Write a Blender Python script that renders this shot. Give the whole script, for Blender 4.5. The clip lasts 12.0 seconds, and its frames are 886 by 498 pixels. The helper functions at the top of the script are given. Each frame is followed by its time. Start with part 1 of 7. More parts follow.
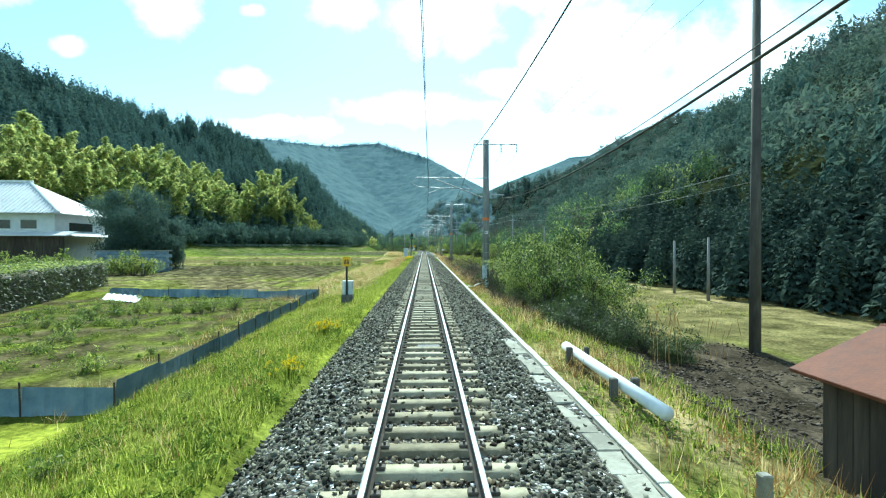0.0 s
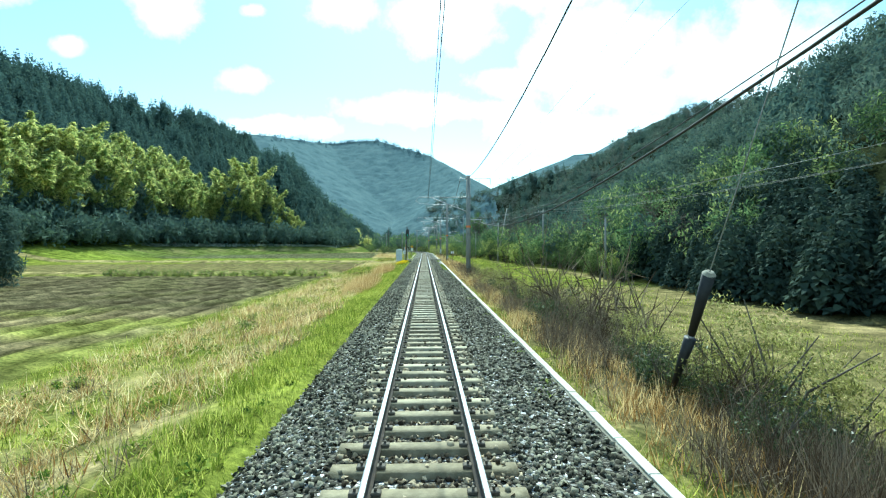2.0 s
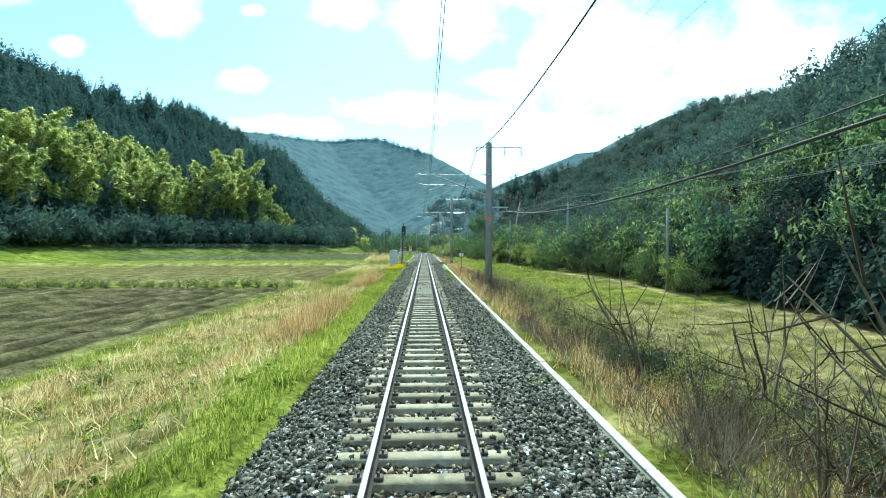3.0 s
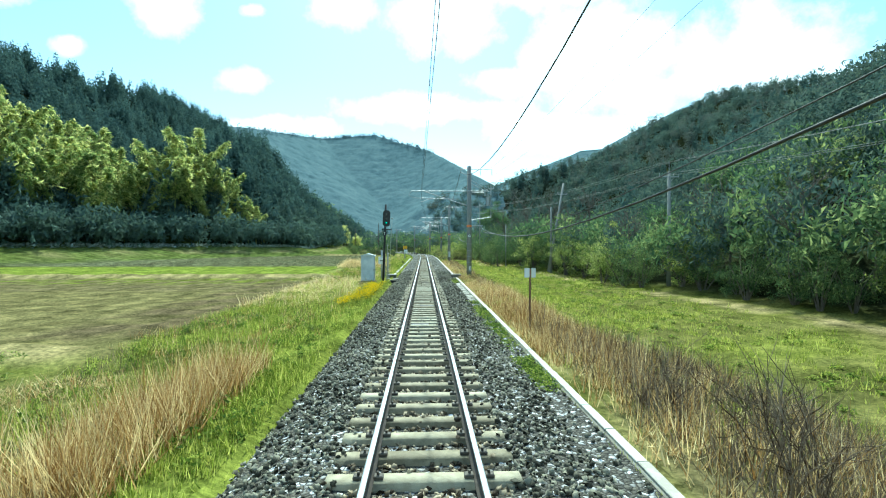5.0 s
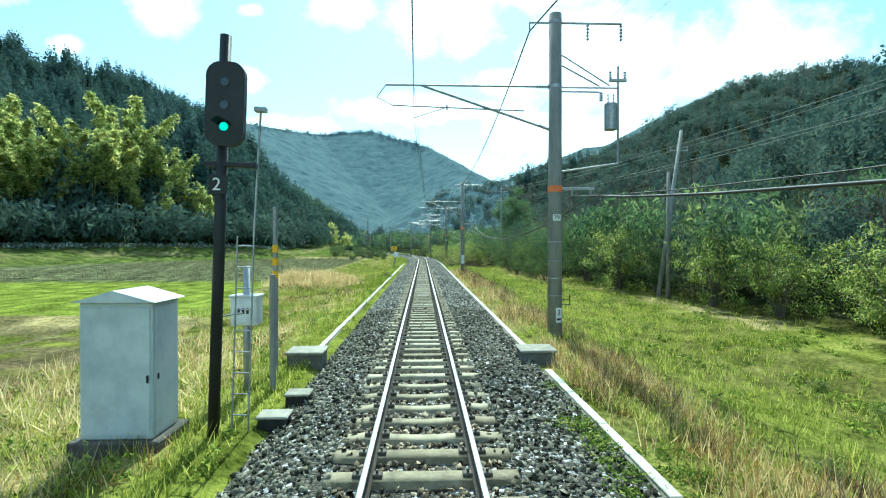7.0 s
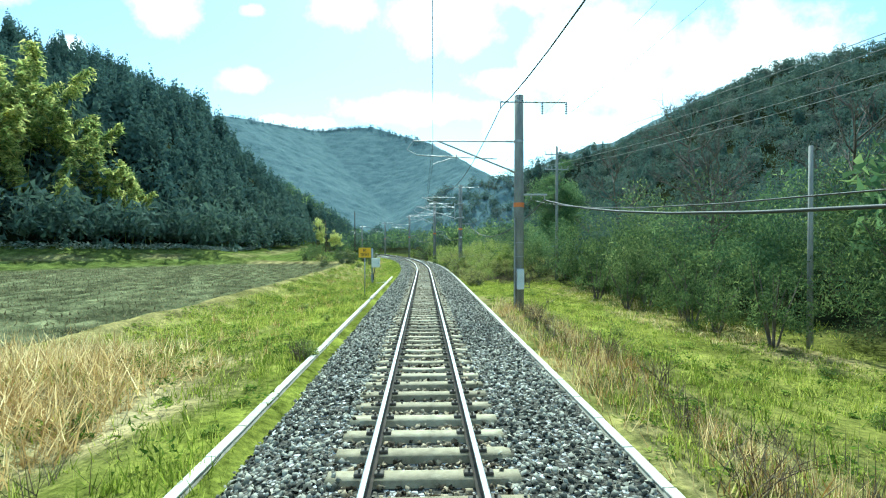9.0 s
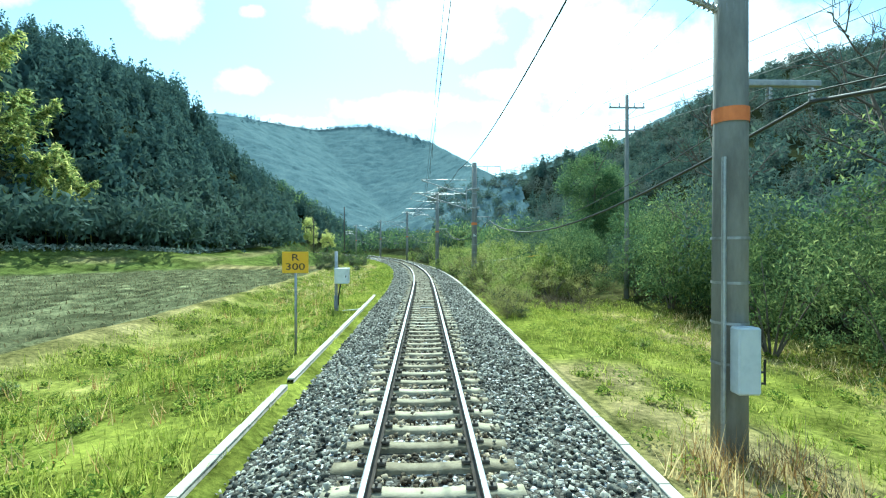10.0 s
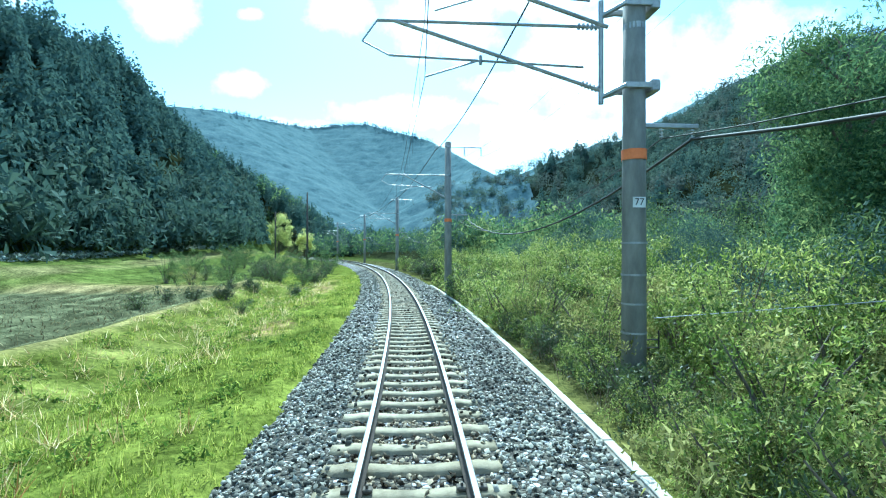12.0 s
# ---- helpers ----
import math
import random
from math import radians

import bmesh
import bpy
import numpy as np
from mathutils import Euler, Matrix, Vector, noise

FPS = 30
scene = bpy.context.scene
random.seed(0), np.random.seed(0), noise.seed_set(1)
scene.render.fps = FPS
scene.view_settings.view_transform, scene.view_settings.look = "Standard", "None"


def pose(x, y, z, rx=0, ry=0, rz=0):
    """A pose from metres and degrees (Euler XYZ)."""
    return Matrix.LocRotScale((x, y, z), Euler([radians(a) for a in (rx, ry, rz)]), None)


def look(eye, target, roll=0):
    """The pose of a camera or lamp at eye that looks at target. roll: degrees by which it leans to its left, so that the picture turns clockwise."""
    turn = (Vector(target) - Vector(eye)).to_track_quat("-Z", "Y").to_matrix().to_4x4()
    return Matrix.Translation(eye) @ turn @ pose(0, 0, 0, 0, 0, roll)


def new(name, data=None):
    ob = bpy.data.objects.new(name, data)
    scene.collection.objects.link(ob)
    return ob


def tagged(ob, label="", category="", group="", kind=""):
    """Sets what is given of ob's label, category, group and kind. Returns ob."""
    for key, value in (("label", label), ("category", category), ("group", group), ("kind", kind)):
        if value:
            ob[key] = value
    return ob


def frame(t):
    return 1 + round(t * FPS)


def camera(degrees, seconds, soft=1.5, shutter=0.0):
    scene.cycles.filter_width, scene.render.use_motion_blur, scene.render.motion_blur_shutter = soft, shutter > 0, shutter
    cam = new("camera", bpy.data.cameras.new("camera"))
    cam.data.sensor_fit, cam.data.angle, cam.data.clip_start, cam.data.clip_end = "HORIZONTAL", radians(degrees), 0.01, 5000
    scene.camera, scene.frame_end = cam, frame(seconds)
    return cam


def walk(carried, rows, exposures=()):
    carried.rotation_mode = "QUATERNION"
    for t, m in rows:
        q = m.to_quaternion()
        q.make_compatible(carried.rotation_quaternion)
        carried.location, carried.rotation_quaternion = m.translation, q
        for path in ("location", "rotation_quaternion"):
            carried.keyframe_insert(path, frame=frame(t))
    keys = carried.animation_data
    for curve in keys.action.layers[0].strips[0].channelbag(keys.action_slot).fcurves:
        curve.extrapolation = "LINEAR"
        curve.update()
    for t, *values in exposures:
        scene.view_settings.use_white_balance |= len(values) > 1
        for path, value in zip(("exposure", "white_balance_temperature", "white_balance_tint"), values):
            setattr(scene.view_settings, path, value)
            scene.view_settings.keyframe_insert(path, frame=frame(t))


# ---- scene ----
LENS = 83.4
V = 13.9          # metres a second along the line
TILT = [(0, -2.15, -0.45, 0.0), (0.5, -2.15, -0.45, 0.0), (1, -2.15, -0.45, 0.0), (1.5, -2.15, -0.45, 0.0), (2, -2.15, -0.45, 0.0),
        (2.5, -2.15, -0.45, 0.0), (3, -2.15, -0.45, 0.0), (4, -2.15, -0.45, 0.0), (5, -2.2, -0.45, 0.0), (5.5, -2.25, -0.45, 0.0),
        (6, -2.3, -0.45, 0.0), (6.5, -2.35, -0.45, 0.0), (7, -2.35, -0.45, 0.0), (8, -2.25, -0.45, 0.0), (9, -2.2, -0.45, 0.0),
        (9.5, -2.2, -0.4, 0.0), (10, -2.2, -0.35, 0.0), (10.5, -2.2, -0.3, 0.0), (11, -2.25, -0.2, 0.0), (11.5, -2.35, -0.1, 0.0), (12, -2.45, -0.05, 0.0)]
cam = camera(LENS, 12.0, soft=1.15, shutter=0.0)
walk(cam, [(t, pose(0.0, V * t, 2.22, 90 + p, r, yw)) for t, yw, p, r in TILT], exposures=[(0, 0.98, 5450, -16), (8, 0.95, 5450, -17), (10.5, 1.2, 5250, -17), (12, 1.26, 4750, -14)])

# ---------------------------------------------------------------- light
SUN_DIR = Vector((0.02, 1.0, 1.15)).normalized()
elev = math.asin(SUN_DIR.z)
azim = math.atan2(SUN_DIR.x, SUN_DIR.y)
sun = new("sun", bpy.data.lights.new("sun", "SUN"))
sun.data.energy, sun.data.angle, sun.data.color = 4.0, radians(0.6), (1.0, 0.95, 0.86)
sun.matrix_world = look(SUN_DIR * 100, (0, 0, 0))

world = bpy.data.worlds.new("world")
scene.world = world
world.use_nodes = True
wn, wl = world.node_tree.nodes, world.node_tree.links
wn.clear()


def wnode(kind, **kw):
    n = wn.new(kind)
    for k, v in kw.items():
        n.inputs[k].default_value = v
    return n


def wmath(op, a, b=None):
    n = wn.new("ShaderNodeMath")
    n.operation = op
    for i, v in enumerate((a, b)):
        if v is None:
            continue
        if isinstance(v, (int, float)):
            n.inputs[i].default_value = v
        else:
            wl.new(v, n.inputs[i])
    return n.outputs[0]


sky = wn.new("ShaderNodeTexSky")
sky.sky_type = "NISHITA"
sky.sun_disc = False
sky.sun_elevation, sky.sun_rotation = elev, azim
sky.air_density, sky.dust_density, sky.ozone_density = 1.0, 0.4, 1.0
tc = wn.new("ShaderNodeTexCoord")
sep = wn.new("ShaderNodeSeparateXYZ")
wl.new(tc.outputs["Generated"], sep.inputs[0])
# directions as slope and sideways angle, so that clouds can be laid out over the valley
yy = wmath("MAXIMUM", sep.outputs[1], 0.05)
sx = wmath("DIVIDE", sep.outputs[0], yy)
sz = wmath("DIVIDE", sep.outputs[2], yy)
nz = wnode("ShaderNodeTexNoise", Scale=11.0, Detail=8.0, Roughness=0.62)
wl.new(tc.outputs["Generated"], nz.inputs["Vector"])
wob = wmath("SUBTRACT", nz.outputs["Fac"], 0.5)
CLOUDS = [(-0.36, 0.325, 0.045, 0.026), (-0.30, 0.235, 0.13, 0.022), (-0.50, 0.47, 0.07, 0.05), (-0.34, 0.465, 0.025, 0.013),
          (-0.69, 0.39, 0.03, 0.02), (-0.16, 0.48, 0.06, 0.05), (0.06, 0.46, 0.13, 0.07), (0.0, 0.27, 0.16, 0.03), (0.36, 0.38, 0.17, 0.12),
          (0.32, 0.23, 0.2, 0.04), (0.70, 0.38, 0.2, 0.12), (-0.85, 0.5, 0.1, 0.04), (0.2, 0.53, 0.2, 0.07), (0.16, 0.33, 0.07, 0.03)]
total = None
for cx, cz, rx_, rz_ in CLOUDS:
    a = wmath("DIVIDE", wmath("SUBTRACT", sx, cx), rx_)
    b = wmath("DIVIDE", wmath("SUBTRACT", sz, cz), rz_)
    d = wmath("SUBTRACT", 1.25, wmath("SQRT", wmath("ADD", wmath("MULTIPLY", a, a), wmath("MULTIPLY", b, b))))
    total = d if total is None else wmath("MAXIMUM", total, d)
# loose cloud over the rest of the sky
nz2 = wnode("ShaderNodeTexNoise", Scale=3.0, Detail=6.0, Roughness=0.6)
wl.new(tc.outputs["Generated"], nz2.inputs["Vector"])
rest = wmath("MULTIPLY", wmath("SUBTRACT", nz2.outputs["Fac"], 0.5), 5.0)
high = wmath("GREATER_THAN", wmath("ADD", sep.outputs[2], wmath("MULTIPLY", sep.outputs[1], -0.55)), 0.0)
total = wmath("MAXIMUM", total, wmath("SUBTRACT", wmath("MULTIPLY", rest, high), wmath("MULTIPLY", wmath("SUBTRACT", 1.0, high), 5.0)))
cover = wmath("MULTIPLY", wmath("ADD", total, wmath("MULTIPLY", wob, 2.8)), 0.72)
clampn = wn.new("ShaderNodeClamp")
wl.new(cover, clampn.inputs[0])
bg_sky = wnode("ShaderNodeBackground", Strength=0.135)
tintn = wn.new("ShaderNodeMix")
tintn.data_type = "RGBA"
tintn.blend_type = "MULTIPLY"
tintn.inputs[0].default_value = 1.0
wl.new(sky.outputs[0], tintn.inputs[6])
tintn.inputs[7].default_value = (1.0, 1.0, 0.93, 1)
wl.new(tintn.outputs[2], bg_sky.inputs[0])
bg_cloud = wnode("ShaderNodeBackground", Color=(0.97, 1.0, 1.0, 1), Strength=1.35)
mixw = wn.new("ShaderNodeMixShader")
wl.new(clampn.outputs[0], mixw.inputs[0])
wl.new(bg_sky.outputs[0], mixw.inputs[1])
wl.new(bg_cloud.outputs[0], mixw.inputs[2])
wout = wn.new("ShaderNodeOutputWorld")
wl.new(mixw.outputs[0], wout.inputs[0])


# ---------------------------------------------------------------- materials
def material(name, stops, scale=4.0, rough=0.8, metal=0.0, bump=0.3, bump_scale=None, detail=6.0, island=0.0, obj=0.0,
             translucent=0.0, spec=0.4, attr=None, stain=0.0, stretch=(1, 1, 1)):
    """A node material: a colour ramp over noise, a second large noise, random per piece, and a bump."""
    m = bpy.data.materials.new(name)
    m.use_nodes = True
    nt = m.node_tree
    n, l = nt.nodes, nt.links
    bsdf = n["Principled BSDF"]
    geo = n.new("ShaderNodeNewGeometry")
    mp = n.new("ShaderNodeMapping")
    mp.inputs["Scale"].default_value = stretch
    l.new(geo.outputs["Position"], mp.inputs[0])
    tex = n.new("ShaderNodeTexNoise")
    tex.inputs["Scale"].default_value, tex.inputs["Detail"].default_value, tex.inputs["Roughness"].default_value = scale, detail, 0.65
    l.new(mp.outputs[0], tex.inputs["Vector"])
    big = n.new("ShaderNodeTexNoise")
    big.inputs["Scale"].default_value, big.inputs["Detail"].default_value = scale * 0.13, 3.0
    l.new(mp.outputs[0], big.inputs["Vector"])
    mixf = n.new("ShaderNodeMath")
    mixf.operation = "MULTIPLY_ADD"
    l.new(big.outputs["Fac"], mixf.inputs[0])
    mixf.inputs[1].default_value = 0.7
    sub = n.new("ShaderNodeMath")
    sub.operation = "SUBTRACT"
    l.new(tex.outputs["Fac"], sub.inputs[0])
    sub.inputs[1].default_value = 0.35
    l.new(sub.outputs[0], mixf.inputs[2])
    fac = mixf.outputs[0]
    for amount, socket in ((island, geo.outputs["Random Per Island"]), (obj, None)):
        if amount:
            if socket is None:
                socket = n.new("ShaderNodeObjectInfo").outputs["Random"]
            cen = n.new("ShaderNodeMath")
            cen.operation = "SUBTRACT"
            l.new(socket, cen.inputs[0])
            cen.inputs[1].default_value = 0.5
            add = n.new("ShaderNodeMath")
            add.operation = "MULTIPLY_ADD"
            l.new(cen.outputs[0], add.inputs[0])
            add.inputs[1].default_value = amount
            l.new(fac, add.inputs[2])
            fac = add.outputs[0]
    ramp = n.new("ShaderNodeValToRGB")
    els = ramp.color_ramp.elements
    for i, c in enumerate(stops):
        p = 0.25 + 0.5 * i / max(1, len(stops) - 1)
        e = els[i] if i < 2 else els.new(p)
        e.position, e.color = p, (*c, 1)
    l.new(fac, ramp.inputs[0])
    colour = ramp.outputs[0]
    if attr:
        va = n.new("ShaderNodeVertexColor")
        va.layer_name = attr
        mx = n.new("ShaderNodeMix")
        mx.data_type, mx.blend_type = "RGBA", "MULTIPLY"
        mx.inputs[0].default_value = 1.0
        l.new(colour, mx.inputs[6])
        l.new(va.outputs[0], mx.inputs[7])
        colour = mx.outputs[2]
    l.new(colour, bsdf.inputs["Base Color"])
    bsdf.inputs["Metallic"].default_value = metal
    bsdf.inputs["Specular IOR Level"].default_value = spec
    rr = n.new("ShaderNodeMath")
    rr.operation = "MULTIPLY_ADD"
    l.new(tex.outputs["Fac"], rr.inputs[0])
    rr.inputs[1].default_value, rr.inputs[2].default_value = 0.25, rough - 0.12
    l.new(rr.outputs[0], bsdf.inputs["Roughness"])
    if bump:
        bt = n.new("ShaderNodeTexNoise")
        bt.inputs["Scale"].default_value, bt.inputs["Detail"].default_value = bump_scale or scale * 6, 5.0
        l.new(mp.outputs[0], bt.inputs["Vector"])
        bp = n.new("ShaderNodeBump")
        bp.inputs["Strength"].default_value, bp.inputs["Distance"].default_value = bump, 0.6 / (bump_scale or scale * 6)
        l.new(bt.outputs["Fac"], bp.inputs["Height"])
        l.new(bp.outputs[0], bsdf.inputs["Normal"])
    if translucent:
        tr = n.new("ShaderNodeBsdfTranslucent")
        l.new(colour, tr.inputs["Color"])
        ms = n.new("ShaderNodeMixShader")
        ms.inputs[0].default_value = translucent
        l.new(bsdf.outputs[0], ms.inputs[1])
        l.new(tr.outputs[0], ms.inputs[2])
        l.new(ms.outputs[0], n["Material Output"].inputs["Surface"])
    return m


M = {}
M["ground"] = material("ground_cover", [(0.22, 0.25, 0.2), (0.72, 0.74, 0.7), (1.4, 1.36, 1.25)], scale=7.5, rough=0.95, bump=1.0, bump_scale=20, attr="cover", spec=0.0)
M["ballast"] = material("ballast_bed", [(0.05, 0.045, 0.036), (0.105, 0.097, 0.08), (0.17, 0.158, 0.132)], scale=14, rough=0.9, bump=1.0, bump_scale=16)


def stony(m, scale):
    """Turns a material into packed small stones: a shade for every stone, relief and painted gap shadows between them.
    """
    n, l = m.node_tree.nodes, m.node_tree.links
    bsdf = n["Principled BSDF"]
    pos = n.new("ShaderNodeNewGeometry").outputs["Position"]
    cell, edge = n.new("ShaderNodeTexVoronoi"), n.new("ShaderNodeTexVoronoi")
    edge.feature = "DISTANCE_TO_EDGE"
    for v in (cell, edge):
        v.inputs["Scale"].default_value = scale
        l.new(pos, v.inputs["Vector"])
    tone = n.new("ShaderNodeValToRGB")
    for e, (p, c) in zip((tone.color_ramp.elements[0], tone.color_ramp.elements[1], tone.color_ramp.elements.new(0.6)),
                         ((0.1, (0.07, 0.064, 0.05)), (0.95, (0.27, 0.245, 0.195)), (0.6, (0.125, 0.112, 0.084)))):
        e.position, e.color = p, (*c, 1)
    l.new(cell.outputs["Color"], tone.inputs[0])
    # shadow in the gaps between stones, multiplied into the base colour
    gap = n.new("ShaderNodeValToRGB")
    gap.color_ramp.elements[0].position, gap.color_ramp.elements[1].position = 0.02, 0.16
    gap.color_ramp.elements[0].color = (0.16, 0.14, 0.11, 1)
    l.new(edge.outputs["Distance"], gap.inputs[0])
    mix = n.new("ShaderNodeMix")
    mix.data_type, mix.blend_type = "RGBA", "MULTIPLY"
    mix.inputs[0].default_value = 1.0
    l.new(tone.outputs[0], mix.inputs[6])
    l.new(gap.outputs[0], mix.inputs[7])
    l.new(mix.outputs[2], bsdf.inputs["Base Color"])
    bp = n.new("ShaderNodeBump")
    bp.inputs["Strength"].default_value, bp.inputs["Distance"].default_value = 1.0, 0.05
    l.new(edge.outputs["Distance"], bp.inputs["Height"])
    l.new(bp.outputs[0], bsdf.inputs["Normal"])


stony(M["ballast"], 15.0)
M["stone"] = material("ballast_stone", [(0.065, 0.063, 0.05), (0.185, 0.177, 0.143), (0.39, 0.37, 0.30)], scale=3, rough=0.8, bump=0.0, island=1.0, spec=0.2)
M["stone_old"] = material("old_ballast_stone", [(0.036, 0.034, 0.023), (0.108, 0.1, 0.07), (0.25, 0.235, 0.172)], scale=3, rough=0.85, bump=0.0, island=1.0, spec=0.15)
M["stone_rusty"] = material("rust_stained_stone", [(0.04, 0.03, 0.018), (0.155, 0.122, 0.076), (0.42, 0.345, 0.23)], scale=3, rough=0.85, bump=0.0, island=1.05, spec=0.2)
M["concrete"] = material("concrete", [(0.2, 0.185, 0.145), (0.31, 0.29, 0.23), (0.41, 0.39, 0.32)], scale=6, rough=0.85, bump=0.35, obj=0.25)
M["sleeper"] = material("sleeper_concrete", [(0.17, 0.14, 0.08), (0.285, 0.245, 0.155), (0.40, 0.355, 0.24)], scale=7, rough=0.8, bump=0.4, obj=0.4)
M["trough"] = material("trough_concrete", [(0.38, 0.35, 0.28), (0.54, 0.51, 0.42), (0.66, 0.64, 0.55)], scale=7, rough=0.8, bump=0.35, obj=0.2)
M["pole"] = material("pole_concrete", [(0.16, 0.16, 0.15), (0.24, 0.24, 0.225), (0.31, 0.31, 0.29)], scale=5, rough=0.85, bump=0.3, stretch=(1, 1, 0.3))
M["plinth"] = material("dark_concrete", [(0.07, 0.068, 0.06), (0.125, 0.12, 0.108), (0.19, 0.185, 0.165)], scale=5, rough=0.9, bump=0.4)
M["darkpole"] = material("weathered_pole", [(0.05, 0.045, 0.04), (0.09, 0.08, 0.07), (0.14, 0.13, 0.11)], scale=6, rough=0.9, bump=0.4, stretch=(1, 1, 0.2))
M["rail_side"] = material("rusty_rail", [(0.045, 0.036, 0.028), (0.075, 0.058, 0.044), (0.11, 0.088, 0.066)], scale=12, rough=0.75, bump=0.2)
M["rail_top"] = material("polished_rail", [(0.55, 0.55, 0.53), (0.66, 0.66, 0.64)], scale=9, rough=0.42, metal=0.9, bump=0.0)
M["clip"] = material("dusty_clip", [(0.055, 0.045, 0.034), (0.10, 0.085, 0.066), (0.16, 0.14, 0.11)], scale=12, rough=0.8, bump=0.2)
M["steel"] = material("galvanised_steel", [(0.24, 0.25, 0.26), (0.36, 0.37, 0.38), (0.46, 0.47, 0.48)], scale=9, rough=0.5, metal=0.7, bump=0.1)
M["black"] = material("black_paint", [(0.012, 0.012, 0.013), (0.03, 0.03, 0.032)], scale=9, rough=0.55, bump=0.1)
M["wire"] = material("dark_wire", [(0.03, 0.03, 0.03), (0.06, 0.06, 0.06)], scale=9, rough=0.6, bump=0.0)
M["white"] = material("white_paint", [(0.55, 0.56, 0.55), (0.72, 0.73, 0.72), (0.8, 0.8, 0.79)], scale=3, rough=0.5, bump=0.1)
M["cabinet"] = material("cabinet_paint", [(0.42, 0.47, 0.50), (0.58, 0.62, 0.64), (0.66, 0.69, 0.70)], scale=2.5, rough=0.5, bump=0.08)
M["orange"] = material("orange_band", [(0.6, 0.16, 0.05), (0.75, 0.24, 0.08)], scale=8, rough=0.7, bump=0.1)
M["yellow"] = material("yellow_sign", [(0.78, 0.42, 0.01), (0.86, 0.50, 0.02)], scale=6, rough=0.45, bump=0.03)
M["rust"] = material("rusty_steel", [(0.10, 0.055, 0.035), (0.2, 0.11, 0.07)], scale=10, rough=0.85, bump=0.3)
M["roof_red"] = material("rusty_roof", [(0.10, 0.03, 0.016), (0.155, 0.052, 0.028), (0.2, 0.075, 0.042)], scale=5, rough=0.8, bump=0.3)
M["roof_white"] = material("pale_roof_tile", [(0.55, 0.56, 0.57), (0.72, 0.73, 0.73)], scale=3, rough=0.5, bump=0.2)
M["wood"] = material("weathered_wood", [(0.025, 0.02, 0.015), (0.05, 0.038, 0.028), (0.10, 0.078, 0.055)], scale=5, rough=0.85, bump=0.4, stretch=(1, 1, 0.15))
M["plaster"] = material("pale_plaster", [(0.5, 0.52, 0.53), (0.66, 0.67, 0.66)], scale=1.5, rough=0.85, bump=0.15)
M["sheet"] = material("grey_sheet", [(0.10, 0.15, 0.19), (0.17, 0.235, 0.285), (0.26, 0.32, 0.36)], scale=2.2, rough=0.7, bump=0.15, obj=0.25)
M["bark"] = material("bark", [(0.06, 0.05, 0.04), (0.12, 0.10, 0.08), (0.2, 0.17, 0.13)], scale=8, rough=0.95, bump=0.5, stretch=(1, 1, 0.3))
M["soil"] = material("dug_soil", [(0.05, 0.038, 0.028), (0.09, 0.07, 0.052), (0.15, 0.12, 0.09)], scale=5, rough=0.95, bump=0.0, island=0.4, spec=0.1)
M["glass"] = material("dark_glass", [(0.01, 0.012, 0.014), (0.02, 0.022, 0.024)], scale=2, rough=0.2, bump=0.0, spec=0.7)
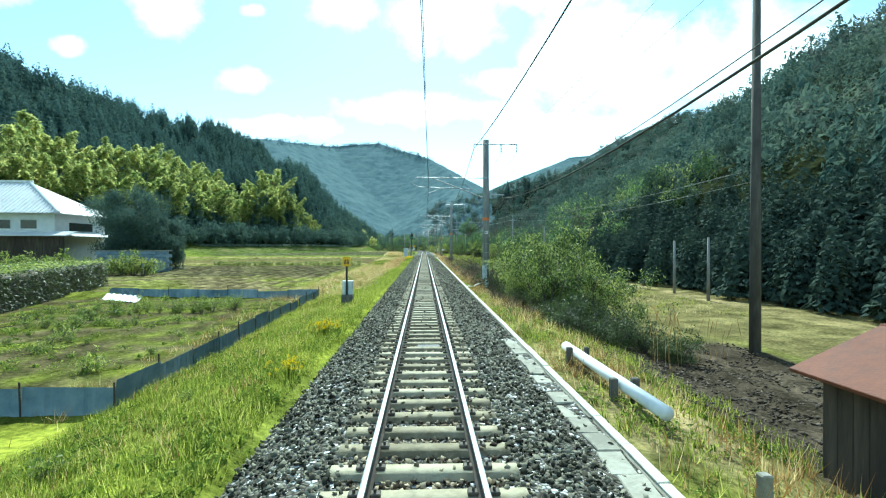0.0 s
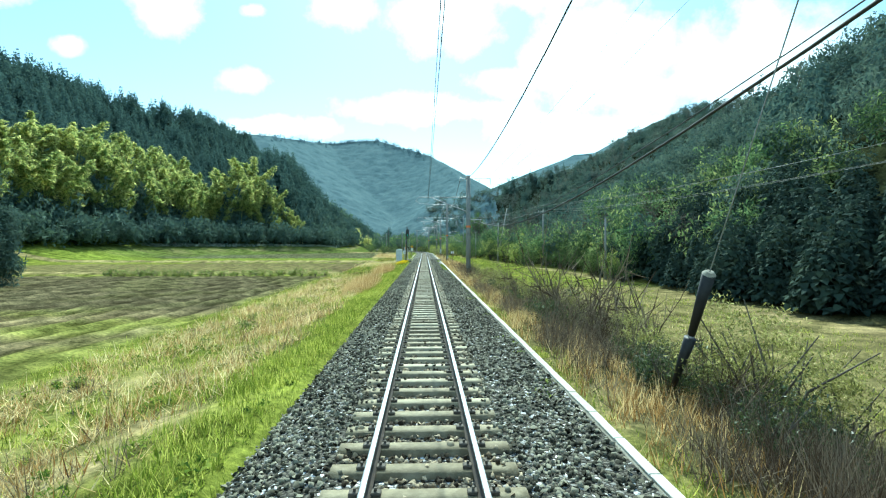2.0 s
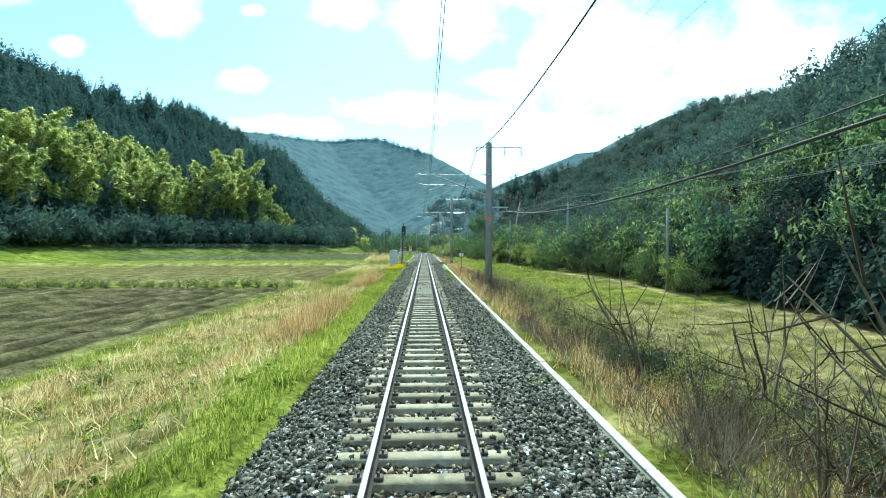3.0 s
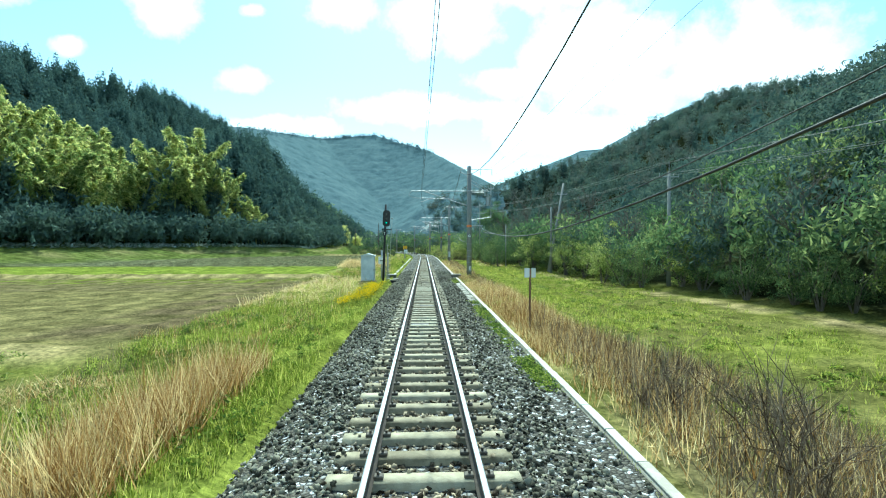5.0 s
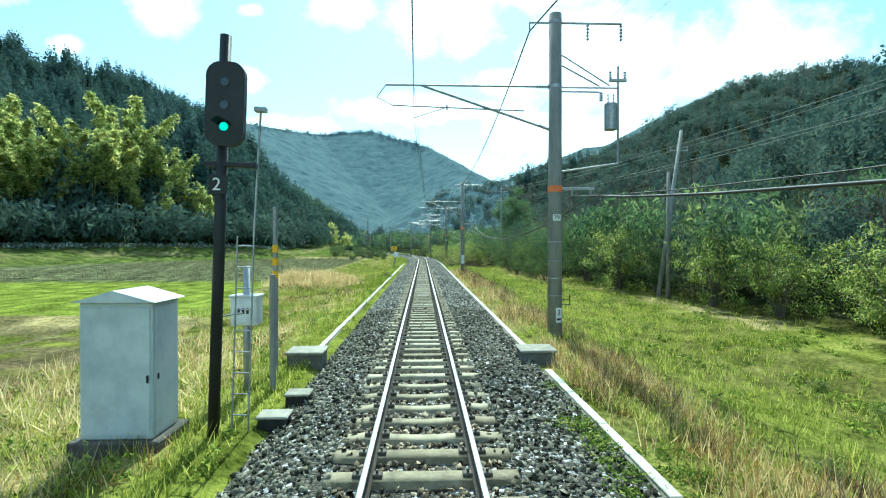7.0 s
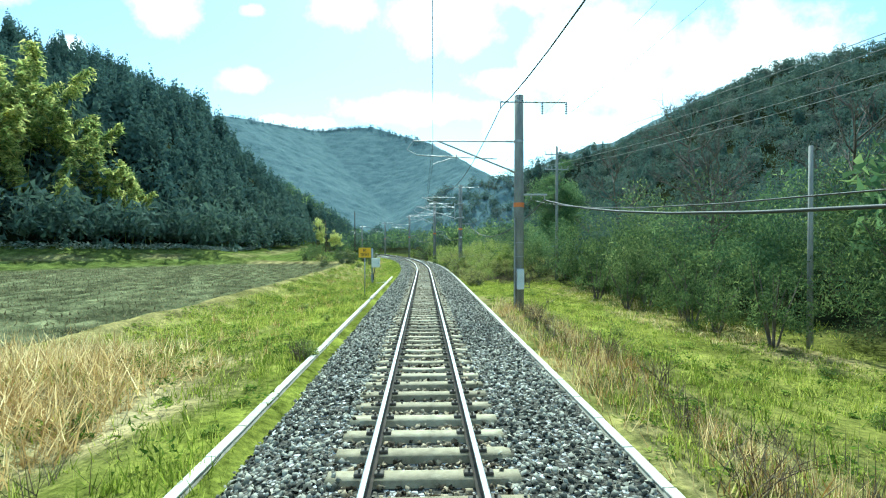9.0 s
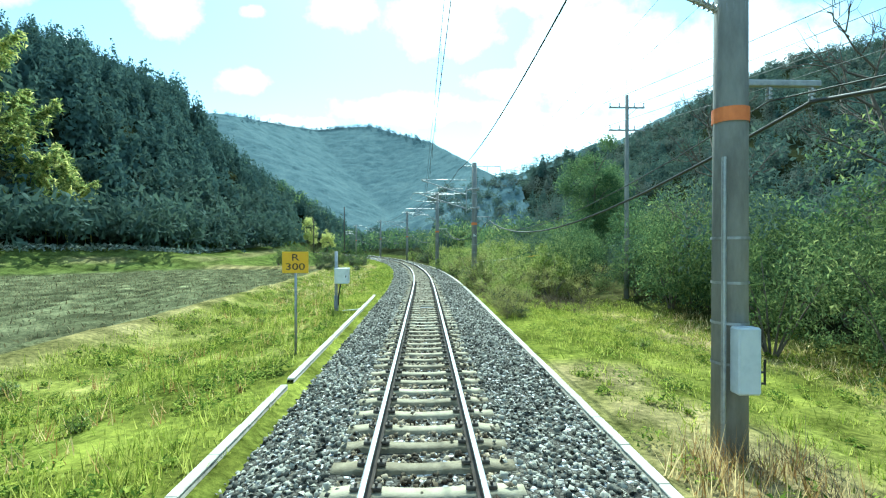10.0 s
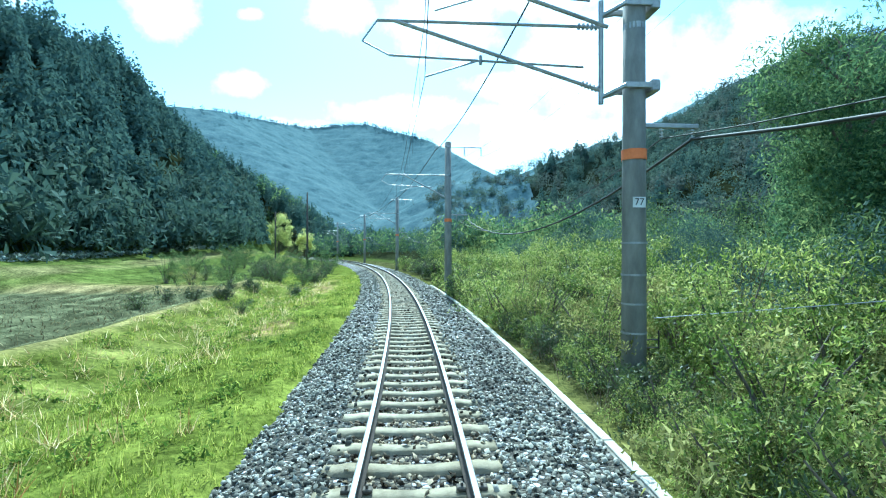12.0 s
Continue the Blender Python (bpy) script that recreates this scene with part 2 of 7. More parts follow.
GREENS = {
    "grass_green": ([(0.13, 0.175, 0.022), (0.29, 0.335, 0.045), (0.56, 0.55, 0.13)], 0.55, 0.85),
    "grass_dry": ([(0.25, 0.14, 0.045), (0.50, 0.33, 0.13), (0.80, 0.62, 0.31)], 0.5, 0.9),
    "straw": ([(0.40, 0.28, 0.115), (0.68, 0.52, 0.25), (0.88, 0.74, 0.42)], 0.6, 0.8),
    "bamboo": ([(0.17, 0.24, 0.075), (0.42, 0.48, 0.15), (0.78, 0.74, 0.28)], 0.6, 0.85),
    # cedar green lifted towards teal, with the hillside's haze in the colour
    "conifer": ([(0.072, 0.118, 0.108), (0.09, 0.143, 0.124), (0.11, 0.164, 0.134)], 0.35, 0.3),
    "broadleaf": ([(0.075, 0.12, 0.055), (0.17, 0.235, 0.09), (0.36, 0.40, 0.15)], 0.5, 0.6),
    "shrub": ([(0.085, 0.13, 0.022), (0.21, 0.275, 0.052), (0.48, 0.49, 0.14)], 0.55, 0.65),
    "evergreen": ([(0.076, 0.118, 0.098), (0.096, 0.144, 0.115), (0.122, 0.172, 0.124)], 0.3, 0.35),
    # darker copy of the cedar green, for the wood edge's deep shade
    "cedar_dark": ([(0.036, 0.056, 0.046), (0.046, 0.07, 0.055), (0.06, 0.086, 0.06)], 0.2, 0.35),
    "twig": ([(0.085, 0.06, 0.04), (0.165, 0.125, 0.085), (0.29, 0.235, 0.165)], 0.15, 0.7),
    # hillside haze mixed into the next two wood colours: bluish and greyed
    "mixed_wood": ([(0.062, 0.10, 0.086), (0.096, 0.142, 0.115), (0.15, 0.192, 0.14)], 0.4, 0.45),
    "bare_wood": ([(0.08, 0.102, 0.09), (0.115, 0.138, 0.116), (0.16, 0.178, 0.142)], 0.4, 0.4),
    "shrub_mid": ([(0.05, 0.085, 0.036), (0.11, 0.16, 0.058), (0.24, 0.29, 0.10)], 0.45, 0.6),
    "herb": ([(0.07, 0.12, 0.02), (0.18, 0.25, 0.035), (0.42, 0.46, 0.09)], 0.45, 0.9),
    "stubble": ([(0.10, 0.085, 0.045), (0.20, 0.18, 0.09), (0.36, 0.32, 0.17)], 0.3, 0.8),
    "pale_crop": ([(0.2, 0.25, 0.2), (0.36, 0.41, 0.34), (0.55, 0.58, 0.5)], 0.2, 0.7),
    "shrub_olive": ([(0.15, 0.15, 0.045), (0.31, 0.30, 0.09), (0.52, 0.49, 0.19)], 0.5, 0.7),
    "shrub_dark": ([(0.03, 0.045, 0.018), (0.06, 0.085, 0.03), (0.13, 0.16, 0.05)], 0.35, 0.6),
    "thicket": ([(0.035, 0.065, 0.014), (0.105, 0.16, 0.03), (0.38, 0.42, 0.11)], 0.4, 0.85),
    "canopy": ([(0.07, 0.125, 0.062), (0.14, 0.22, 0.092), (0.27, 0.35, 0.135)], 0.45, 0.6),
    # distance haze painted into both far colours: paler and bluer than the leaves
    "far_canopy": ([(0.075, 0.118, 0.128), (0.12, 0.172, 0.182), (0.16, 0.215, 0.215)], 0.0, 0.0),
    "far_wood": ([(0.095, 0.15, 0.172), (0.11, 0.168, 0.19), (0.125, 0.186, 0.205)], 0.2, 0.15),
    "flower": ([(0.8, 0.55, 0.01), (0.9, 0.68, 0.02)], 0.45, 0.2),
}
for k, (c, tl, isl) in GREENS.items():
    leafy = k in ("thicket", "shrub", "shrub_dark")
    M[k] = material(k, c, scale=0.5, rough=0.5 if leafy else 0.85, bump=0.0, island=isl, translucent=tl, spec=0.4 if leafy else (0.0 if k[:4] in ("far_", "coni") else 0.06))


# ---------------------------------------------------------------- mesh tools
def quick_mesh(name, verts, faces, mats, smooth=False):
    """A mesh from arrays: verts (n,3), faces (m,3) or (m,4)."""
    me = bpy.data.meshes.new(name)
    verts = np.asarray(verts, dtype=np.float32)
    faces = np.asarray(faces, dtype=np.int32)
    k = faces.shape[1]
    me.vertices.add(len(verts))
    me.vertices.foreach_set("co", verts.ravel())
    me.loops.add(faces.size)
    me.loops.foreach_set("vertex_index", faces.ravel())
    me.polygons.add(len(faces))
    me.polygons.foreach_set("loop_start", np.arange(0, faces.size, k, dtype=np.int32))
    me.polygons.foreach_set("loop_total", np.full(len(faces), k, dtype=np.int32))
    me.update(calc_edges=True)
    for mm in (mats if isinstance(mats, (list, tuple)) else [mats]):
        me.materials.append(mm)
    if smooth:
        me.polygons.foreach_set("use_smooth", np.ones(len(faces), dtype=bool))
    return me


def scatter(tv, tf, pos, scale, yaw, lean=None, rng=None):
    """Many copies of one small template joined in one pair of arrays."""
    tv, tf, pos = np.asarray(tv, float), np.asarray(tf, int), np.asarray(pos, float)
    n = len(pos)
    scale = np.asarray(scale, float)
    if scale.ndim == 1:
        scale = np.repeat(scale[:, None], 3, 1)
    p = tv[None] * scale[:, None, :]
    if lean is not None:
        ax, ay = lean[:, 0:1], lean[:, 1:2]
        y, z = p[..., 1] * np.cos(ax) - p[..., 2] * np.sin(ax), p[..., 1] * np.sin(ax) + p[..., 2] * np.cos(ax)
        x, z2 = p[..., 0] * np.cos(ay) + z * np.sin(ay), -p[..., 0] * np.sin(ay) + z * np.cos(ay)
        p = np.stack([x, y, z2], -1)
    c, s = np.cos(yaw)[:, None], np.sin(yaw)[:, None]
    p = np.stack([p[..., 0] * c - p[..., 1] * s, p[..., 0] * s + p[..., 1] * c, p[..., 2]], -1) + pos[:, None, :]
    f = tf[None] + (np.arange(n) * len(tv))[:, None, None]
    return p.reshape(-1, 3), f.reshape(-1, tf.shape[1])


def joined(pairs):
    vs, fs, o = [], [], 0
    for v, f in pairs:
        vs.append(v)
        fs.append(f + o)
        o += len(v)
    return np.concatenate(vs), np.concatenate(fs)


def part(name, bm, mat, parent=None, label="", smooth=False, at=None):
    """Links a bmesh (or a ready mesh) as one mesh object under a thing or a part."""
    if isinstance(bm, bmesh.types.BMesh):
        me = bpy.data.meshes.new(name)
        bm.to_mesh(me)
        bm.free()
        me.materials.append(mat)
        if smooth:
            me.polygons.foreach_set("use_smooth", np.ones(len(me.polygons), dtype=bool))
    else:
        me = bm
    ob = new(name, me)
    if parent is not None:
        ob.parent = parent
    if at is not None:
        ob.matrix_basis = at
    if label:
        tagged(ob, label)
    return ob


def thing(name, at, label, category, group="", kind=""):
    ob = new(name)
    ob.empty_display_size = 0.2
    ob.matrix_basis = at if isinstance(at, Matrix) else Matrix.Translation(at)
    return tagged(ob, label, category, group, kind)


def box(bm, lo, hi, bevel=0.0, turn=None):
    lo, hi = Vector(lo), Vector(hi)
    m = Matrix.Translation((lo + hi) / 2) @ (turn or Matrix.Identity(4)) @ Matrix.Diagonal((*(hi - lo), 1))
    r = bmesh.ops.create_cube(bm, size=1.0, matrix=m)
    if bevel:
        es = list({e for v in r["verts"] for e in v.link_edges})
        bmesh.ops.bevel(bm, geom=es, offset=bevel, segments=1, affect="EDGES", clamp_overlap=True)
    return bm


def rod(bm, a, b, r0, r1=None, seg=8, cap=True):
    a, b = Vector(a), Vector(b)
    d = b - a
    m = Matrix.Translation((a + b) / 2) @ d.to_track_quat("Z", "Y").to_matrix().to_4x4()
    bmesh.ops.create_cone(bm, cap_ends=cap, segments=seg, radius1=r0, radius2=r0 if r1 is None else r1, depth=d.length, matrix=m)
    return bm


def B():
    return bmesh.new()


def tube(pts, r, seg=5):
    """Arrays of a thin tube along points."""
    pts = np.asarray(pts, float)
    t = np.gradient(pts, axis=0)
    t /= np.linalg.norm(t, axis=1)[:, None] + 1e-9
    up = np.where(np.abs(t[:, 2:3]) > 0.95, np.array([[1.0, 0, 0]]), np.array([[0, 0, 1.0]]))
    s = np.cross(t, up)
    s /= np.linalg.norm(s, axis=1)[:, None] + 1e-9
    u = np.cross(s, t)
    r = np.broadcast_to(np.asarray(r, float), (len(pts),))
    ang = np.arange(seg) * 2 * math.pi / seg
    ring = pts[:, None] + (s[:, None] * np.cos(ang)[None, :, None] + u[:, None] * np.sin(ang)[None, :, None]) * r[:, None, None]
    v = ring.reshape(-1, 3)
    f = []
    for i in range(len(pts) - 1):
        for k in range(seg):
            k2 = (k + 1) % seg
            f.append((i * seg + k, i * seg + k2, (i + 1) * seg + k2, (i + 1) * seg + k))
    return v, np.array(f)


# ---------------------------------------------------------------- the line of the track
CURVE_Y, RADIUS, RAMP = 160.0, 310.0, 14.0


def line_points():
    """Centre line of the track: straight, a short transition, then a left curve."""
    pts, x, y, h = [], 0.0, -30.0, 0.0
    step = 0.5
    while len(pts) < 1300:
        pts.append((x, y, h))
        s = -30.0 + step * len(pts)
        k = min(1.0, max(0.0, (s - CURVE_Y) / RAMP)) / RADIUS
        h += k * step
        x -= math.sin(h) * step
        y += math.cos(h) * step
    return np.array(pts)


LINE = line_points()


def along(s):
    """x, y and heading at s metres along the line; s equals y on the straight."""
    i = (s + 30.0) / 0.5
    return tuple(float(np.interp(i, np.arange(len(LINE)), LINE[:, k])) for k in range(3))


def beside(s, off, z=0.0):
    """A place off metres to the right of the line."""
    x, y, h = along(s)
    return Vector((x + math.cos(h) * off, y + math.sin(h) * off, z))


def lateral(x, y):
    """Signed distance from the line, to the right, and the way along it, for arrays."""
    x, y = np.asarray(x, float), np.asarray(y, float)
    u, s = x.copy(), y.copy()
    far = y > CURVE_Y - 5
    idx = np.nonzero(far.ravel())[0]
    if len(idx):
        L = LINE[340:900:4]
        xs, ys = x.ravel()[idx], y.ravel()[idx]
        uf, sf = u.ravel(), s.ravel()
        for i0 in range(0, len(idx), 20000):
            sl = slice(i0, i0 + 20000)
            dx, dy = xs[sl, None] - L[None, :, 0], ys[sl, None] - L[None, :, 1]
            k = np.argmin(dx * dx + dy * dy, axis=1)
            ii = np.arange(len(k))
            uf[idx[sl]] = np.cos(L[k, 2]) * dx[ii, k] + np.sin(L[k, 2]) * dy[ii, k]
            sf[idx[sl]] = -30 + 0.5 * (340 + 4 * k)
            dist = np.sqrt(dx[ii, k] ** 2 + dy[ii, k] ** 2)
            uf[idx[sl]] = np.where(uf[idx[sl]] < 0, -dist, dist)
        u, s = uf.reshape(x.shape), sf.reshape(x.shape)
    return u, s


def smooth01(a, b, v):
    t = np.clip((v - a) / (b - a), 0, 1)
    return t * t * (3 - 2 * t)


def wavy(x, y, scale, seed=0):
    """Cheap smooth noise from sines, -1 to 1."""
    r = np.random.RandomState(seed)
    out = 0
    for k in range(6):
        a, f, ph = r.uniform(0, 6.28), r.uniform(0.6, 1.7) / scale, r.uniform(0, 6.28)
        out = out + np.sin((np.cos(a) * x + np.sin(a) * y) * f * 6.28 + ph)
    return out / 3.2


# foot of the woods on either side, as x at y
FOOT_RIGHT_Y, FOOT_RIGHT_X = (-60, 40, 90, 115, 128, 137, 150, 162, 170, 185, 260, 400, 900), (25, 23, 20, 16, 15, 11.8, 10.4, 9.2, 6.5, 4, 0, -40, -200)
FOOT_LEFT_Y, FOOT_LEFT_X = (-60, 100, 150, 180, 203, 250, 292, 340, 420, 900), (-95, -82, -70, -58, -37, -38, -42, -90, -160, -260)


def tent(x, y, ridge, slope, power=1.0):
    """Height of a hill whose crest runs along points (x, y, z), falling off evenly on both sides."""
    out = np.zeros(np.broadcast(x, y).shape)
    for (x0, y0, z0), (x1, y1, z1) in zip(ridge[:-1], ridge[1:]):
        dx, dy = x1 - x0, y1 - y0
        t = np.clip(((x - x0) * dx + (y - y0) * dy) / (dx * dx + dy * dy), 0, 1)
        d = np.hypot(x - x0 - t * dx, y - y0 - t * dy)
        crest = z0 + (z1 - z0) * t
        out = np.maximum(out, crest * np.clip(1 - d * slope / np.maximum(crest, 1), 0, 1) ** power)
    return out


RIDGES = {
    "left": ([(-192, -119, 40), (-152, 178, 63), (-155, 254, 66.5), (-135, 312, 65.5), (-140, 375, 78.5), (-145, 440, 52), (-175, 540, 47)], 0.72),
    "left_spur": ([(-61, 190, 10), (-63, 226, 30), (-66, 274, 35), (-78, 288, 42)], 1.05),
    "right_near": ([(159, -121, 74), (118, 102, 57), (121, 149, 53), (140, 224, 25), (200, 330, 59.5)], 0.60),
    "right_far": ([(235, 330, 86), (253, 395, 105), (254, 421, 120), (239, 520, 124), (256, 700, 136.5), (300, 1000, 149)], 0.55),
    "spur": ([(245, 453, 116.5), (184, 453, 94.5), (106, 463, 60), (56, 470, 47.5), (8, 491, 35)], 0.62),
    "far": ([(-900, 700, 165), (-499, 642, 154), (-230, 714, 149), (-169, 922, 178), (-85, 910, 183), (10, 815, 138), (52, 646, 77.5), (35, 560, 44.5)], 0.57),
    "far_right": ([(86, 995, 94), (297, 988, 181), (899, 900, 211)], 0.50),
}


def hill_height(x, y):
    x, y = np.asarray(x, float), np.asarray(y, float)
    z = np.zeros(np.broadcast(x, y).shape)
    for ridge, slope in RIDGES.values():
        z = np.maximum(z, tent(x, y, ridge, slope))
    rough = 1 + (0.05 * wavy(x, y, 60, 9) + 0.035 * wavy(x, y, 24, 10)) * (1 - 0.95 * smooth01(420, 560, y))
    u, s = lateral(x, y)
    return z * rough * smooth01(4.5, 14, np.abs(u))


def ground_height(x, y):
    x, y = np.asarray(x, float), np.asarray(y, float)
    u, s = lateral(x, y)
    left_field = -1.1 + 0.2 * smooth01(83.5, 84.5, y) + 0.2 * smooth01(116, 117, y) + 0.1 * smooth01(136.5, 137.5, y) + 0.25 * smooth01(199, 200.5, y)
    left_field = left_field + 0.28 * (np.exp(-((y - 84) / 0.7) ** 2) + np.exp(-((y - 116.6) / 0.7) ** 2) + np.exp(-((y - 199.5) / 0.8) ** 2) + np.exp(-((y - 33.2) / 0.7) ** 2)) * smooth01(-8, -10, x)
    left_field = left_field + 0.36 * np.exp(-((u + 9.6) / 0.7) ** 2) * smooth01(120, 130, y) * (1 - smooth01(203, 209, s)) - 0.3 * np.exp(-((u + 6.9) / 1.1) ** 2) * smooth01(140, 160, y)
    left_field = left_field + 0.75 * np.clip(1.15 - np.hypot((u + 7.6) / 2.9, (y - 133) / 4.6), 0, 0.8)
    # the valley floor climbs towards the foot of the left-hand wood
    fl = np.interp(y, FOOT_LEFT_Y, FOOT_LEFT_X)
    left_field = left_field + 2.7 * smooth01(17, 1, x - fl) * smooth01(70, 130, y) * (1 - 0.45 * smooth01(190, 215, y))
    left_field = left_field + 1.5 * smooth01(200, 262, y) * smooth01(-9, -17, u)
    right_field = -1.9 + 0.7 * smooth01(60, 100, y) + 0.35 * smooth01(110, 140, y)
    zl = -0.35 + (left_field + 0.35) * smooth01(-2.6, -7.0, u)
    zr = -0.35 + (right_field + 0.35) * smooth01(2.9, 9.0, u)
    z = np.where(u < 0, zl, zr)
    z = np.where(np.abs(u) < 2.35, -0.5, z)
    z = z + 0.05 * wavy(x, y, 3.0, 3) * smooth01(2.6, 4, np.abs(u)) + 0.03 * wavy(x, y, 0.9, 4) * smooth01(2.6, 3.5, np.abs(u))
    # hills, and low banks along the foot of the woods
    z = z + hill_height(x, y)
    fr = np.interp(y, FOOT_RIGHT_Y, FOOT_RIGHT_X)
    z = z + 1.2 * smooth01(0, 8, x - fr) * smooth01(4, 9, np.abs(u))
    return z


def place(x, y, dz=0.0):
    return Vector((x, y, float(ground_height(np.array([x]), np.array([y]))[0]) + dz))


# ---------------------------------------------------------------- ground
def cover_colour(x, y):
    """What grows or lies on the ground at a place, as base colour, with thicket shade and far haze painted in."""
    u, s = lateral(x, y)
    n1, n2, n3 = wavy(x, y, 9, 21), wavy(x, y, 2.6, 22), wavy(x, y, 0.8, 23)
    mix = 0.5 * n1 + 0.35 * n2 + 0.25 * n3
    green, straw = np.array([0.205, 0.222, 0.042]), np.array([0.36, 0.28, 0.145])
    soil, tan, wet = np.array([0.09, 0.07, 0.052]), np.array([0.215, 0.18, 0.08]), np.array([0.185, 0.15, 0.08])
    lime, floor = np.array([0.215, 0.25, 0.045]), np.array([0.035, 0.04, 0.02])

    def blend(c, target, w):
        return c * (1 - w[..., None]) + target * w[..., None]
    c = np.broadcast_to(green, (*x.shape, 3)).copy()
    inside = lambda v, a, b, e=1.0: smooth01(a - e, a + e, v) * (1 - smooth01(b - e, b + e, v))
    L, R = u < 0, u >= 0
    # left verge: straw banks
    w = np.clip(inside(y, 32, 81, 3) + 0.9 * inside(y, 93, 138, 3), 0, 1) * inside(u, -9.6, -3.6, 0.6) * L
    c = blend(c, straw, w * np.clip(0.45 + 1.3 * mix, 0, 1))
    c = blend(c, straw, 0.55 * np.clip(mix - 0.1, 0, 1) * inside(u, -10, -3, 0.5) * L)
    # left fields
    c = blend(c, wet, inside(y, 34, 82, 1.5) * inside(u, -48, -10.2, 0.5) * L * np.clip(0.8 + 0.9 * n1, 0.35, 1))
    c = blend(c, np.array([0.10, 0.085, 0.05]), 0.85 * inside(y, 53, 81, 2) * inside(u, -48, -10.6, 0.5) * L)
    c = blend(c, np.array([0.2, 0.17, 0.075]), inside(y, 85, 110, 1.0) * inside(u, -60, -9.2, 0.5) * L)
    c = blend(c, wet * 0.9, inside(y, 104, 116, 1.2) * inside(u, -40, -7, 0.8) * L * np.clip(0.6 + 2 * n2, 0, 1))
    c = blend(c, lime, inside(y, 117, 136, 1.0) * inside(u, -80, -9, 0.8) * L)
    c = blend(c, np.array([0.128, 0.13, 0.072]), inside(y, 137, 199, 1.2) * inside(u, -60, -10.3, 0.4) * L)
    c = blend(c, np.array([0.22, 0.22, 0.08]), inside(y, 200, 262, 3) * inside(u, -60, -9, 0.6) * L * 0.7)
    for yc in (84, 116.6, 199.5):
        c = blend(c, straw, 0.8 * inside(y, yc - 0.8, yc + 0.9, 0.3) * (u < -8.5))
    c = blend(c, np.array([0.105, 0.135, 0.036]), smooth01(201, 206, y) * (1 - smooth01(300, 310, y)) * inside(u, -70, -6.5, 1.5) * L * 0.8)
    c = blend(c, np.array([0.28, 0.295, 0.035]), 0.8 * (y < 32) * inside(u, -8, -2.2, 0.3) * np.clip(0.6 + mix, 0, 1) * L)
    up = x - np.interp(y, FOOT_LEFT_Y, FOOT_LEFT_X)
    side = smooth01(128, 140, y) * (1 - smooth01(275, 290, y)) * L
    c = blend(c, np.array([0.135, 0.165, 0.042]), 0.9 * inside(up, -2, 15, 1.5) * side)
    c = blend(c, np.array([0.27, 0.235, 0.11]), 0.8 * inside(up, 7.5, 10.5, 0.8) * side * np.clip(0.7 + n1, 0, 1))
    # kitchen garden within the sheet fence
    c = blend(c, straw, 0.5 * inside(x, -10.4, -8.7, 0.4) * smooth01(118, 128, y) * (1 - smooth01(160, 166, y)) * L)
    c = blend(c, np.array([0.115, 0.095, 0.05]), inside(x, -24, -6.6, 0.3) * inside(y, 10.3, 32, 0.3) * L * np.clip(0.75 + 1.2 * n2, 0, 1))
    # right verge and fields
    c = blend(c, straw * 0.85, inside(u, 2.6, 5.2, 0.5) * (y < 150) * R * np.clip(0.55 + mix, 0, 1))
    c = blend(c, np.array([0.09, 0.11, 0.03]), smooth01(162, 168, s) * smooth01(2.8, 3.6, u))
    c = blend(c, np.array([0.13, 0.105, 0.055]), inside(y, 32, 80, 4) * inside(u, 3, 9.5, 1) * R * np.clip(0.7 + mix, 0, 1))
    c = blend(c, soil, inside(y, 2, 21, 0.8) * inside(u, 4.8, 13, 0.5) * R)
    c = blend(c, tan, inside(y, 21, 74, 2) * inside(u, 9, 26, 0.8) * R + inside(y, -20, 21, 2) * inside(u, 13.4, 26, 0.8) * R)
    c = blend(c, np.array([0.225, 0.22, 0.055]), inside(y, 76, 170, 4) * inside(u, 5.5, 25, 1.5) * R * np.clip(0.75 + mix, 0, 1))
    c = blend(c, np.array([0.135, 0.125, 0.042]), 0.85 * inside(y, 76, 134, 5) * inside(u, 3.2, 22, 1.0) * R * np.clip(0.55 + mix, 0, 1))
    c = blend(c, np.array([0.12, 0.125, 0.032]), 0.7 * inside(y, 72, 93, 3) * inside(u, -10, -3, 0.6) * L * np.clip(0.6 + mix, 0, 1))
    c = blend(c, np.array([0.60, 0.51, 0.30]), 0.85 * np.clip(1.3 - np.hypot((u + 7.5) / 2.6, (y - 133) / 4.2) + 0.3 * n2, 0, 1))
    c = blend(c, np.array([0.155, 0.18, 0.034]), 0.8 * smooth01(156, 164, s) * inside(u, -9.5, -2.3, 0.5) * L)
    c = blend(c, straw * np.array([1.0, 1.02, 0.95]), np.clip(0.75 * inside(u, -10.4, -9.3, 0.3) + 0.2 * inside(u, -9.2, -6.2, 0.5), 0, 1) * smooth01(136, 146, y) * (1 - smooth01(203, 210, s)) * np.clip(0.62 + 0.9 * mix, 0, 1) * L)
    c = blend(c, np.array([0.42, 0.27, 0.15]), 0.75 * inside(u, -5.4, -4.1, 0.4) * smooth01(168, 176, s) * (1 - smooth01(205, 215, s)) * np.clip(0.35 + 1.4 * n1, 0, 1) * L)
    c = blend(c, np.array([0.135, 0.10, 0.06]), 0.85 * inside(u, -13.5, -8.2, 0.9) * inside(y, 86, 112, 2) * np.clip(0.45 + 1.3 * n2 + 0.5 * n1, 0, 1) * L)
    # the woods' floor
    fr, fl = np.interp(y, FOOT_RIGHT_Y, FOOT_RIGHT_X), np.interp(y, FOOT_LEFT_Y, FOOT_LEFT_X)
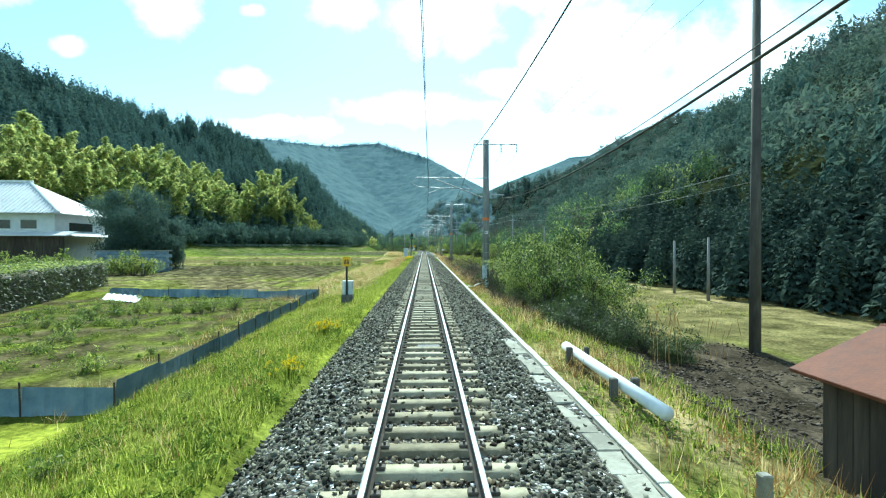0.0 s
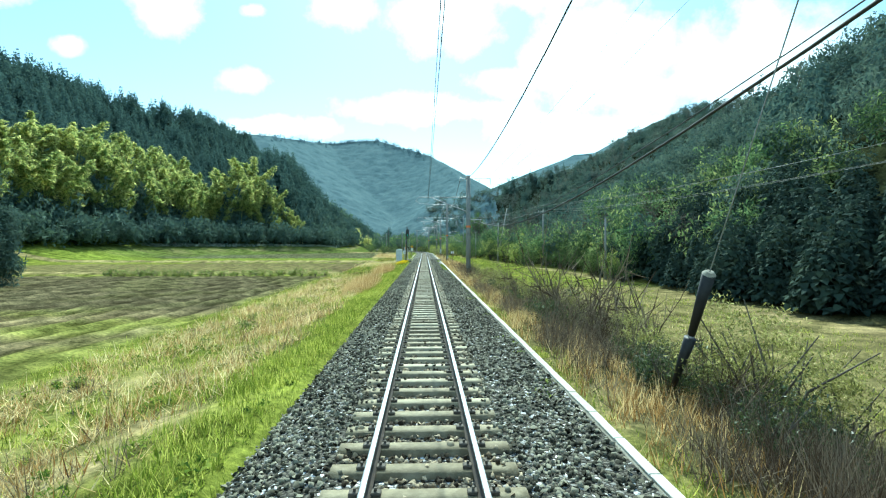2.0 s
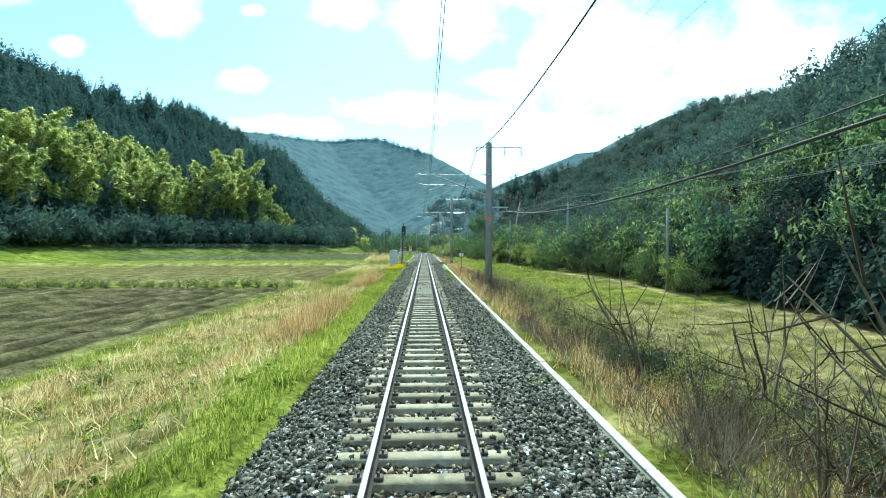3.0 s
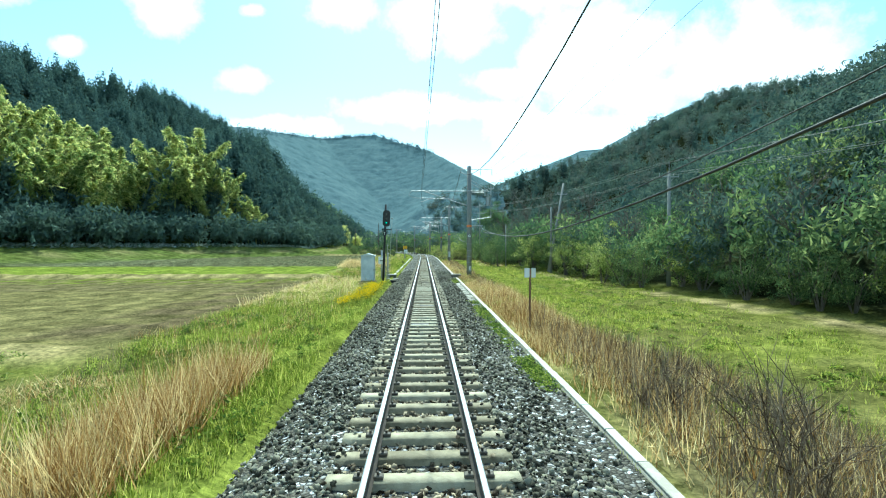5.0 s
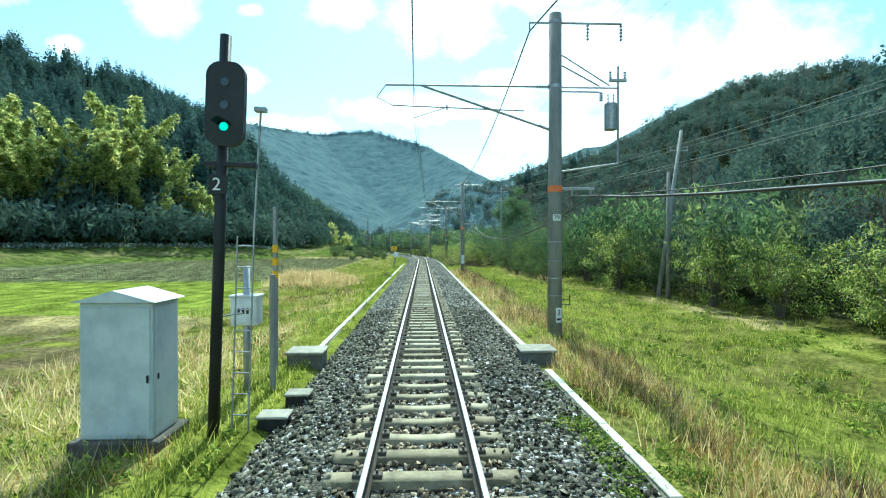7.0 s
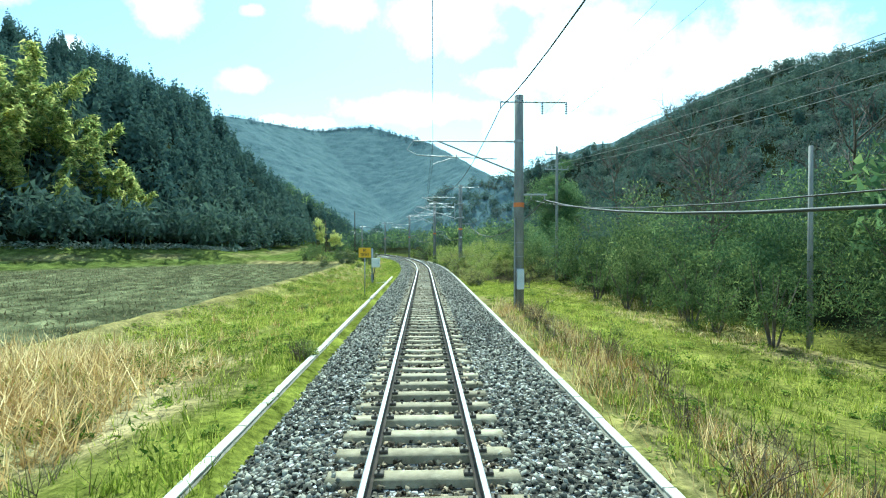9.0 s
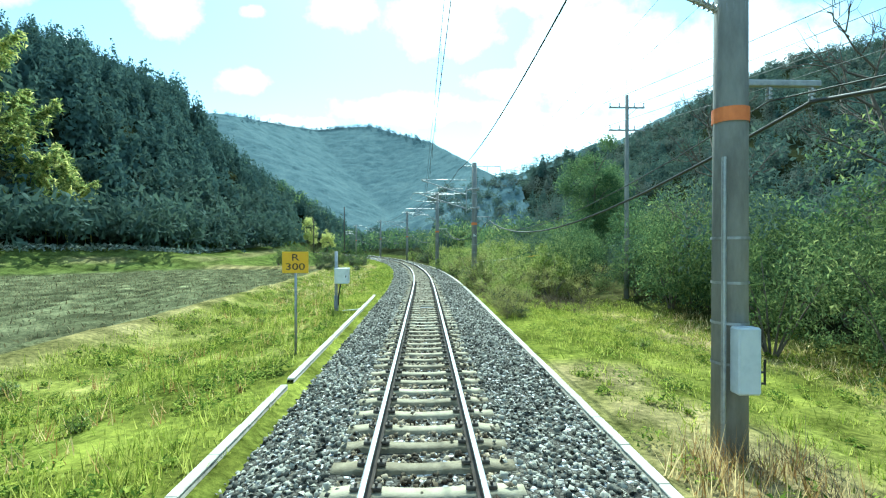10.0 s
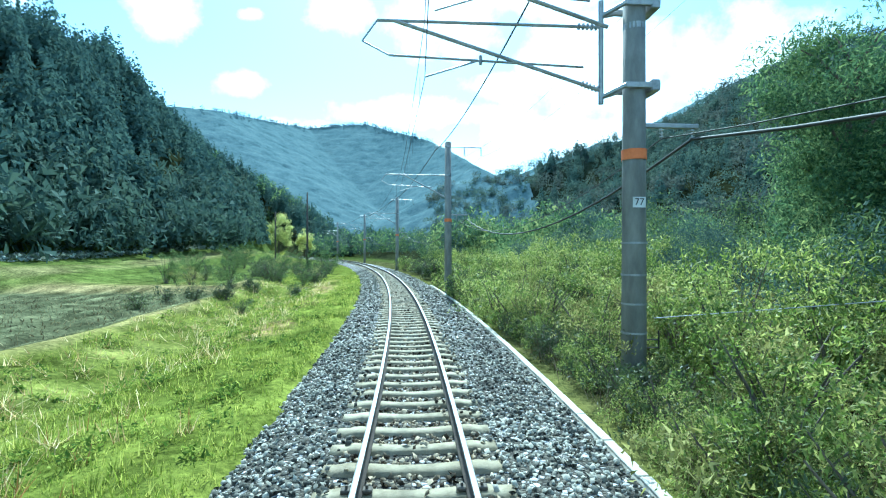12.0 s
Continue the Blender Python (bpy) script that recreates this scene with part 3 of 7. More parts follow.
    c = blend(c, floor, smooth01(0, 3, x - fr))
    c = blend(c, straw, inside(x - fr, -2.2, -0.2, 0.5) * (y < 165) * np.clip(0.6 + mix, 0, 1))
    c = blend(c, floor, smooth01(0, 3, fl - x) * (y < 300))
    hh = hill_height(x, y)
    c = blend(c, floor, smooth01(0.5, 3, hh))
    # far slopes: the same blue haze painted over the floor
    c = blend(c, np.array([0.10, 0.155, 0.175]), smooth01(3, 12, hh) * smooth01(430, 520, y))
    # dry crests and wet furrows
    worked = (inside(y, 34, 82, 1.5) * inside(u, -48, -10.2, 0.5) + inside(y, 137, 199, 1.2) * inside(u, -60, -10.3, 0.4) * smooth01(14, 17, up)) * L
    c = c * (1 + 0.24 * worked * np.sin(u * 6.28 / 1.4 + 0.3 * np.sin(y * 0.13) + 0.3 * wavy(x, y, 6.0, 29)) + 0.25 * worked * n3)[..., None]
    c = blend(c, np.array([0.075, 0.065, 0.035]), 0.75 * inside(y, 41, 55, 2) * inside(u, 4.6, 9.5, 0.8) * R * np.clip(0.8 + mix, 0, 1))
    # shade under the first thicket, painted into the ground colour
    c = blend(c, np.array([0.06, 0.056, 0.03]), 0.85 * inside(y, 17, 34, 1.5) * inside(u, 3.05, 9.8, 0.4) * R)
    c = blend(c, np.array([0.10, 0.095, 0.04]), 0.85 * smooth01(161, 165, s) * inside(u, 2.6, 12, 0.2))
    k = (1 + 0.26 * n2 + 0.26 * n3)[..., None]
    return np.clip(c * k, 0.01, 0.9)


def spaced(parts):
    out = []
    for a, b, st in parts:
        out.append(np.arange(a, b, st))
    return np.unique(np.round(np.concatenate(out), 3))


def build_ground():
    xs = spaced([(-1600, -400, 60), (-400, -160, 12), (-160, -40, 4), (-50, 14, 0.35), (14, 40, 1.0), (40, 160, 4), (160, 400, 12), (400, 1660, 60)])
    ys = spaced([(-300, -20, 20), (-20, 0, 1.5), (0, 200, 0.9), (200, 320, 3), (320, 1000, 14), (1000, 2600, 80)])
    X, Y = np.meshgrid(xs, ys)
    Z = ground_height(X, Y)
    # furrows in the ploughed fields
    u, s = lateral(X, Y)
    ploughed = ((u < -10.2) & (u > -48) & (Y > 34) & (Y < 82)) | ((u < -10.3) & (Y > 138) & (Y < 198) & (X > np.interp(Y, FOOT_LEFT_Y, FOOT_LEFT_X) + 15))
    Z = Z + np.where(ploughed, 0.08 * np.sin(u * 6.28 / 1.4 + 0.3 * np.sin(Y * 0.13) + 0.3 * wavy(X, Y, 6.0, 29)) * (1 + 0.6 * wavy(X, Y, 1.6, 30)), 0)
    clods = (u > 4.8) & (u < 13) & (Y > 2) & (Y < 21)
    rng = np.random.RandomState(5)
    Z = Z + np.where(clods, rng.uniform(-0.06, 0.06, Z.shape), 0)
    nx, ny = len(xs), len(ys)
    idx = np.arange(nx * ny).reshape(ny, nx)
    f = np.stack([idx[:-1, :-1], idx[:-1, 1:], idx[1:, 1:], idx[1:, :-1]], -1).reshape(-1, 4)
    me = quick_mesh("ground", np.stack([X, Y, Z], -1).reshape(-1, 3), f, M["ground"], smooth=True)
    ca = me.color_attributes.new("cover", "FLOAT_COLOR", "POINT")
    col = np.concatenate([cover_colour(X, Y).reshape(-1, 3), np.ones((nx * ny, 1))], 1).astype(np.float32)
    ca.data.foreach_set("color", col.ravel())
    return tagged(new("ground", me), "grassy valley floor with small fields and wooded slopes", "ground", kind="structure")


build_ground()

# ---------------------------------------------------------------- track
S0, S1 = -12.0, 420.0


def sweep(profile, s0, s1, step=1.0, closed=True):
    """A profile of (off, z) drawn along the line: arrays of quads."""
    ss = np.arange(s0, s1 + 1e-6, step)
    n = len(profile)
    v = []
    for s in ss:
        x, y, h = along(s)
        c, sn = math.cos(h), math.sin(h)
        v += [(x + c * o, y + sn * o, z) for o, z in profile]
    f = []
    for i in range(len(ss) - 1):
        for k in range(n if closed else n - 1):
            k2 = (k + 1) % n
            f.append((i * n + k, i * n + k2, (i + 1) * n + k2, (i + 1) * n + k))
    return np.array(v), np.array(f)


bed_profile = [(-2.35, -0.55), (-2.15, -0.44), (-1.55, -0.23), (-1.05, -0.20), (-0.5, -0.235), (0.5, -0.235), (1.05, -0.20), (1.55, -0.22), (2.1, -0.29), (2.38, -0.275), (2.405, -0.6)]
v, f = sweep(bed_profile, S0, S1, 1.0, closed=False)
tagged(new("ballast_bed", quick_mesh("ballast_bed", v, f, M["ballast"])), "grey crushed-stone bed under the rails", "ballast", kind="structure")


def bed_z(u):
    return np.interp(u, [p[0] for p in bed_profile], [p[1] for p in bed_profile])


track = thing("railway_track", (0, 0, 0), "single narrow-gauge track with worn shiny rails on pale concrete sleepers", "railway track", kind="structure")
G = 0.566


def rail(side):
    prof_foot = [(-0.062, -0.153), (0.062, -0.153), (0.062, -0.142), (0.012, -0.125), (0.009, -0.045), (0.030, -0.036), (0.032, -0.008), (-0.032, -0.008), (-0.030, -0.036), (-0.009, -0.045), (-0.012, -0.125), (-0.062, -0.142)]
    body = part("rail", quick_mesh("rail", *sweep([(side * G + o, z) for o, z in prof_foot], S0, S1), M["rail_side"]), None, track, "rusty-sided steel rail")
    head = [(-0.032, -0.008), (0.032, -0.008), (0.026, 0.0), (-0.026, 0.0)]
    part("running_surface", quick_mesh("running_surface", *sweep([(side * G + o, z) for o, z in head], S0, S1), M["rail_top"]), None, body, "polished running surface")


rail(-1)
rail(1)


def sleeper_mesh(waisted):
    """Concrete sleeper 2 m long; the waisted kind dips and narrows in its middle."""
    st = [-1.0, -0.86, -0.72, -0.42, -0.2, 0, 0.2, 0.42, 0.72, 0.86, 1.0]
    vs, fs = [], []
    for x in st:
        m = max(0.0, 1 - (abs(x) / 0.6) ** 2) if waisted else 0.0
        top, w = -0.158 - 0.034 * m, 0.115 - 0.02 * m
        if waisted and abs(x) > 0.75:
            top -= 0.02
        vs += [(x, -w - 0.03, -0.33), (x, -w, top), (x, w, top), (x, w + 0.03, -0.33)]
    for i in range(len(st) - 1):
        for k in range(3):
            fs.append((i * 4 + k, i * 4 + k + 1, i * 4 + k + 5, i * 4 + k + 4))
    e = (len(st) - 1) * 4
    fs += [(3, 2, 1, 0), (e, e + 1, e + 2, e + 3)]
    return quick_mesh("sleeper", vs, fs, M["sleeper"])


SLEEPER_FLAT, SLEEPER_WAIST = sleeper_mesh(False), sleeper_mesh(True)


def clip_mesh():
    bm = B()
    for o in (-G, G):
        for sd in (-1, 1):
            box(bm, (o + sd * 0.105 - 0.05, -0.05, -0.16), (o + sd * 0.105 + 0.05, 0.05, -0.118), 0.01)
            rod(bm, (o + sd * 0.10, 0, -0.125), (o + sd * 0.10, 0, -0.085), 0.016, seg=6)
    me = bpy.data.meshes.new("rail_fastening")
    bm.to_mesh(me)
    bm.free()
    me.materials.append(M["clip"])
    return me


CLIPS = clip_mesh()
PITCH = 0.568
rs = random.Random(4)
s_sl = 3.0
sleepers_far = []
WAIST_FROM = 134.5
n_sl = 0
while s_sl < 330:
    x, y, h = along(s_sl)
    at = pose(x, y, rs.uniform(-0.006, 0.004), 0, 0, math.degrees(h) + rs.uniform(-0.5, 0.5))
    waist = s_sl > WAIST_FROM or 103.2 < s_sl < 106
    if n_sl < 298:
        ob = part("sleeper", SLEEPER_WAIST if waist else SLEEPER_FLAT, None, track, at=at)
        part("rail_fastening", CLIPS, None, ob, "" if n_sl else "rusty rail clips and bolts")
    else:
        sleepers_far.append((x, y, h))
    n_sl += 1
    s_sl += PITCH
fv = np.array([p.co[:] for p in SLEEPER_WAIST.vertices])
ff = np.array([p.vertices[:] for p in SLEEPER_WAIST.polygons])
sf = np.array(sleepers_far)
tagged(part("sleepers_beyond", quick_mesh("sleepers_beyond", *scatter(fv, ff, np.c_[sf[:, 0], sf[:, 1], np.zeros(len(sf))], np.ones(len(sf)), sf[:, 2]), M["sleeper"]), None, track), kind="stuff")


def ballast_gap_box(s, off):
    """A dark flat box between two sleepers, standing in for a dark gap in the ballast, with a pale board behind it."""
    k = round((s - 3.0) / PITCH)
    s = 3.0 + (k + 0.5) * PITCH
    x, y, h = along(s)
    t = thing("ballast_gap_box", pose(x, y, 0, 0, 0, math.degrees(h)), "dark flat box standing in for a gap in the ballast", "track equipment", "cases between sleepers")
    part("case", box(B(), (off - 0.27, -0.15, -0.29), (off + 0.27, 0.13, -0.165), 0.012), M["black"], t, "dark box in place of the gap")
    part("board", box(B(), (off - 0.27, 0.135, -0.26), (off + 0.32, 0.165, -0.145), 0.006), M["sleeper"], t, "pale board behind the dark box")


for s_, o_ in ((11.5, 0.1), (31.8, -0.12), (73.0, -0.12), (84.3, -0.12), (89.0, 0.12), (100.8, 0.05), (120.3, 0.0), (128.2, -0.1), (158.0, 0.12)):
    ballast_gap_box(s_, o_)


# loose stones of the bed
def stones(n, s0, s1, seed, size, inner=None):
    rng = np.random.RandomState(seed)
    tv = np.array([(1, 0.1, 0), (-0.1, 1, 0.1), (-1, -0.1, -0.05), (0.1, -1, 0.05), (0.15, 0.1, 0.75), (0, 0, -0.7)]) * 0.5
    tf = np.array([(0, 1, 4), (1, 2, 4), (2, 3, 4), (3, 0, 4), (1, 0, 5), (0, 3, 5)])
    s = rng.uniform(s0, s1, n)
    u = rng.uniform(-2.25, 2.37, n)
    # keep the rails' heads and most of the sleepers' tops clear
    ok = (np.abs(np.abs(u) - G) > 0.085) & ((np.abs(u) < 0.85 + rng.normal(0, 0.1, n)) == inner)
    ph = np.abs((s - 3.0) / PITCH - np.round((s - 3.0) / PITCH)) * PITCH
    on_sleeper = (ph < 0.125) & (np.abs(u) < 1.02)
    lidded = ((s < 13.2) | ((s > 91.6) & (s < 102.1))) & (u > 2.02)
    ok &= ~lidded | (rng.uniform(0, 1, n) < 0.06)
    grown = (s > 72) & (s < 92) & (u > 1.95)
    ok &= ~grown | (rng.uniform(0, 1, n) < 0.15)
    ok &= ~on_sleeper | (rng.uniform(0, 1, n) < np.where(np.abs(u) > 0.8, 0.2, 0.022))
    s, u, on_sleeper = s[ok], u[ok], on_sleeper[ok]
    L = np.array([along(k) for k in np.arange(-30, 500, 1.0)])
    hx, hy, hh = (np.interp(s, np.arange(-30, 500, 1.0), L[:, k]) for k in range(3))
    z = np.where(on_sleeper, -0.15, bed_z(u) + rng.uniform(-0.012, 0.03, len(u)))
    pos = np.c_[hx + np.cos(hh) * u, hy + np.sin(hh) * u, z]
    sc = rng.uniform(0.6, 1.35, (len(u), 3)) * size * rng.uniform(0.7, 1.25, (len(u), 1))
    return scatter(tv, tf, pos, sc, rng.uniform(0, 6.28, len(u)), rng.uniform(-1.1, 1.1, (len(u), 2)))


def stone_heap():
    old, late = [(64000, 2.5, 60, 31, 0.078), (52000, 60, 116, 32, 0.08)], [(60000, 116, 180, 34, 0.08), (9000, 180, 225, 33, 0.12)]
    for inner, runs, mat, label in ((False, old, "stone_old", "old brown-grey ballast stones on the bed's shoulders"),
                                    (False, late, "stone", "clean angular grey ballast stones on the bed's shoulders"),
                                    (True, old + late, "stone_rusty", "rust-stained ballast stones between the sleepers")):
        v, f = joined([stones(*q, inner) for q in runs])
        tagged(new("ballast_stones", quick_mesh("ballast_stones", v, f, M[mat])), label, "ballast", kind="stuff")


# ---------------------------------------------------------------- cable troughs beside the track
def trough(name, off, s0, s1, drop, lids=()):
    t = thing(name, (0, 0, 0), "narrow pale concrete cable trough along the ballast's foot", "cable trough", "cable troughs", kind="structure")
    sd = 1 if off > 0 else -1
    wall = [(off - 0.06, -0.6), (off + 0.06, -0.6), (off + 0.06, drop - 0.035), (off - 0.06, drop - 0.035)]
    part("channel", quick_mesh("channel", *sweep(wall, s0, s1), M["concrete"]), None, t)
    bm = B()
    box(bm, (-0.066, -0.495, -0.035), (0.066, 0.495, 0.0), 0.010)
    me = bpy.data.meshes.new("coping")
    bm.to_mesh(me)
    bm.free()
    me.materials.append(M["trough"])
    bm = B()
    box(bm, (-0.15, -0.29, -0.05), (0.15, 0.29, 0.0), 0.012)
    me2 = bpy.data.meshes.new("lid")
    bm.to_mesh(me2)
    bm.free()
    me2.materials.append(M["concrete"])
    r = random.Random(int(abs(off) * 100) + int(s0))
    s = s0 + 0.5
    while s < s1:
        p = beside(s, off, drop + r.uniform(-0.006, 0.006))
        part("coping", me, None, t, at=pose(*p, r.uniform(-0.4, 0.4), r.uniform(-1.2, 1.2), math.degrees(along(s)[2]) + r.uniform(-0.5, 0.5)))
        s += 1.0
    for a, b in lids:
        s = a
        while s < b:
            if r.uniform(0, 1) < 0.22:
                s += 0.6
                continue
            p = beside(s, off - sd * (0.255 + r.uniform(-0.02, 0.03)), drop - 0.035 + r.uniform(-0.03, 0.008))
            part("lid", me2, None, t, at=pose(*p, r.uniform(-1.5, 1.5), r.uniform(-3, 3), math.degrees(along(s)[2]) + r.uniform(-4, 4)))
            s += 0.6


trough("cable_trough", 2.47, 1.0, 107.5, -0.22, [(2, 13), (92, 102)])
trough("cable_trough", 2.47, 109.0, 200.0, -0.22)
trough("cable_trough", -2.50, 109.0, 148.0, -0.26)
trough("cable_trough", -2.50, 148.4, 164.3, -0.26)


# ---------------------------------------------------------------- overhead line
MASTS = [-9.0, 30.9, 71.2, 111.6, 145.1, 175.2, 195.0, 226.0, 256.0, 284.0]
CABLE_Z = [6.9, 5.2, 4.3, 3.7, 4.1, 4.2, 4.0, 4.0, 4.0, 4.0]
MAST_OFF = [3.84, 3.84, 3.84, 3.84, 3.84, 3.84, 2.85, 2.85, 2.85, 2.85]
BASE_Z = -0.75


def insulator(bm, a, b, r=0.045, n=5):
    a, b = Vector(a), Vector(b)
    rod(bm, a, b, r * 0.4, seg=6)
    for i in range(n):
        p = a.lerp(b, (i + 0.5) / n)
        q = (b - a).normalized() * 0.012
        rod(bm, p - q, p + q, r, seg=8)


def mast(s, top, stagger, board=True, number="", transformer=False, double=False, arm_z=6.4):
    x, y, h = along(s)
    t = thing("catenary_mast", pose(x, y, 0, 0, 0, math.degrees(h)), "round grey concrete catenary mast with steel cantilever arms", "catenary mast", "masts along the line")
    X = MAST_OFF[MASTS.index(s)]
    part("pole", rod(B(), (X, 0, BASE_Z - 0.4), (X, 0, top), 0.215, 0.18, seg=20), M["pole"], t, "grey concrete pole", smooth=True)
    arm = rod(B(), (X - 0.75, 0, top - 0.25), (X + 1.95, 0, top - 0.25), 0.035, seg=6)
    rod(arm, (X - 0.75, 0, top - 0.25), (X - 0.75, 0, top - 0.5), 0.025, seg=6)
    for dx in (0.95, 1.93):
        insulator(arm, (X + dx, 0, top - 0.27), (X + dx, 0, top - 0.75), 0.05)
    part("crossarm", arm, M["steel"], t, "steel crossarm with insulators")
    A = arm_z
    root = X - 0.59 if double else X - 0.12
    can = rod(B(), (root, 0, A), (stagger - 0.8, 0, A), 0.028, seg=8)
    rod(can, (root, 0, A - (1.1 if double else 1.25)), (stagger - 0.5 if double else stagger + 0.2, 0, A), 0.035, seg=8)
    rod(can, (X - 0.9, 0, A - 0.7), (stagger - 0.6, 0, A - 0.58), 0.022, seg=8)
    rod(can, (stagger - 0.8, 0, A), (stagger - 1.05, 0, A - 0.35), 0.016, seg=6)
    rod(can, (stagger - 1.05, 0, A - 0.35), (stagger - 0.6, 0, A - 0.58), 0.016, seg=6)
    rod(can, (stagger + 0.95, 0, A - 0.62), (stagger, 0, A - 0.93), 0.018, seg=6)
    rod(can, (stagger + 0.95, 0, A - 0.55), (stagger + 0.95, 0, A - 0.7), 0.03, seg=6)
    insulator(can, (root - 0.05, 0, A), (root - 0.43, 0, A), 0.06)
    insulator(can, (root - 0.05, 0, A - (1.08 if double else 1.23)), (root - 0.36, 0, A - (0.98 if double else 1.1)), 0.06)
    part("cantilever", can, M["steel"], t, "steel tube cantilever holding the wires")
    band = rod(B(), (X, 0, 3.75), (X, 0, 3.93), 0.212, seg=20, cap=False)
    part("band", band, M["orange"], t, "faded orange warning band")
    for z in (A - 1.25, A, top - 0.25):
        part("clamp", rod(B(), (X, 0, z - 0.05), (X, 0, z + 0.05), 0.19, seg=16), M["steel"], t)
    zc = CABLE_Z[MASTS.index(s)]
    br = box(B(), (X + 0.12, -0.04, zc + 0.12), (X + 1.15, 0.04, zc + 0.2), 0.01)
    for dx in (0.5, 1.05):
        insulator(br, (X + dx, 0, zc + 0.12), (X + dx, 0, zc - 0.06), 0.04, 3)
    part("cable_bracket", br, M["steel"], t)
    if board:
        side, up = (0.0, 0.0) if s < 100 else (0.13, 0.3)
        part("equipment_box", box(B(), (X - 0.26 + side, -0.39, 0.15 + up), (X + 0.02 + side, -0.2, 0.95 + up), 0.02), M["cabinet"], t, "pale grey steel box on the mast")
        pipe = rod(B(), (X - 0.2, -0.2, BASE_Z), (X - 0.2, -0.2, 3.3), 0.03, seg=8)
        part("conduit", pipe, M["steel"], t)
    if number or board:
        for z in (0.75, 1.25, 1.75, 2.3):
            part("strap", rod(B(), (X, 0, z), (X, 0, z + 0.035), 0.216, seg=18, cap=False), M["steel"], t, "thin steel strap")
        step_ = rod(B(), (X + 0.18, -0.05, 0.5), (X + 0.42, -0.05, 0.5), 0.014, seg=6)
        rod(step_, (X + 0.18, -0.05, 0.64), (X + 0.42, -0.05, 0.64), 0.014, seg=6)
        rod(step_, (X + 0.42, -0.05, 0.48), (X + 0.42, -0.05, 0.8), 0.014, seg=6)
        part("step_iron", step_, M["black"], t, "dark bent step iron")
    if number:
        plate = part("number_plate", box(B(), (X - 0.11, -0.205, 2.92), (X + 0.11, -0.19, 3.1)), M["white"], t, "small white number plate")
        letters(number, 0.17, M["black"], plate, (X, -0.209, 3.01))
    if transformer:
        p3 = part("kilometre_plate", box(B(), (X - 0.02, -0.215, 0.0), (X + 0.14, -0.2, 0.42)), M["white"], t, "white plate with a black figure")
        letters("3", 0.22, M["black"], p3, (X + 0.06, -0.219, 0.28))
        part("bar", box(B(), (X, -0.221, 0.06), (X + 0.12, -0.216, 0.12)), M["black"], p3)
        tr = B()
        for x0, z0, x1, z1 in ((0.2, 7.72, 1.6, 6.86), (0.2, 7.42, 1.3, 6.84), (0.2, 6.79, 1.85, 6.79), (0.2, 6.67, 1.3, 6.67), (0.15, 4.35, 1.85, 4.6)):
            rod(tr, (X + x0, 0, z0), (X + x1, 0, z1), 0.026, seg=6)
        rod(tr, (X + 1.85, 0, 4.58), (X + 1.85, 0, 7.42), 0.035, seg=8)
        box(tr, (X + 1.58, -0.05, 6.97), (X + 2.1, 0.05, 7.05), 0.01)
        for dx in (1.62, 2.05):
            insulator(tr, (X + dx, 0, 7.05), (X + dx, 0, 7.28), 0.05, 3)
        insulator(tr, (X + 1.35, 0, 6.67), (X + 1.35, 0, 6.4), 0.06, 4)
        part("bracket_frame", tr, M["steel"], t)
        can2 = rod(B(), (X + 1.6, -0.1, 5.55), (X + 1.6, -0.1, 6.3), 0.185, seg=14)
        for dx in (-0.08, 0.08):
            insulator(can2, (X + 1.6 + dx, -0.1, 6.3), (X + 1.6 + dx, -0.1, 6.6), 0.035, 3)
        part("transformer", can2, M["steel"], t, "grey pole transformer with bushings")
    if double:
        dr = rod(B(), (X - 0.59, 0, 4.72), (X - 0.59, 0, 6.5), 0.045, seg=10)
        for z in (4.9, 6.3):
            for dy in (-0.2, 0.2):
                box(dr, (X - 0.24, dy - 0.035, z + 0.05), (X + 0.36, dy + 0.035, z + 0.15), 0.01)
                rod(dr, (X - 0.22, dy, z + 0.1), (X - 0.59, 0, z - 0.06), 0.045, seg=6)
            box(dr, (X + 0.2, -0.24, z + 0.0), (X + 0.36, 0.24, z + 0.2), 0.02)
        c2 = rod(B(), (X - 0.59, -0.3, 7.0), (-0.1, -0.3, 7.0), 0.026, seg=8)
        rod(c2, (X - 0.59, -0.3, 5.92), (0.0, -0.3, 6.95), 0.035, seg=8)
        rod(c2, (X - 0.9, -0.3, 6.35), (0.9, -0.3, 6.45), 0.02, seg=8)
        rod(c2, (1.2, -0.3, 6.38), (0.35, -0.3, 6.1), 0.018, seg=6)
        part("cantilever", c2, M["steel"], t, "second steel cantilever")
        part("tension_frame", dr, M["steel"], t, "steel frame round the mast")
    return t


def letters(text, size, mat, parent, at, lift=0.002, wide=1.0, bold=0.0):
    """Raised lettering facing the coming train."""
    cu = bpy.data.curves.new("lettering", "FONT")
    cu.offset = bold
    cu.body, cu.size, cu.extrude, cu.align_x, cu.align_y = text, size, lift, "CENTER", "CENTER"
    tmp = bpy.data.objects.new("lettering", cu)
    scene.collection.objects.link(tmp)
    bpy.context.view_layer.update()
    me = bpy.data.meshes.new_from_object(tmp.evaluated_get(bpy.context.evaluated_depsgraph_get()))
    bpy.data.objects.remove(tmp)
    me.materials.clear()
    me.materials.append(mat)
    ob = new("lettering", me)
    ob.parent = parent
    ob.matrix_basis = pose(*at, 90, 0, 0) @ Matrix.Diagonal((wide, 1, 1, 1))
    return ob


ARM_Z = [6.4, 6.4, 6.4, 6.8, 6.4, 6.05, 6.4, 6.4, 6.4, 6.4]
STAG = [-0.25, 0.27, 0.28, -0.25, 0.36, 0.2, 0.1, 0.1, 0.1, 0.1]
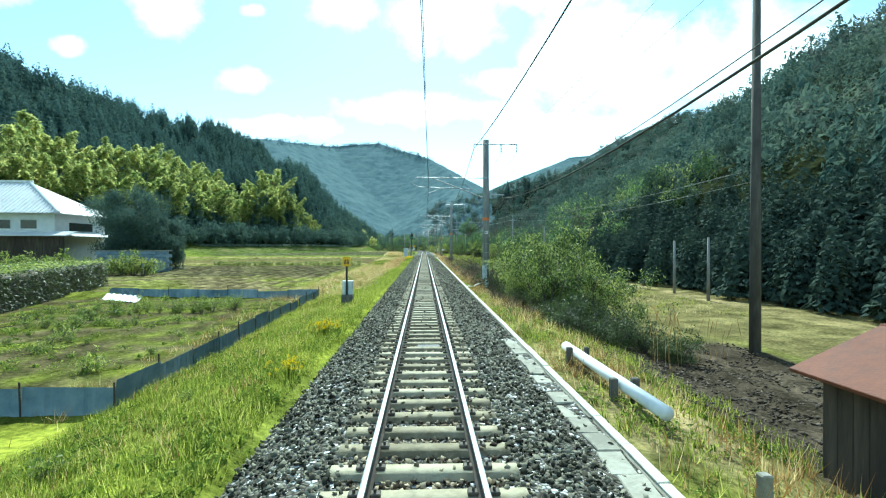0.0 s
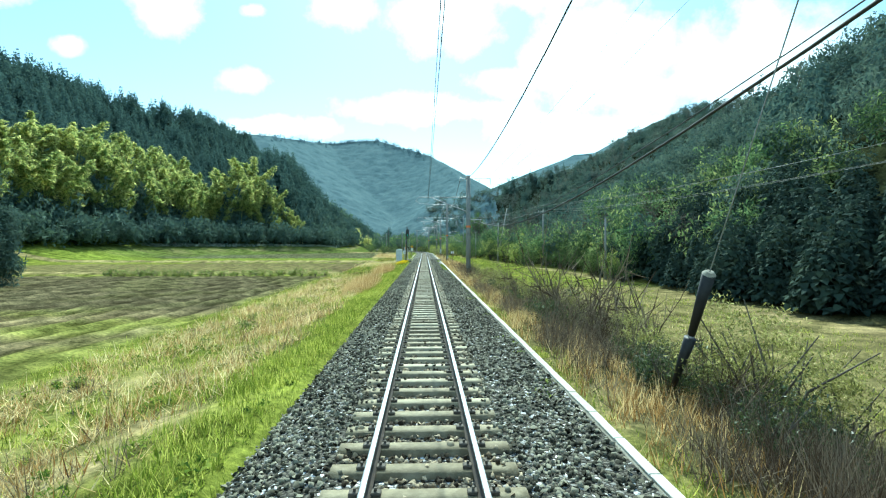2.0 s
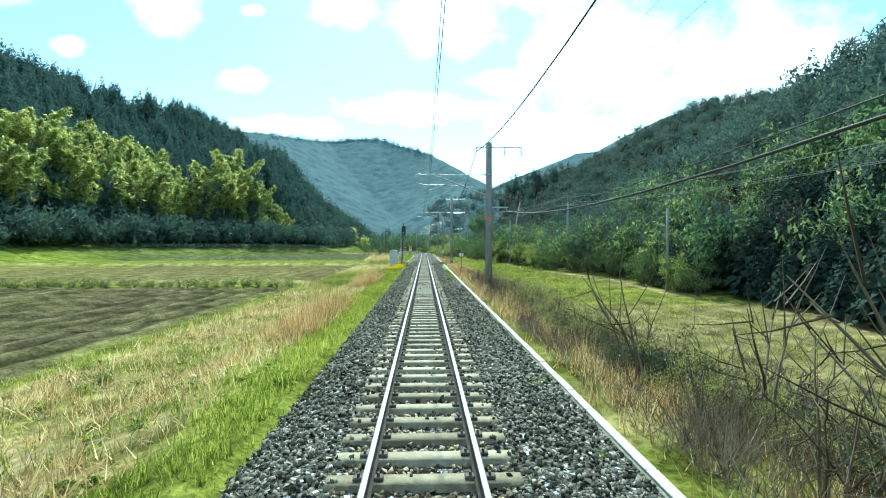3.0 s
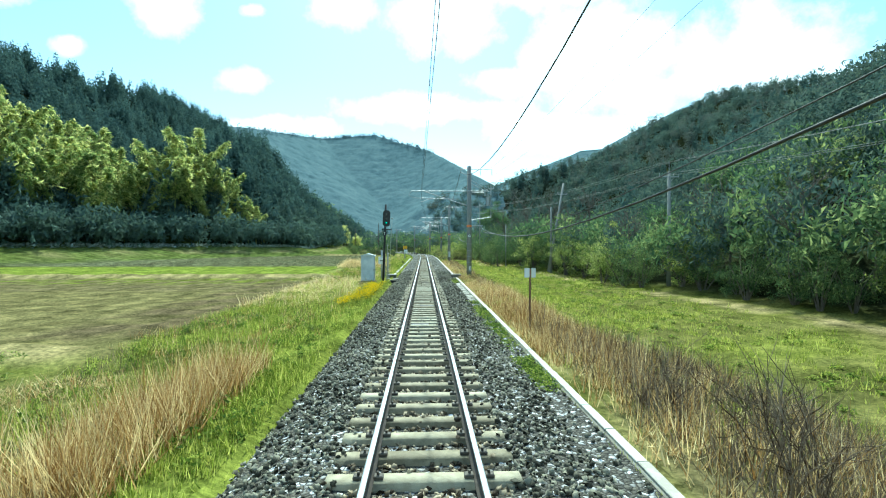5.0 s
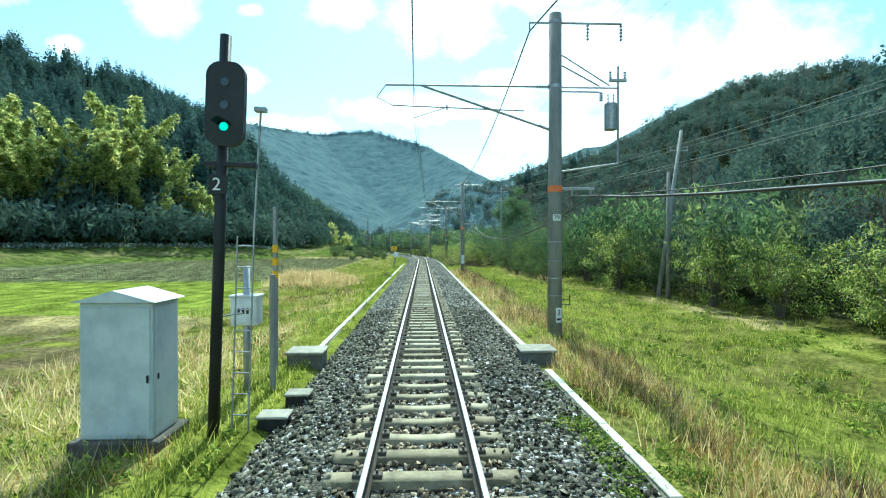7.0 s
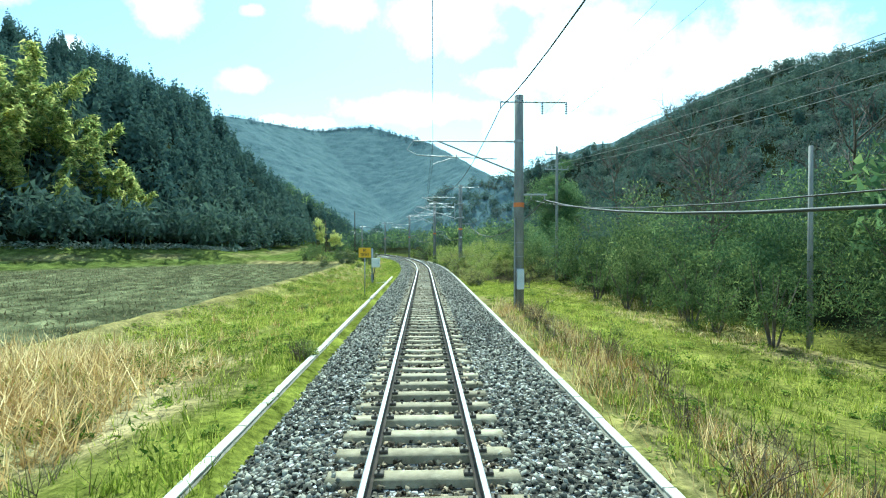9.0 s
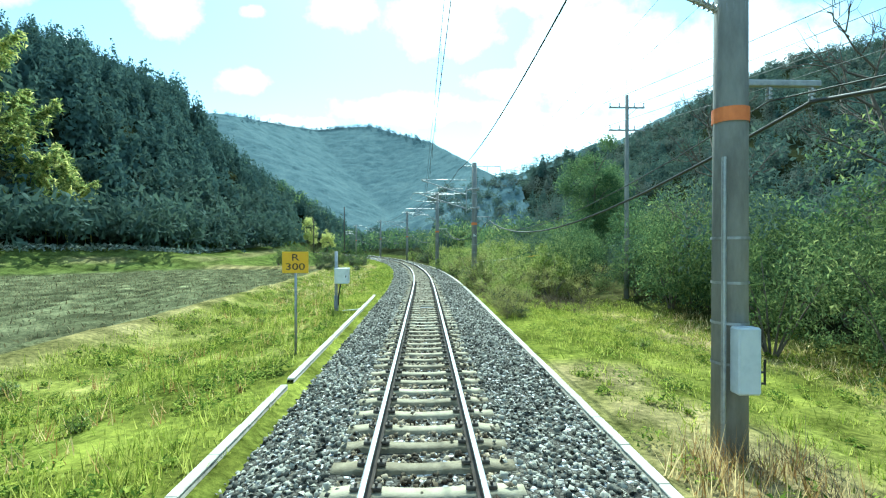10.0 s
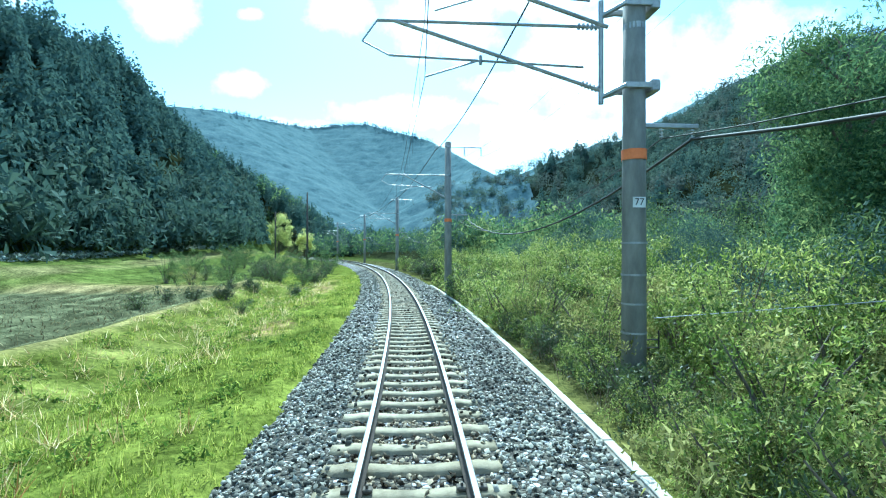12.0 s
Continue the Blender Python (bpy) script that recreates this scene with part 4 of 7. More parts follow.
TOPS = [8.4, 8.75, 8.3, 8.9, 8.25, 8.3, 8.3, 8.3, 8.3, 8.3]
NUMBERS = ["", "81", "", "79", "", "77", "", "", "", ""]
for i, s in enumerate(MASTS):
    mast(s, TOPS[i], STAG[i], board=i in (1, 4), number=NUMBERS[i], transformer=i == 3, double=i == 5, arm_z=ARM_Z[i])


def hang(a, b, sag, n=14):
    a, b = np.array(a, float), np.array(b, float)
    t = np.linspace(0, 1, n)[:, None]
    p = a + (b - a) * t
    p[:, 2] -= 4 * sag * (t[:, 0] * (1 - t[:, 0]))
    return p


def wire_thing(name, paths, r, label, mat="wire", seg=5):
    t = thing(name, (0, 0, 0), label, "wire", "overhead wires")
    for p in paths:
        part("span", quick_mesh("span", *tube(p, r, seg), M[mat]), None, t)
    return t


def line_wires(off_of, z_of, sag_of, r, name, label, mat="wire"):
    paths = []
    for i in range(len(MASTS) - 1):
        paths.append(hang(beside(MASTS[i], off_of(i), z_of(i)), beside(MASTS[i + 1], off_of(i + 1), z_of(i + 1)), sag_of if isinstance(sag_of, float) else sag_of[i]))
    return wire_thing(name, paths, r, label, mat)


line_wires(lambda i: STAG[i], lambda i: ARM_Z[i] - 0.95, 0.03, 0.007, "contact_wire", "thin contact wire over the track")
line_wires(lambda i: STAG[i], lambda i: ARM_Z[i] + 0.02, 0.35, 0.007, "messenger_wire", "thin catenary messenger wire above the contact wire")
dp = []
for i in range(len(MASTS) - 1):
    for k in range(1, 8):
        q = k / 8
        s_ = MASTS[i] + (MASTS[i + 1] - MASTS[i]) * q
        o = STAG[i] + (STAG[i + 1] - STAG[i]) * q
        za = ARM_Z[i] + (ARM_Z[i + 1] - ARM_Z[i]) * q + 0.02
        dp.append(np.array([beside(s_, o, za - 1.4 * q * (1 - q)), beside(s_, o, za - 0.97 - 0.12 * q * (1 - q))]))
wire_thing("dropper_wire", dp, 0.004, "thin vertical droppers between the wires", seg=4)
line_wires(lambda i: MAST_OFF[i] - (1.15 if i == 5 else 0.75), lambda i: TOPS[i] - 0.5, (0.7, 1.4, 1.9, 1.2, 0.7, 0.5, 0.5, 0.5, 0.5), 0.022, "feeder_cable", "thick dark feeder cable on the mast tops")
line_wires(lambda i: MAST_OFF[i] + 1.93, lambda i: TOPS[i] - 0.8, 0.5, 0.004, "power_wire", "thin power wire on the crossarm ends")
line_wires(lambda i: MAST_OFF[i] + 0.95, lambda i: TOPS[i] - 0.8, 0.5, 0.004, "power_wire", "thin power wire on the crossarm ends")
line_wires(lambda i: MAST_OFF[i] + 1.05, lambda i: CABLE_Z[i] - 0.06, 1.25, 0.028, "communication_cable", "thick black cable slung between masts")
line_wires(lambda i: MAST_OFF[i] + (0.95 if i < 2 else 0.5), lambda i: CABLE_Z[i] - 0.06, 1.12, 0.011, "communication_cable", "thinner black cable slung between masts")


# ---------------------------------------------------------------- utility poles
def utility_pole(x, y, top, mat, arms, r=0.16, label="tall concrete utility pole with crossarms"):
    p = place(x, y)
    t = thing("utility_pole", p, label, "utility pole", "utility poles")
    hgt = top - p.z
    part("shaft", rod(B(), (0, 0, -0.3), (0, 0, hgt), r, r * 0.65, seg=14), mat, t, smooth=True)
    for z, w in arms:
        a = box(B(), (-w, -0.05, z - p.z - 0.04), (w, 0.05, z - p.z + 0.04), 0.01)
        for k in (-1, -0.45, 0.45, 1):
            insulator(a, (k * w * 0.95, 0, z - p.z + 0.03), (k * w * 0.95, 0, z - p.z + 0.26), 0.045, 3)
        rod(a, (w * 0.6, 0, z - p.z), (0, 0, z - p.z - 0.5), 0.02, seg=5)
        part("crossarm", a, M["steel"], t)
    if arms:
        part("peak_rod", rod(B(), (0, 0, hgt), (0, 0, hgt + 0.8), 0.02, seg=6), M["steel"], t)
    return t


utility_pole(12.55, 18.4, 11.5, M["darkpole"], [], 0.21, "tall dark weathered pole at the field's edge")
utility_pole(10.75, 165.0, 10.2, M["pole"], [(9.55, 0.95), (8.35, 0.95)], 0.14)
utility_pole(19.3, 108.0, 8.0, M["pole"], [(7.6, 0.8)], 0.17)
utility_pole(11.6, 139.6, 5.2, M["pole"], [], 0.09, "plain concrete pole at the wood's edge")
utility_pole(19.8, 81.5, 5.2, M["pole"], [], 0.14, "plain concrete pole at the meadow's edge")
utility_pole(14.7, 126.5, 6.6, M["pole"], [], 0.15, "plain concrete pole at the wood's edge")
utility_pole(21.5, 42.0, 2.6, M["pole"], [], 0.13, "plain concrete pole at the wood's edge")
utility_pole(21.0, 36.0, 2.8, M["pole"], [], 0.13, "plain concrete pole at the wood's edge")
for q, (z0, z1) in enumerate(((9.75, 9.0), (9.75, 8.6), (8.5, 8.0), (8.5, 7.6))):
    o = (-0.9 if q % 2 else 0.9)
    wire_thing("utility_wire", [hang((10.4 + o, 165, z0), (19.3 + o, 108, z1), 0.8), hang((19.3 + o, 108, z1), (26 + o, 40, z1 - 0.6), 1.0)], 0.014, "utility wire between poles", "pole")
for x_, y_, tp in ((-14.6, 231, 9.4), (-25, 253, 8.5)):
    utility_pole(x_, y_, tp, M["darkpole"], [], 0.15, "dark pole beside the curving line")


def leaning_pole():
    foot, top = place(14.6, 127.6, -0.3), Vector((16.9, 129.2, 9.7))
    t = thing("utility_pole", (0, 0, 0), "leaning grey utility pole with a small crossarm before the wood", "utility pole", "utility poles")
    part("shaft", rod(B(), foot, top, 0.15, 0.1, seg=14), M["pole"], t, smooth=True)
    arm = box(B(), (top.x - 0.75, top.y - 0.05, top.z - 1.35), (top.x + 0.45, top.y + 0.05, top.z - 1.27), 0.01)
    for dx in (-0.7, -0.3, 0.4):
        insulator(arm, (top.x + dx, top.y, top.z - 1.27), (top.x + dx, top.y, top.z - 1.05), 0.045, 3)
    part("crossarm", arm, M["steel"], t)


leaning_pole()


def stay_wire():
    t = thing("stay_wire", (0, 0, 0), "steel stay wire in a long yellow sleeve above the thicket", "stay wire")
    a, b, c, d = Vector((3.9, 175.0, 1.05)), Vector((7.1, 174.1, 1.42)), Vector((11.2, 174.2, 1.93)), Vector((17.5, 174.6, 2.75))
    part("wire", rod(B(), a, b, 0.008, seg=6), M["steel"], t)
    part("wire", rod(B(), c, d, 0.008, seg=6), M["steel"], t)
    part("sleeve", rod(B(), b, c, 0.026, seg=10), M["yellow"], t, "yellow plastic sleeve", smooth=True)


stay_wire()


# ---------------------------------------------------------------- left-hand lineside things
def signal():
    s, X = 104.1, -2.82
    t = thing("railway_signal", pose(X, s, -0.35, 0, 2.0, 0), "black colour-light signal on a dark post, showing green", "railway signal")
    part("post", rod(B(), (0, 0, -0.2), (0, 0, 5.38), 0.075, seg=14), M["black"], t, smooth=True)
    bm = B()
    hw, ht = 0.25, 0.55
    n = 10
    loop = []
    for cx, cz, a0 in ((hw - 0.18, ht - 0.18, 0), (-hw + 0.18, ht - 0.18, 90), (-hw + 0.18, -ht + 0.18, 180), (hw - 0.18, -ht + 0.18, 270)):
        for k in range(6):
            a = radians(a0 + 18 * k)
            loop.append((cx + 0.18 * math.cos(a), cz + 0.18 * math.sin(a)))
    front = [bm.verts.new((a, -0.12, b)) for a, b in loop]
    back = [bm.verts.new((a, -0.02, b)) for a, b in loop]
    bm.faces.new(front)
    bm.faces.new(back[::-1])
    for k in range(len(loop)):
        k2 = (k + 1) % len(loop)
        bm.faces.new((front[k], back[k], back[k2], front[k2]))
    bmesh.ops.recalc_face_normals(bm, faces=bm.faces)
    head = part("head", bm, M["black"], t, "black rounded backboard", at=pose(0.09, -0.08, 4.42))
    green = bpy.data.materials.new("green_lamp")
    green.use_nodes = True
    gb = green.node_tree.nodes["Principled BSDF"]
    gb.inputs["Base Color"].default_value = (0.0, 0.5, 0.35, 1)
    gb.inputs["Emission Color"].default_value = (0.05, 1.0, 0.72, 1)
    gb.inputs["Emission Strength"].default_value = 0.4
    for z, mt in ((0.28, M["glass"]), (-0.02, M["glass"]), (-0.3, green)):
        part("lens", rod(B(), (0, -0.12, z), (0, -0.135, z), 0.055, seg=18), mt, head, "lit green lamp" if mt is green else "dark unlit lens")
        if mt is not green:
            continue
        bm = B()
        for k in range(13):
            a0, a1 = radians(15 + 150 * k / 12), 0
            p = [(0.09 * math.cos(a0), -0.12, z + 0.09 * math.sin(a0)), (0.085 * math.cos(a0), -0.32, z + 0.085 * math.sin(a0))]
            bm.verts.new(p[0])
            bm.verts.new(p[1])
        bm.verts.ensure_lookup_table()
        for k in range(12):
            bm.faces.new((bm.verts[2 * k], bm.verts[2 * k + 1], bm.verts[2 * k + 3], bm.verts[2 * k + 2]))
        bmesh.ops.solidify(bm, geom=bm.faces[:], thickness=0.006)
        part("hood", bm, M["black"], head)
    pl = part("number_plate", box(B(), (-0.12, -0.1, 3.25), (0.12, -0.085, 3.5)), M["black"], t, "black plate with a white figure")
    letters("2", 0.24, M["white"], pl, (-0.02, -0.104, 3.37))
    lad = B()
    for dx in (0.2, 0.42):
        rod(lad, (dx, 0.12, 0), (dx, 0.1, 2.7), 0.012, seg=5)
    for k in range(9):
        rod(lad, (0.2, 0.11, 0.25 + 0.29 * k), (0.42, 0.11, 0.25 + 0.29 * k), 0.01, seg=5)
    rod(lad, (0.0, 0.05, 1.6), (0.3, 0.11, 1.65), 0.015, seg=5)
    rod(lad, (0.42, 0.1, 2.7), (0.46, 0.1, 4.4), 0.016, seg=6)
    box(lad, (0.38, 0.05, 4.4), (0.54, 0.15, 4.47), 0.01)
    part("ladder", lad, M["steel"], t)
    part("bracket", box(B(), (-0.22, -0.06, 3.62), (0.46, 0.06, 3.69), 0.01), M["black"], t)
    part("foundation", box(B(), (-0.12, -0.3, -0.5), (0.3, 0.16, -0.02), 0.03), M["concrete"], t, "pale concrete footing slab")


signal()


def cabinet():
    t = thing("relay_cabinet", (-3.86, 104.05, -0.42), "pale blue-grey steel relay cabinet on a concrete plinth", "cabinet")
    # plinth takes a dark colour for the shade round the cabinet's foot
    part("plinth", box(B(), (-0.56, -0.43, -0.5), (0.56, 0.43, 0.18), 0.02), M["darkpole"], t, "concrete plinth, coloured dark for its shade")
    part("body", box(B(), (-0.45, -0.33, 0.18), (0.45, 0.33, 1.92), 0.015), M["cabinet"], t)
    bm = B()
    vs = [bm.verts.new(p) for p in ((-0.52, -0.4, 1.92), (0.52, -0.4, 1.92), (0.52, 0.4, 1.92), (-0.52, 0.4, 1.92), (0.0, -0.4, 2.07), (0.0, 0.4, 2.07))]
    for q in ((0, 1, 4), (1, 2, 5, 4), (2, 3, 5), (3, 0, 4, 5), (3, 2, 1, 0)):
        bm.faces.new([vs[k] for k in q])
    bmesh.ops.recalc_face_normals(bm, faces=bm.faces)
    part("roof", bm, M["cabinet"], t, "low gabled steel roof")
    door = part("door", box(B(), (-0.42, -0.345, 0.24), (0.42, -0.332, 1.85), 0.004), M["cabinet"], t)
    part("handle", box(B(), (0.385, -0.37, 0.9), (0.41, -0.345, 1.0), 0.006), M["black"], door, "dark handle")
    d2 = part("door", box(B(), (0.452, -0.28, 0.24), (0.464, 0.28, 1.85), 0.004), M["cabinet"], t)
    part("handle", box(B(), (0.464, -0.25, 0.92), (0.48, -0.22, 1.0), 0.006), M["black"], d2, "dark handle")


cabinet()


def box_on_post(x, y, z0, boxlo, boxhi, ground, label):
    t = thing("trackside_box", (x, y, ground), label, "equipment box", "boxes on posts")
    part("post", rod(B(), (0, 0, -0.3), (0, 0, z0 + 0.1), 0.06, seg=12), M["steel"], t, smooth=True)
    b = part("box", box(B(), boxlo, boxhi, 0.02), M["white"], t, "white steel case")
    lo, hi = Vector(boxlo), Vector(boxhi)
    part("lid", box(B(), (lo.x - 0.02, lo.y - 0.02, hi.z - 0.01), (hi.x + 0.02, hi.y + 0.02, hi.z + 0.03), 0.008), M["white"], b)
    part("door", box(B(), (lo.x + 0.04, lo.y - 0.012, lo.z + 0.04), (hi.x - 0.04, lo.y - 0.001, hi.z - 0.04), 0.004), M["white"], b)
    part("latch", box(B(), (hi.x - 0.1, lo.y - 0.03, (lo.z + hi.z) / 2 - 0.04), (hi.x - 0.07, lo.y - 0.012, (lo.z + hi.z) / 2 + 0.04)), M["black"], b)
    return t


bx = box_on_post(-3.1, 106.2, 2.2, (-0.23, -0.16, 1.27), (0.23, 0.16, 1.77), -0.45, "white trackside box on a grey post beside the signal")
part("conduit", rod(B(), (0.45, 0, -0.2), (0.45, 0, 2.15), 0.055, seg=8), M["pole"], bx, "grey side post")
for k_ in range(3):
    part("bar", box(B(), (-0.1 + 0.075 * k_, -0.178, 1.48), (-0.055 + 0.075 * k_, -0.1725, 1.58)), M["black"], bx, "dark unreadable figure")
bx = box_on_post(-3.5, 159.0, 2.45, (-0.02, -0.32, 1.28), (0.52, 0.14, 1.86), -0.55, "white steel box on a tall grey post by the trough")
part("sleeve", rod(B(), (0, 0, -0.3), (0, 0, 0.8), 0.095, 0.085, seg=14), M["pole"], bx, "thick grey foot of the post", smooth=True)
part("conduit", quick_mesh("conduit", *tube(np.array([[0.2, -0.05, 1.3], [0.14, -0.05, 1.0], [0.1, -0.04, 0.75], [0.09, -0.03, 0.4]]), 0.028, 8), M["black"]), None, bx)
part("stay", quick_mesh("stay", *tube(np.array([[0.12, -0.05, 0.12], [0.35, -0.1, 0.2], [0.7, -0.12, 0.22], [0.98, -0.05, 0.26]]), 0.03, 8), M["white"]), None, bx)


def striped_post():
    t = thing("marker_post", (-2.98, 107.5, -0.4), "thin post with yellow and black stripes near the signal", "marker post")
    part("post", rod(B(), (0, 0, -0.2), (0, 0, 3.4), 0.05, seg=10), M["steel"], t)
    for k in range(3):
        part("stripe", rod(B(), (0, 0, 1.95 + k * 0.26), (0, 0, 2.1 + k * 0.26), 0.056, seg=10), M["yellow"], t, "yellow band")


striped_post()


def speed_sign(x, y, ground, text_lines, w, h, zc, label, size):
    t = thing("track_sign", (x, y, ground), label, "railway sign", "track signs")
    part("post", rod(B(), (0, 0, -0.2), (0, 0, zc + h * 0.4), 0.03, seg=10), M["steel"], t, smooth=True)
    plate = part("plate", box(B(), (-w / 2, -0.045, zc - h / 2), (w / 2, -0.03, zc + h / 2), 0.004), M["yellow"], t, "orange-yellow enamel plate")
    for k, s in enumerate(text_lines):
        letters(s, size, M["black"], plate, (0, -0.048, zc + (0.5 * (len(text_lines) - 1) - k) * size * 0.98), 0.002, 1.4, 0.0)
    return t


speed_sign(-3.06, 151.0, -0.5, ("R", "300"), 0.62, 0.51, 2.33, "orange-yellow curve sign lettered R 300 on a thin post", 0.225)


def first_sign():
    t = thing("track_sign", (-3.55, 22.9, -0.55), "yellow railway sign on a black post above a small white box", "railway sign", "track signs")
    part("post", rod(B(), (0, 0, 0), (0, 0, 2.0), 0.045, seg=10), M["black"], t)
    pl = part("plate", box(B(), (-0.178, -0.06, 1.8), (0.178, -0.045, 2.24), 0.03), M["yellow"], t, "yellow plate")
    for x0, z0, x1, z1 in ((-0.115, 1.9, -0.087, 2.07), (0.087, 1.9, 0.115, 2.07), (-0.05, 1.9, -0.024, 2.13), (0.024, 1.9, 0.05, 2.13),
                           (-0.115, 2.045, 0.115, 2.07), (-0.115, 1.972, 0.115, 1.995), (-0.115, 1.9, 0.115, 1.924)):
        part("stroke", box(B(), (x0, -0.064 - 0.0004 * (z1 - z0 < 0.05), z0), (x1, -0.0605, z1)), M["black"], pl, "black painted stroke of the sign's letter")
    part("plinth", box(B(), (-0.24, -0.08, -0.4), (0.27, 0.38, 0.5), 0.02), M["plinth"], t)
    bx = part("box", box(B(), (-0.21, 0.05, 0.5), (0.25, 0.36, 1.09), 0.02), M["cabinet"], t, "white steel box at the foot")
    part("lid", box(B(), (-0.23, 0.03, 1.09), (0.27, 0.38, 1.125), 0.01), M["white"], bx)


first_sign()


def crossing_box(x, y, z):
    t = thing("cable_pit", (x, y, z), "rectangular concrete cable pit raised beside the ballast", "cable pit", "cable pits")
    part("body", box(B(), (-0.36, -0.33, -0.4), (0.36, 0.33, 0.3), 0.02), M["plinth"], t)
    part("cover", box(B(), (-0.4, -0.37, 0.3), (0.4, 0.37, 0.36), 0.015), M["concrete"], t, "pale concrete cover slab")


crossing_box(-2.5, 108.2, -0.4)
crossing_box(2.5, 108.2, -0.4)


def junction_box(x, y, z, s):
    t = thing("junction_box", (x, y, z), "low dark steel junction box on the ballast shoulder", "junction box", "junction boxes")
    part("body", box(B(), (-0.2 * s, -0.16, -0.2), (0.2 * s, 0.16, 0.1), 0.02), M["black"], t)
    part("lid", box(B(), (-0.23 * s, -0.19, 0.1), (0.23 * s, 0.19, 0.14), 0.015), M["concrete"], t, "pale dusty lid")
    hose = tube(np.array([[0.15, 0, 0.0], [0.5, 0.1, 0.12], [1.0, 0.12, 0.1], [1.45, 0.1, 0.06]]), 0.018, 6)
    part("hose", quick_mesh("hose", *hose, M["black"]), None, t)


junction_box(-2.15, 104.6, -0.36, 1.0)
junction_box(-2.05, 105.6, -0.34, 0.9)


# ---------------------------------------------------------------- fence of sheets round the garden
def sheet_fence():
    t = thing("sheet_fence", (0, 0, 0), "low blue-grey sheet fence with stakes round a vegetable garden", "fence")
    runs = [((-24, 10.0), (-6.1, 10.0)), ((-6.1, 10.0), (-6.6, 31.2)), ((-6.6, 31.2), (-20, 32.4))]
    r = random.Random(8)
    for (x0, y0), (x1, y1) in runs:
        L = math.hypot(x1 - x0, y1 - y0)
        n = max(1, round(L / 1.8))
        ang = math.degrees(math.atan2(y1 - y0, x1 - x0))
        for k in range(n):
            q = (k + 0.5) / n
            p = place(x0 + (x1 - x0) * q, y0 + (y1 - y0) * q)
            w = L / n / 2
            vs, fs = [], []
            m_ = 24
            for i in range(m_ + 1):
                xx = -w + 2 * w * i / m_
                off = 0.012 * math.sin(i * 1.9)
                vs += [(xx, off, -0.15), (xx, off, 0.52)]
            for i in range(m_):
                fs.append((2 * i, 2 * i + 2, 2 * i + 3, 2 * i + 1))
            bm = B()
            bv = [bm.verts.new(c) for c in vs]
            for q4 in fs:
                bm.faces.new([bv[j] for j in q4])
            bmesh.ops.solidify(bm, geom=bm.faces[:], thickness=0.006)
            part("sheet", bm, M["sheet"], t, at=pose(p.x, p.y, p.z + r.uniform(-0.04, 0.04), r.uniform(-5, 5), r.uniform(-1.5, 1.5), ang))
            e = place(x0 + (x1 - x0) * k / n, y0 + (y1 - y0) * k / n)
            part("stake", rod(B(), (e.x, e.y, e.z - 0.2), (e.x + r.uniform(-0.03, 0.03), e.y, e.z + r.uniform(0.5, 0.75)), 0.02, seg=6), M["wood"], t)


sheet_fence()


# ---------------------------------------------------------------- right-hand things at the start
def guard_rail():
    t = thing("guard_pipe", (0, 0, 0), "white pipe barrier on short dark concrete posts by the trough", "barrier")
    part("pipe", rod(B(), (3.28, 11.4, -0.12), (3.36, 6.75, -0.12), 0.105, seg=20), M["white"], t, "white painted pipe", smooth=True)
    for yv in (10.6, 8.1):
        for dx in (-0.19, 0.17):
            part("post", box(B(), (3.32 + dx - 0.06, yv - 0.06, -1.0), (3.32 + dx + 0.06, yv + 0.06, 0.02), 0.015), M["darkpole"], t)


guard_rail()


def shed():
    t = thing("garden_shed", (6.15, 5.2, -1.15), "small dark wooden shed with a rusty brown roof", "shed")
    for k in range(9):
        part("wall_board", box(B(), (-1.0 + k * 0.222, -1.0, 0), (-1.0 + k * 0.222 + 0.214, -0.96, 1.75), 0.006), M["wood"], t)
        part("wall_board", box(B(), (-1.02, -1.0 + k * 0.222, 0), (-0.98, -1.0 + k * 0.222 + 0.214, 1.75), 0.006), M["wood"], t)
    part("back_wall", box(B(), (-1.0, 0.98, 0), (1.0, 1.02, 1.75)), M["wood"], t)
    part("side_wall", box(B(), (0.98, -1.0, 0), (1.02, 1.0, 1.75)), M["wood"], t)
    for sd in (-1, 1):
        bm = box(B(), (-0.72, -1.25, -0.03), (0.72, 1.25, 0.03), 0.008)
        part("roof_sheet", bm, M["roof_red"], t, "rust-brown sheet roof", at=pose(sd * 0.62, 0, 2.0, 0, sd * 24, 0))
    w = part("window", box(B(), (-0.5, -1.03, 0.8), (0.1, -1.002, 1.3)), M["glass"], t)
    part("frame", box(B(), (-0.54, -1.04, 0.76), (0.14, -1.03, 0.8)), M["white"], w)


shed()


def small_post():
    t = thing("boundary_post", (3.18, 84.3, -0.6), "rusty post with two small white boards in dry grass", "marker post")
    part("post", rod(B(), (0, 0, -0.2), (0, 0, 2.1), 0.03, seg=8), M["rust"], t)
    for dx in (-0.1, 0.1):
        part("board", box(B(), (dx - 0.075, -0.05, 1.85), (dx + 0.075, -0.035, 2.13), 0.003, pose(0, 0, 0, 0, 0, dx * 200)), M["white"], t, "small weathered white board")


small_post()


def concrete_marker(x, y, z, h):
    t = thing("boundary_marker", (x, y, z), "short square concrete marker post in the grass", "marker post", "boundary markers")
    bm = box(B(), (-0.06, -0.06, -0.2), (0.06, 0.06, h), 0.015)
    part("stone", bm, M["concrete"], t)



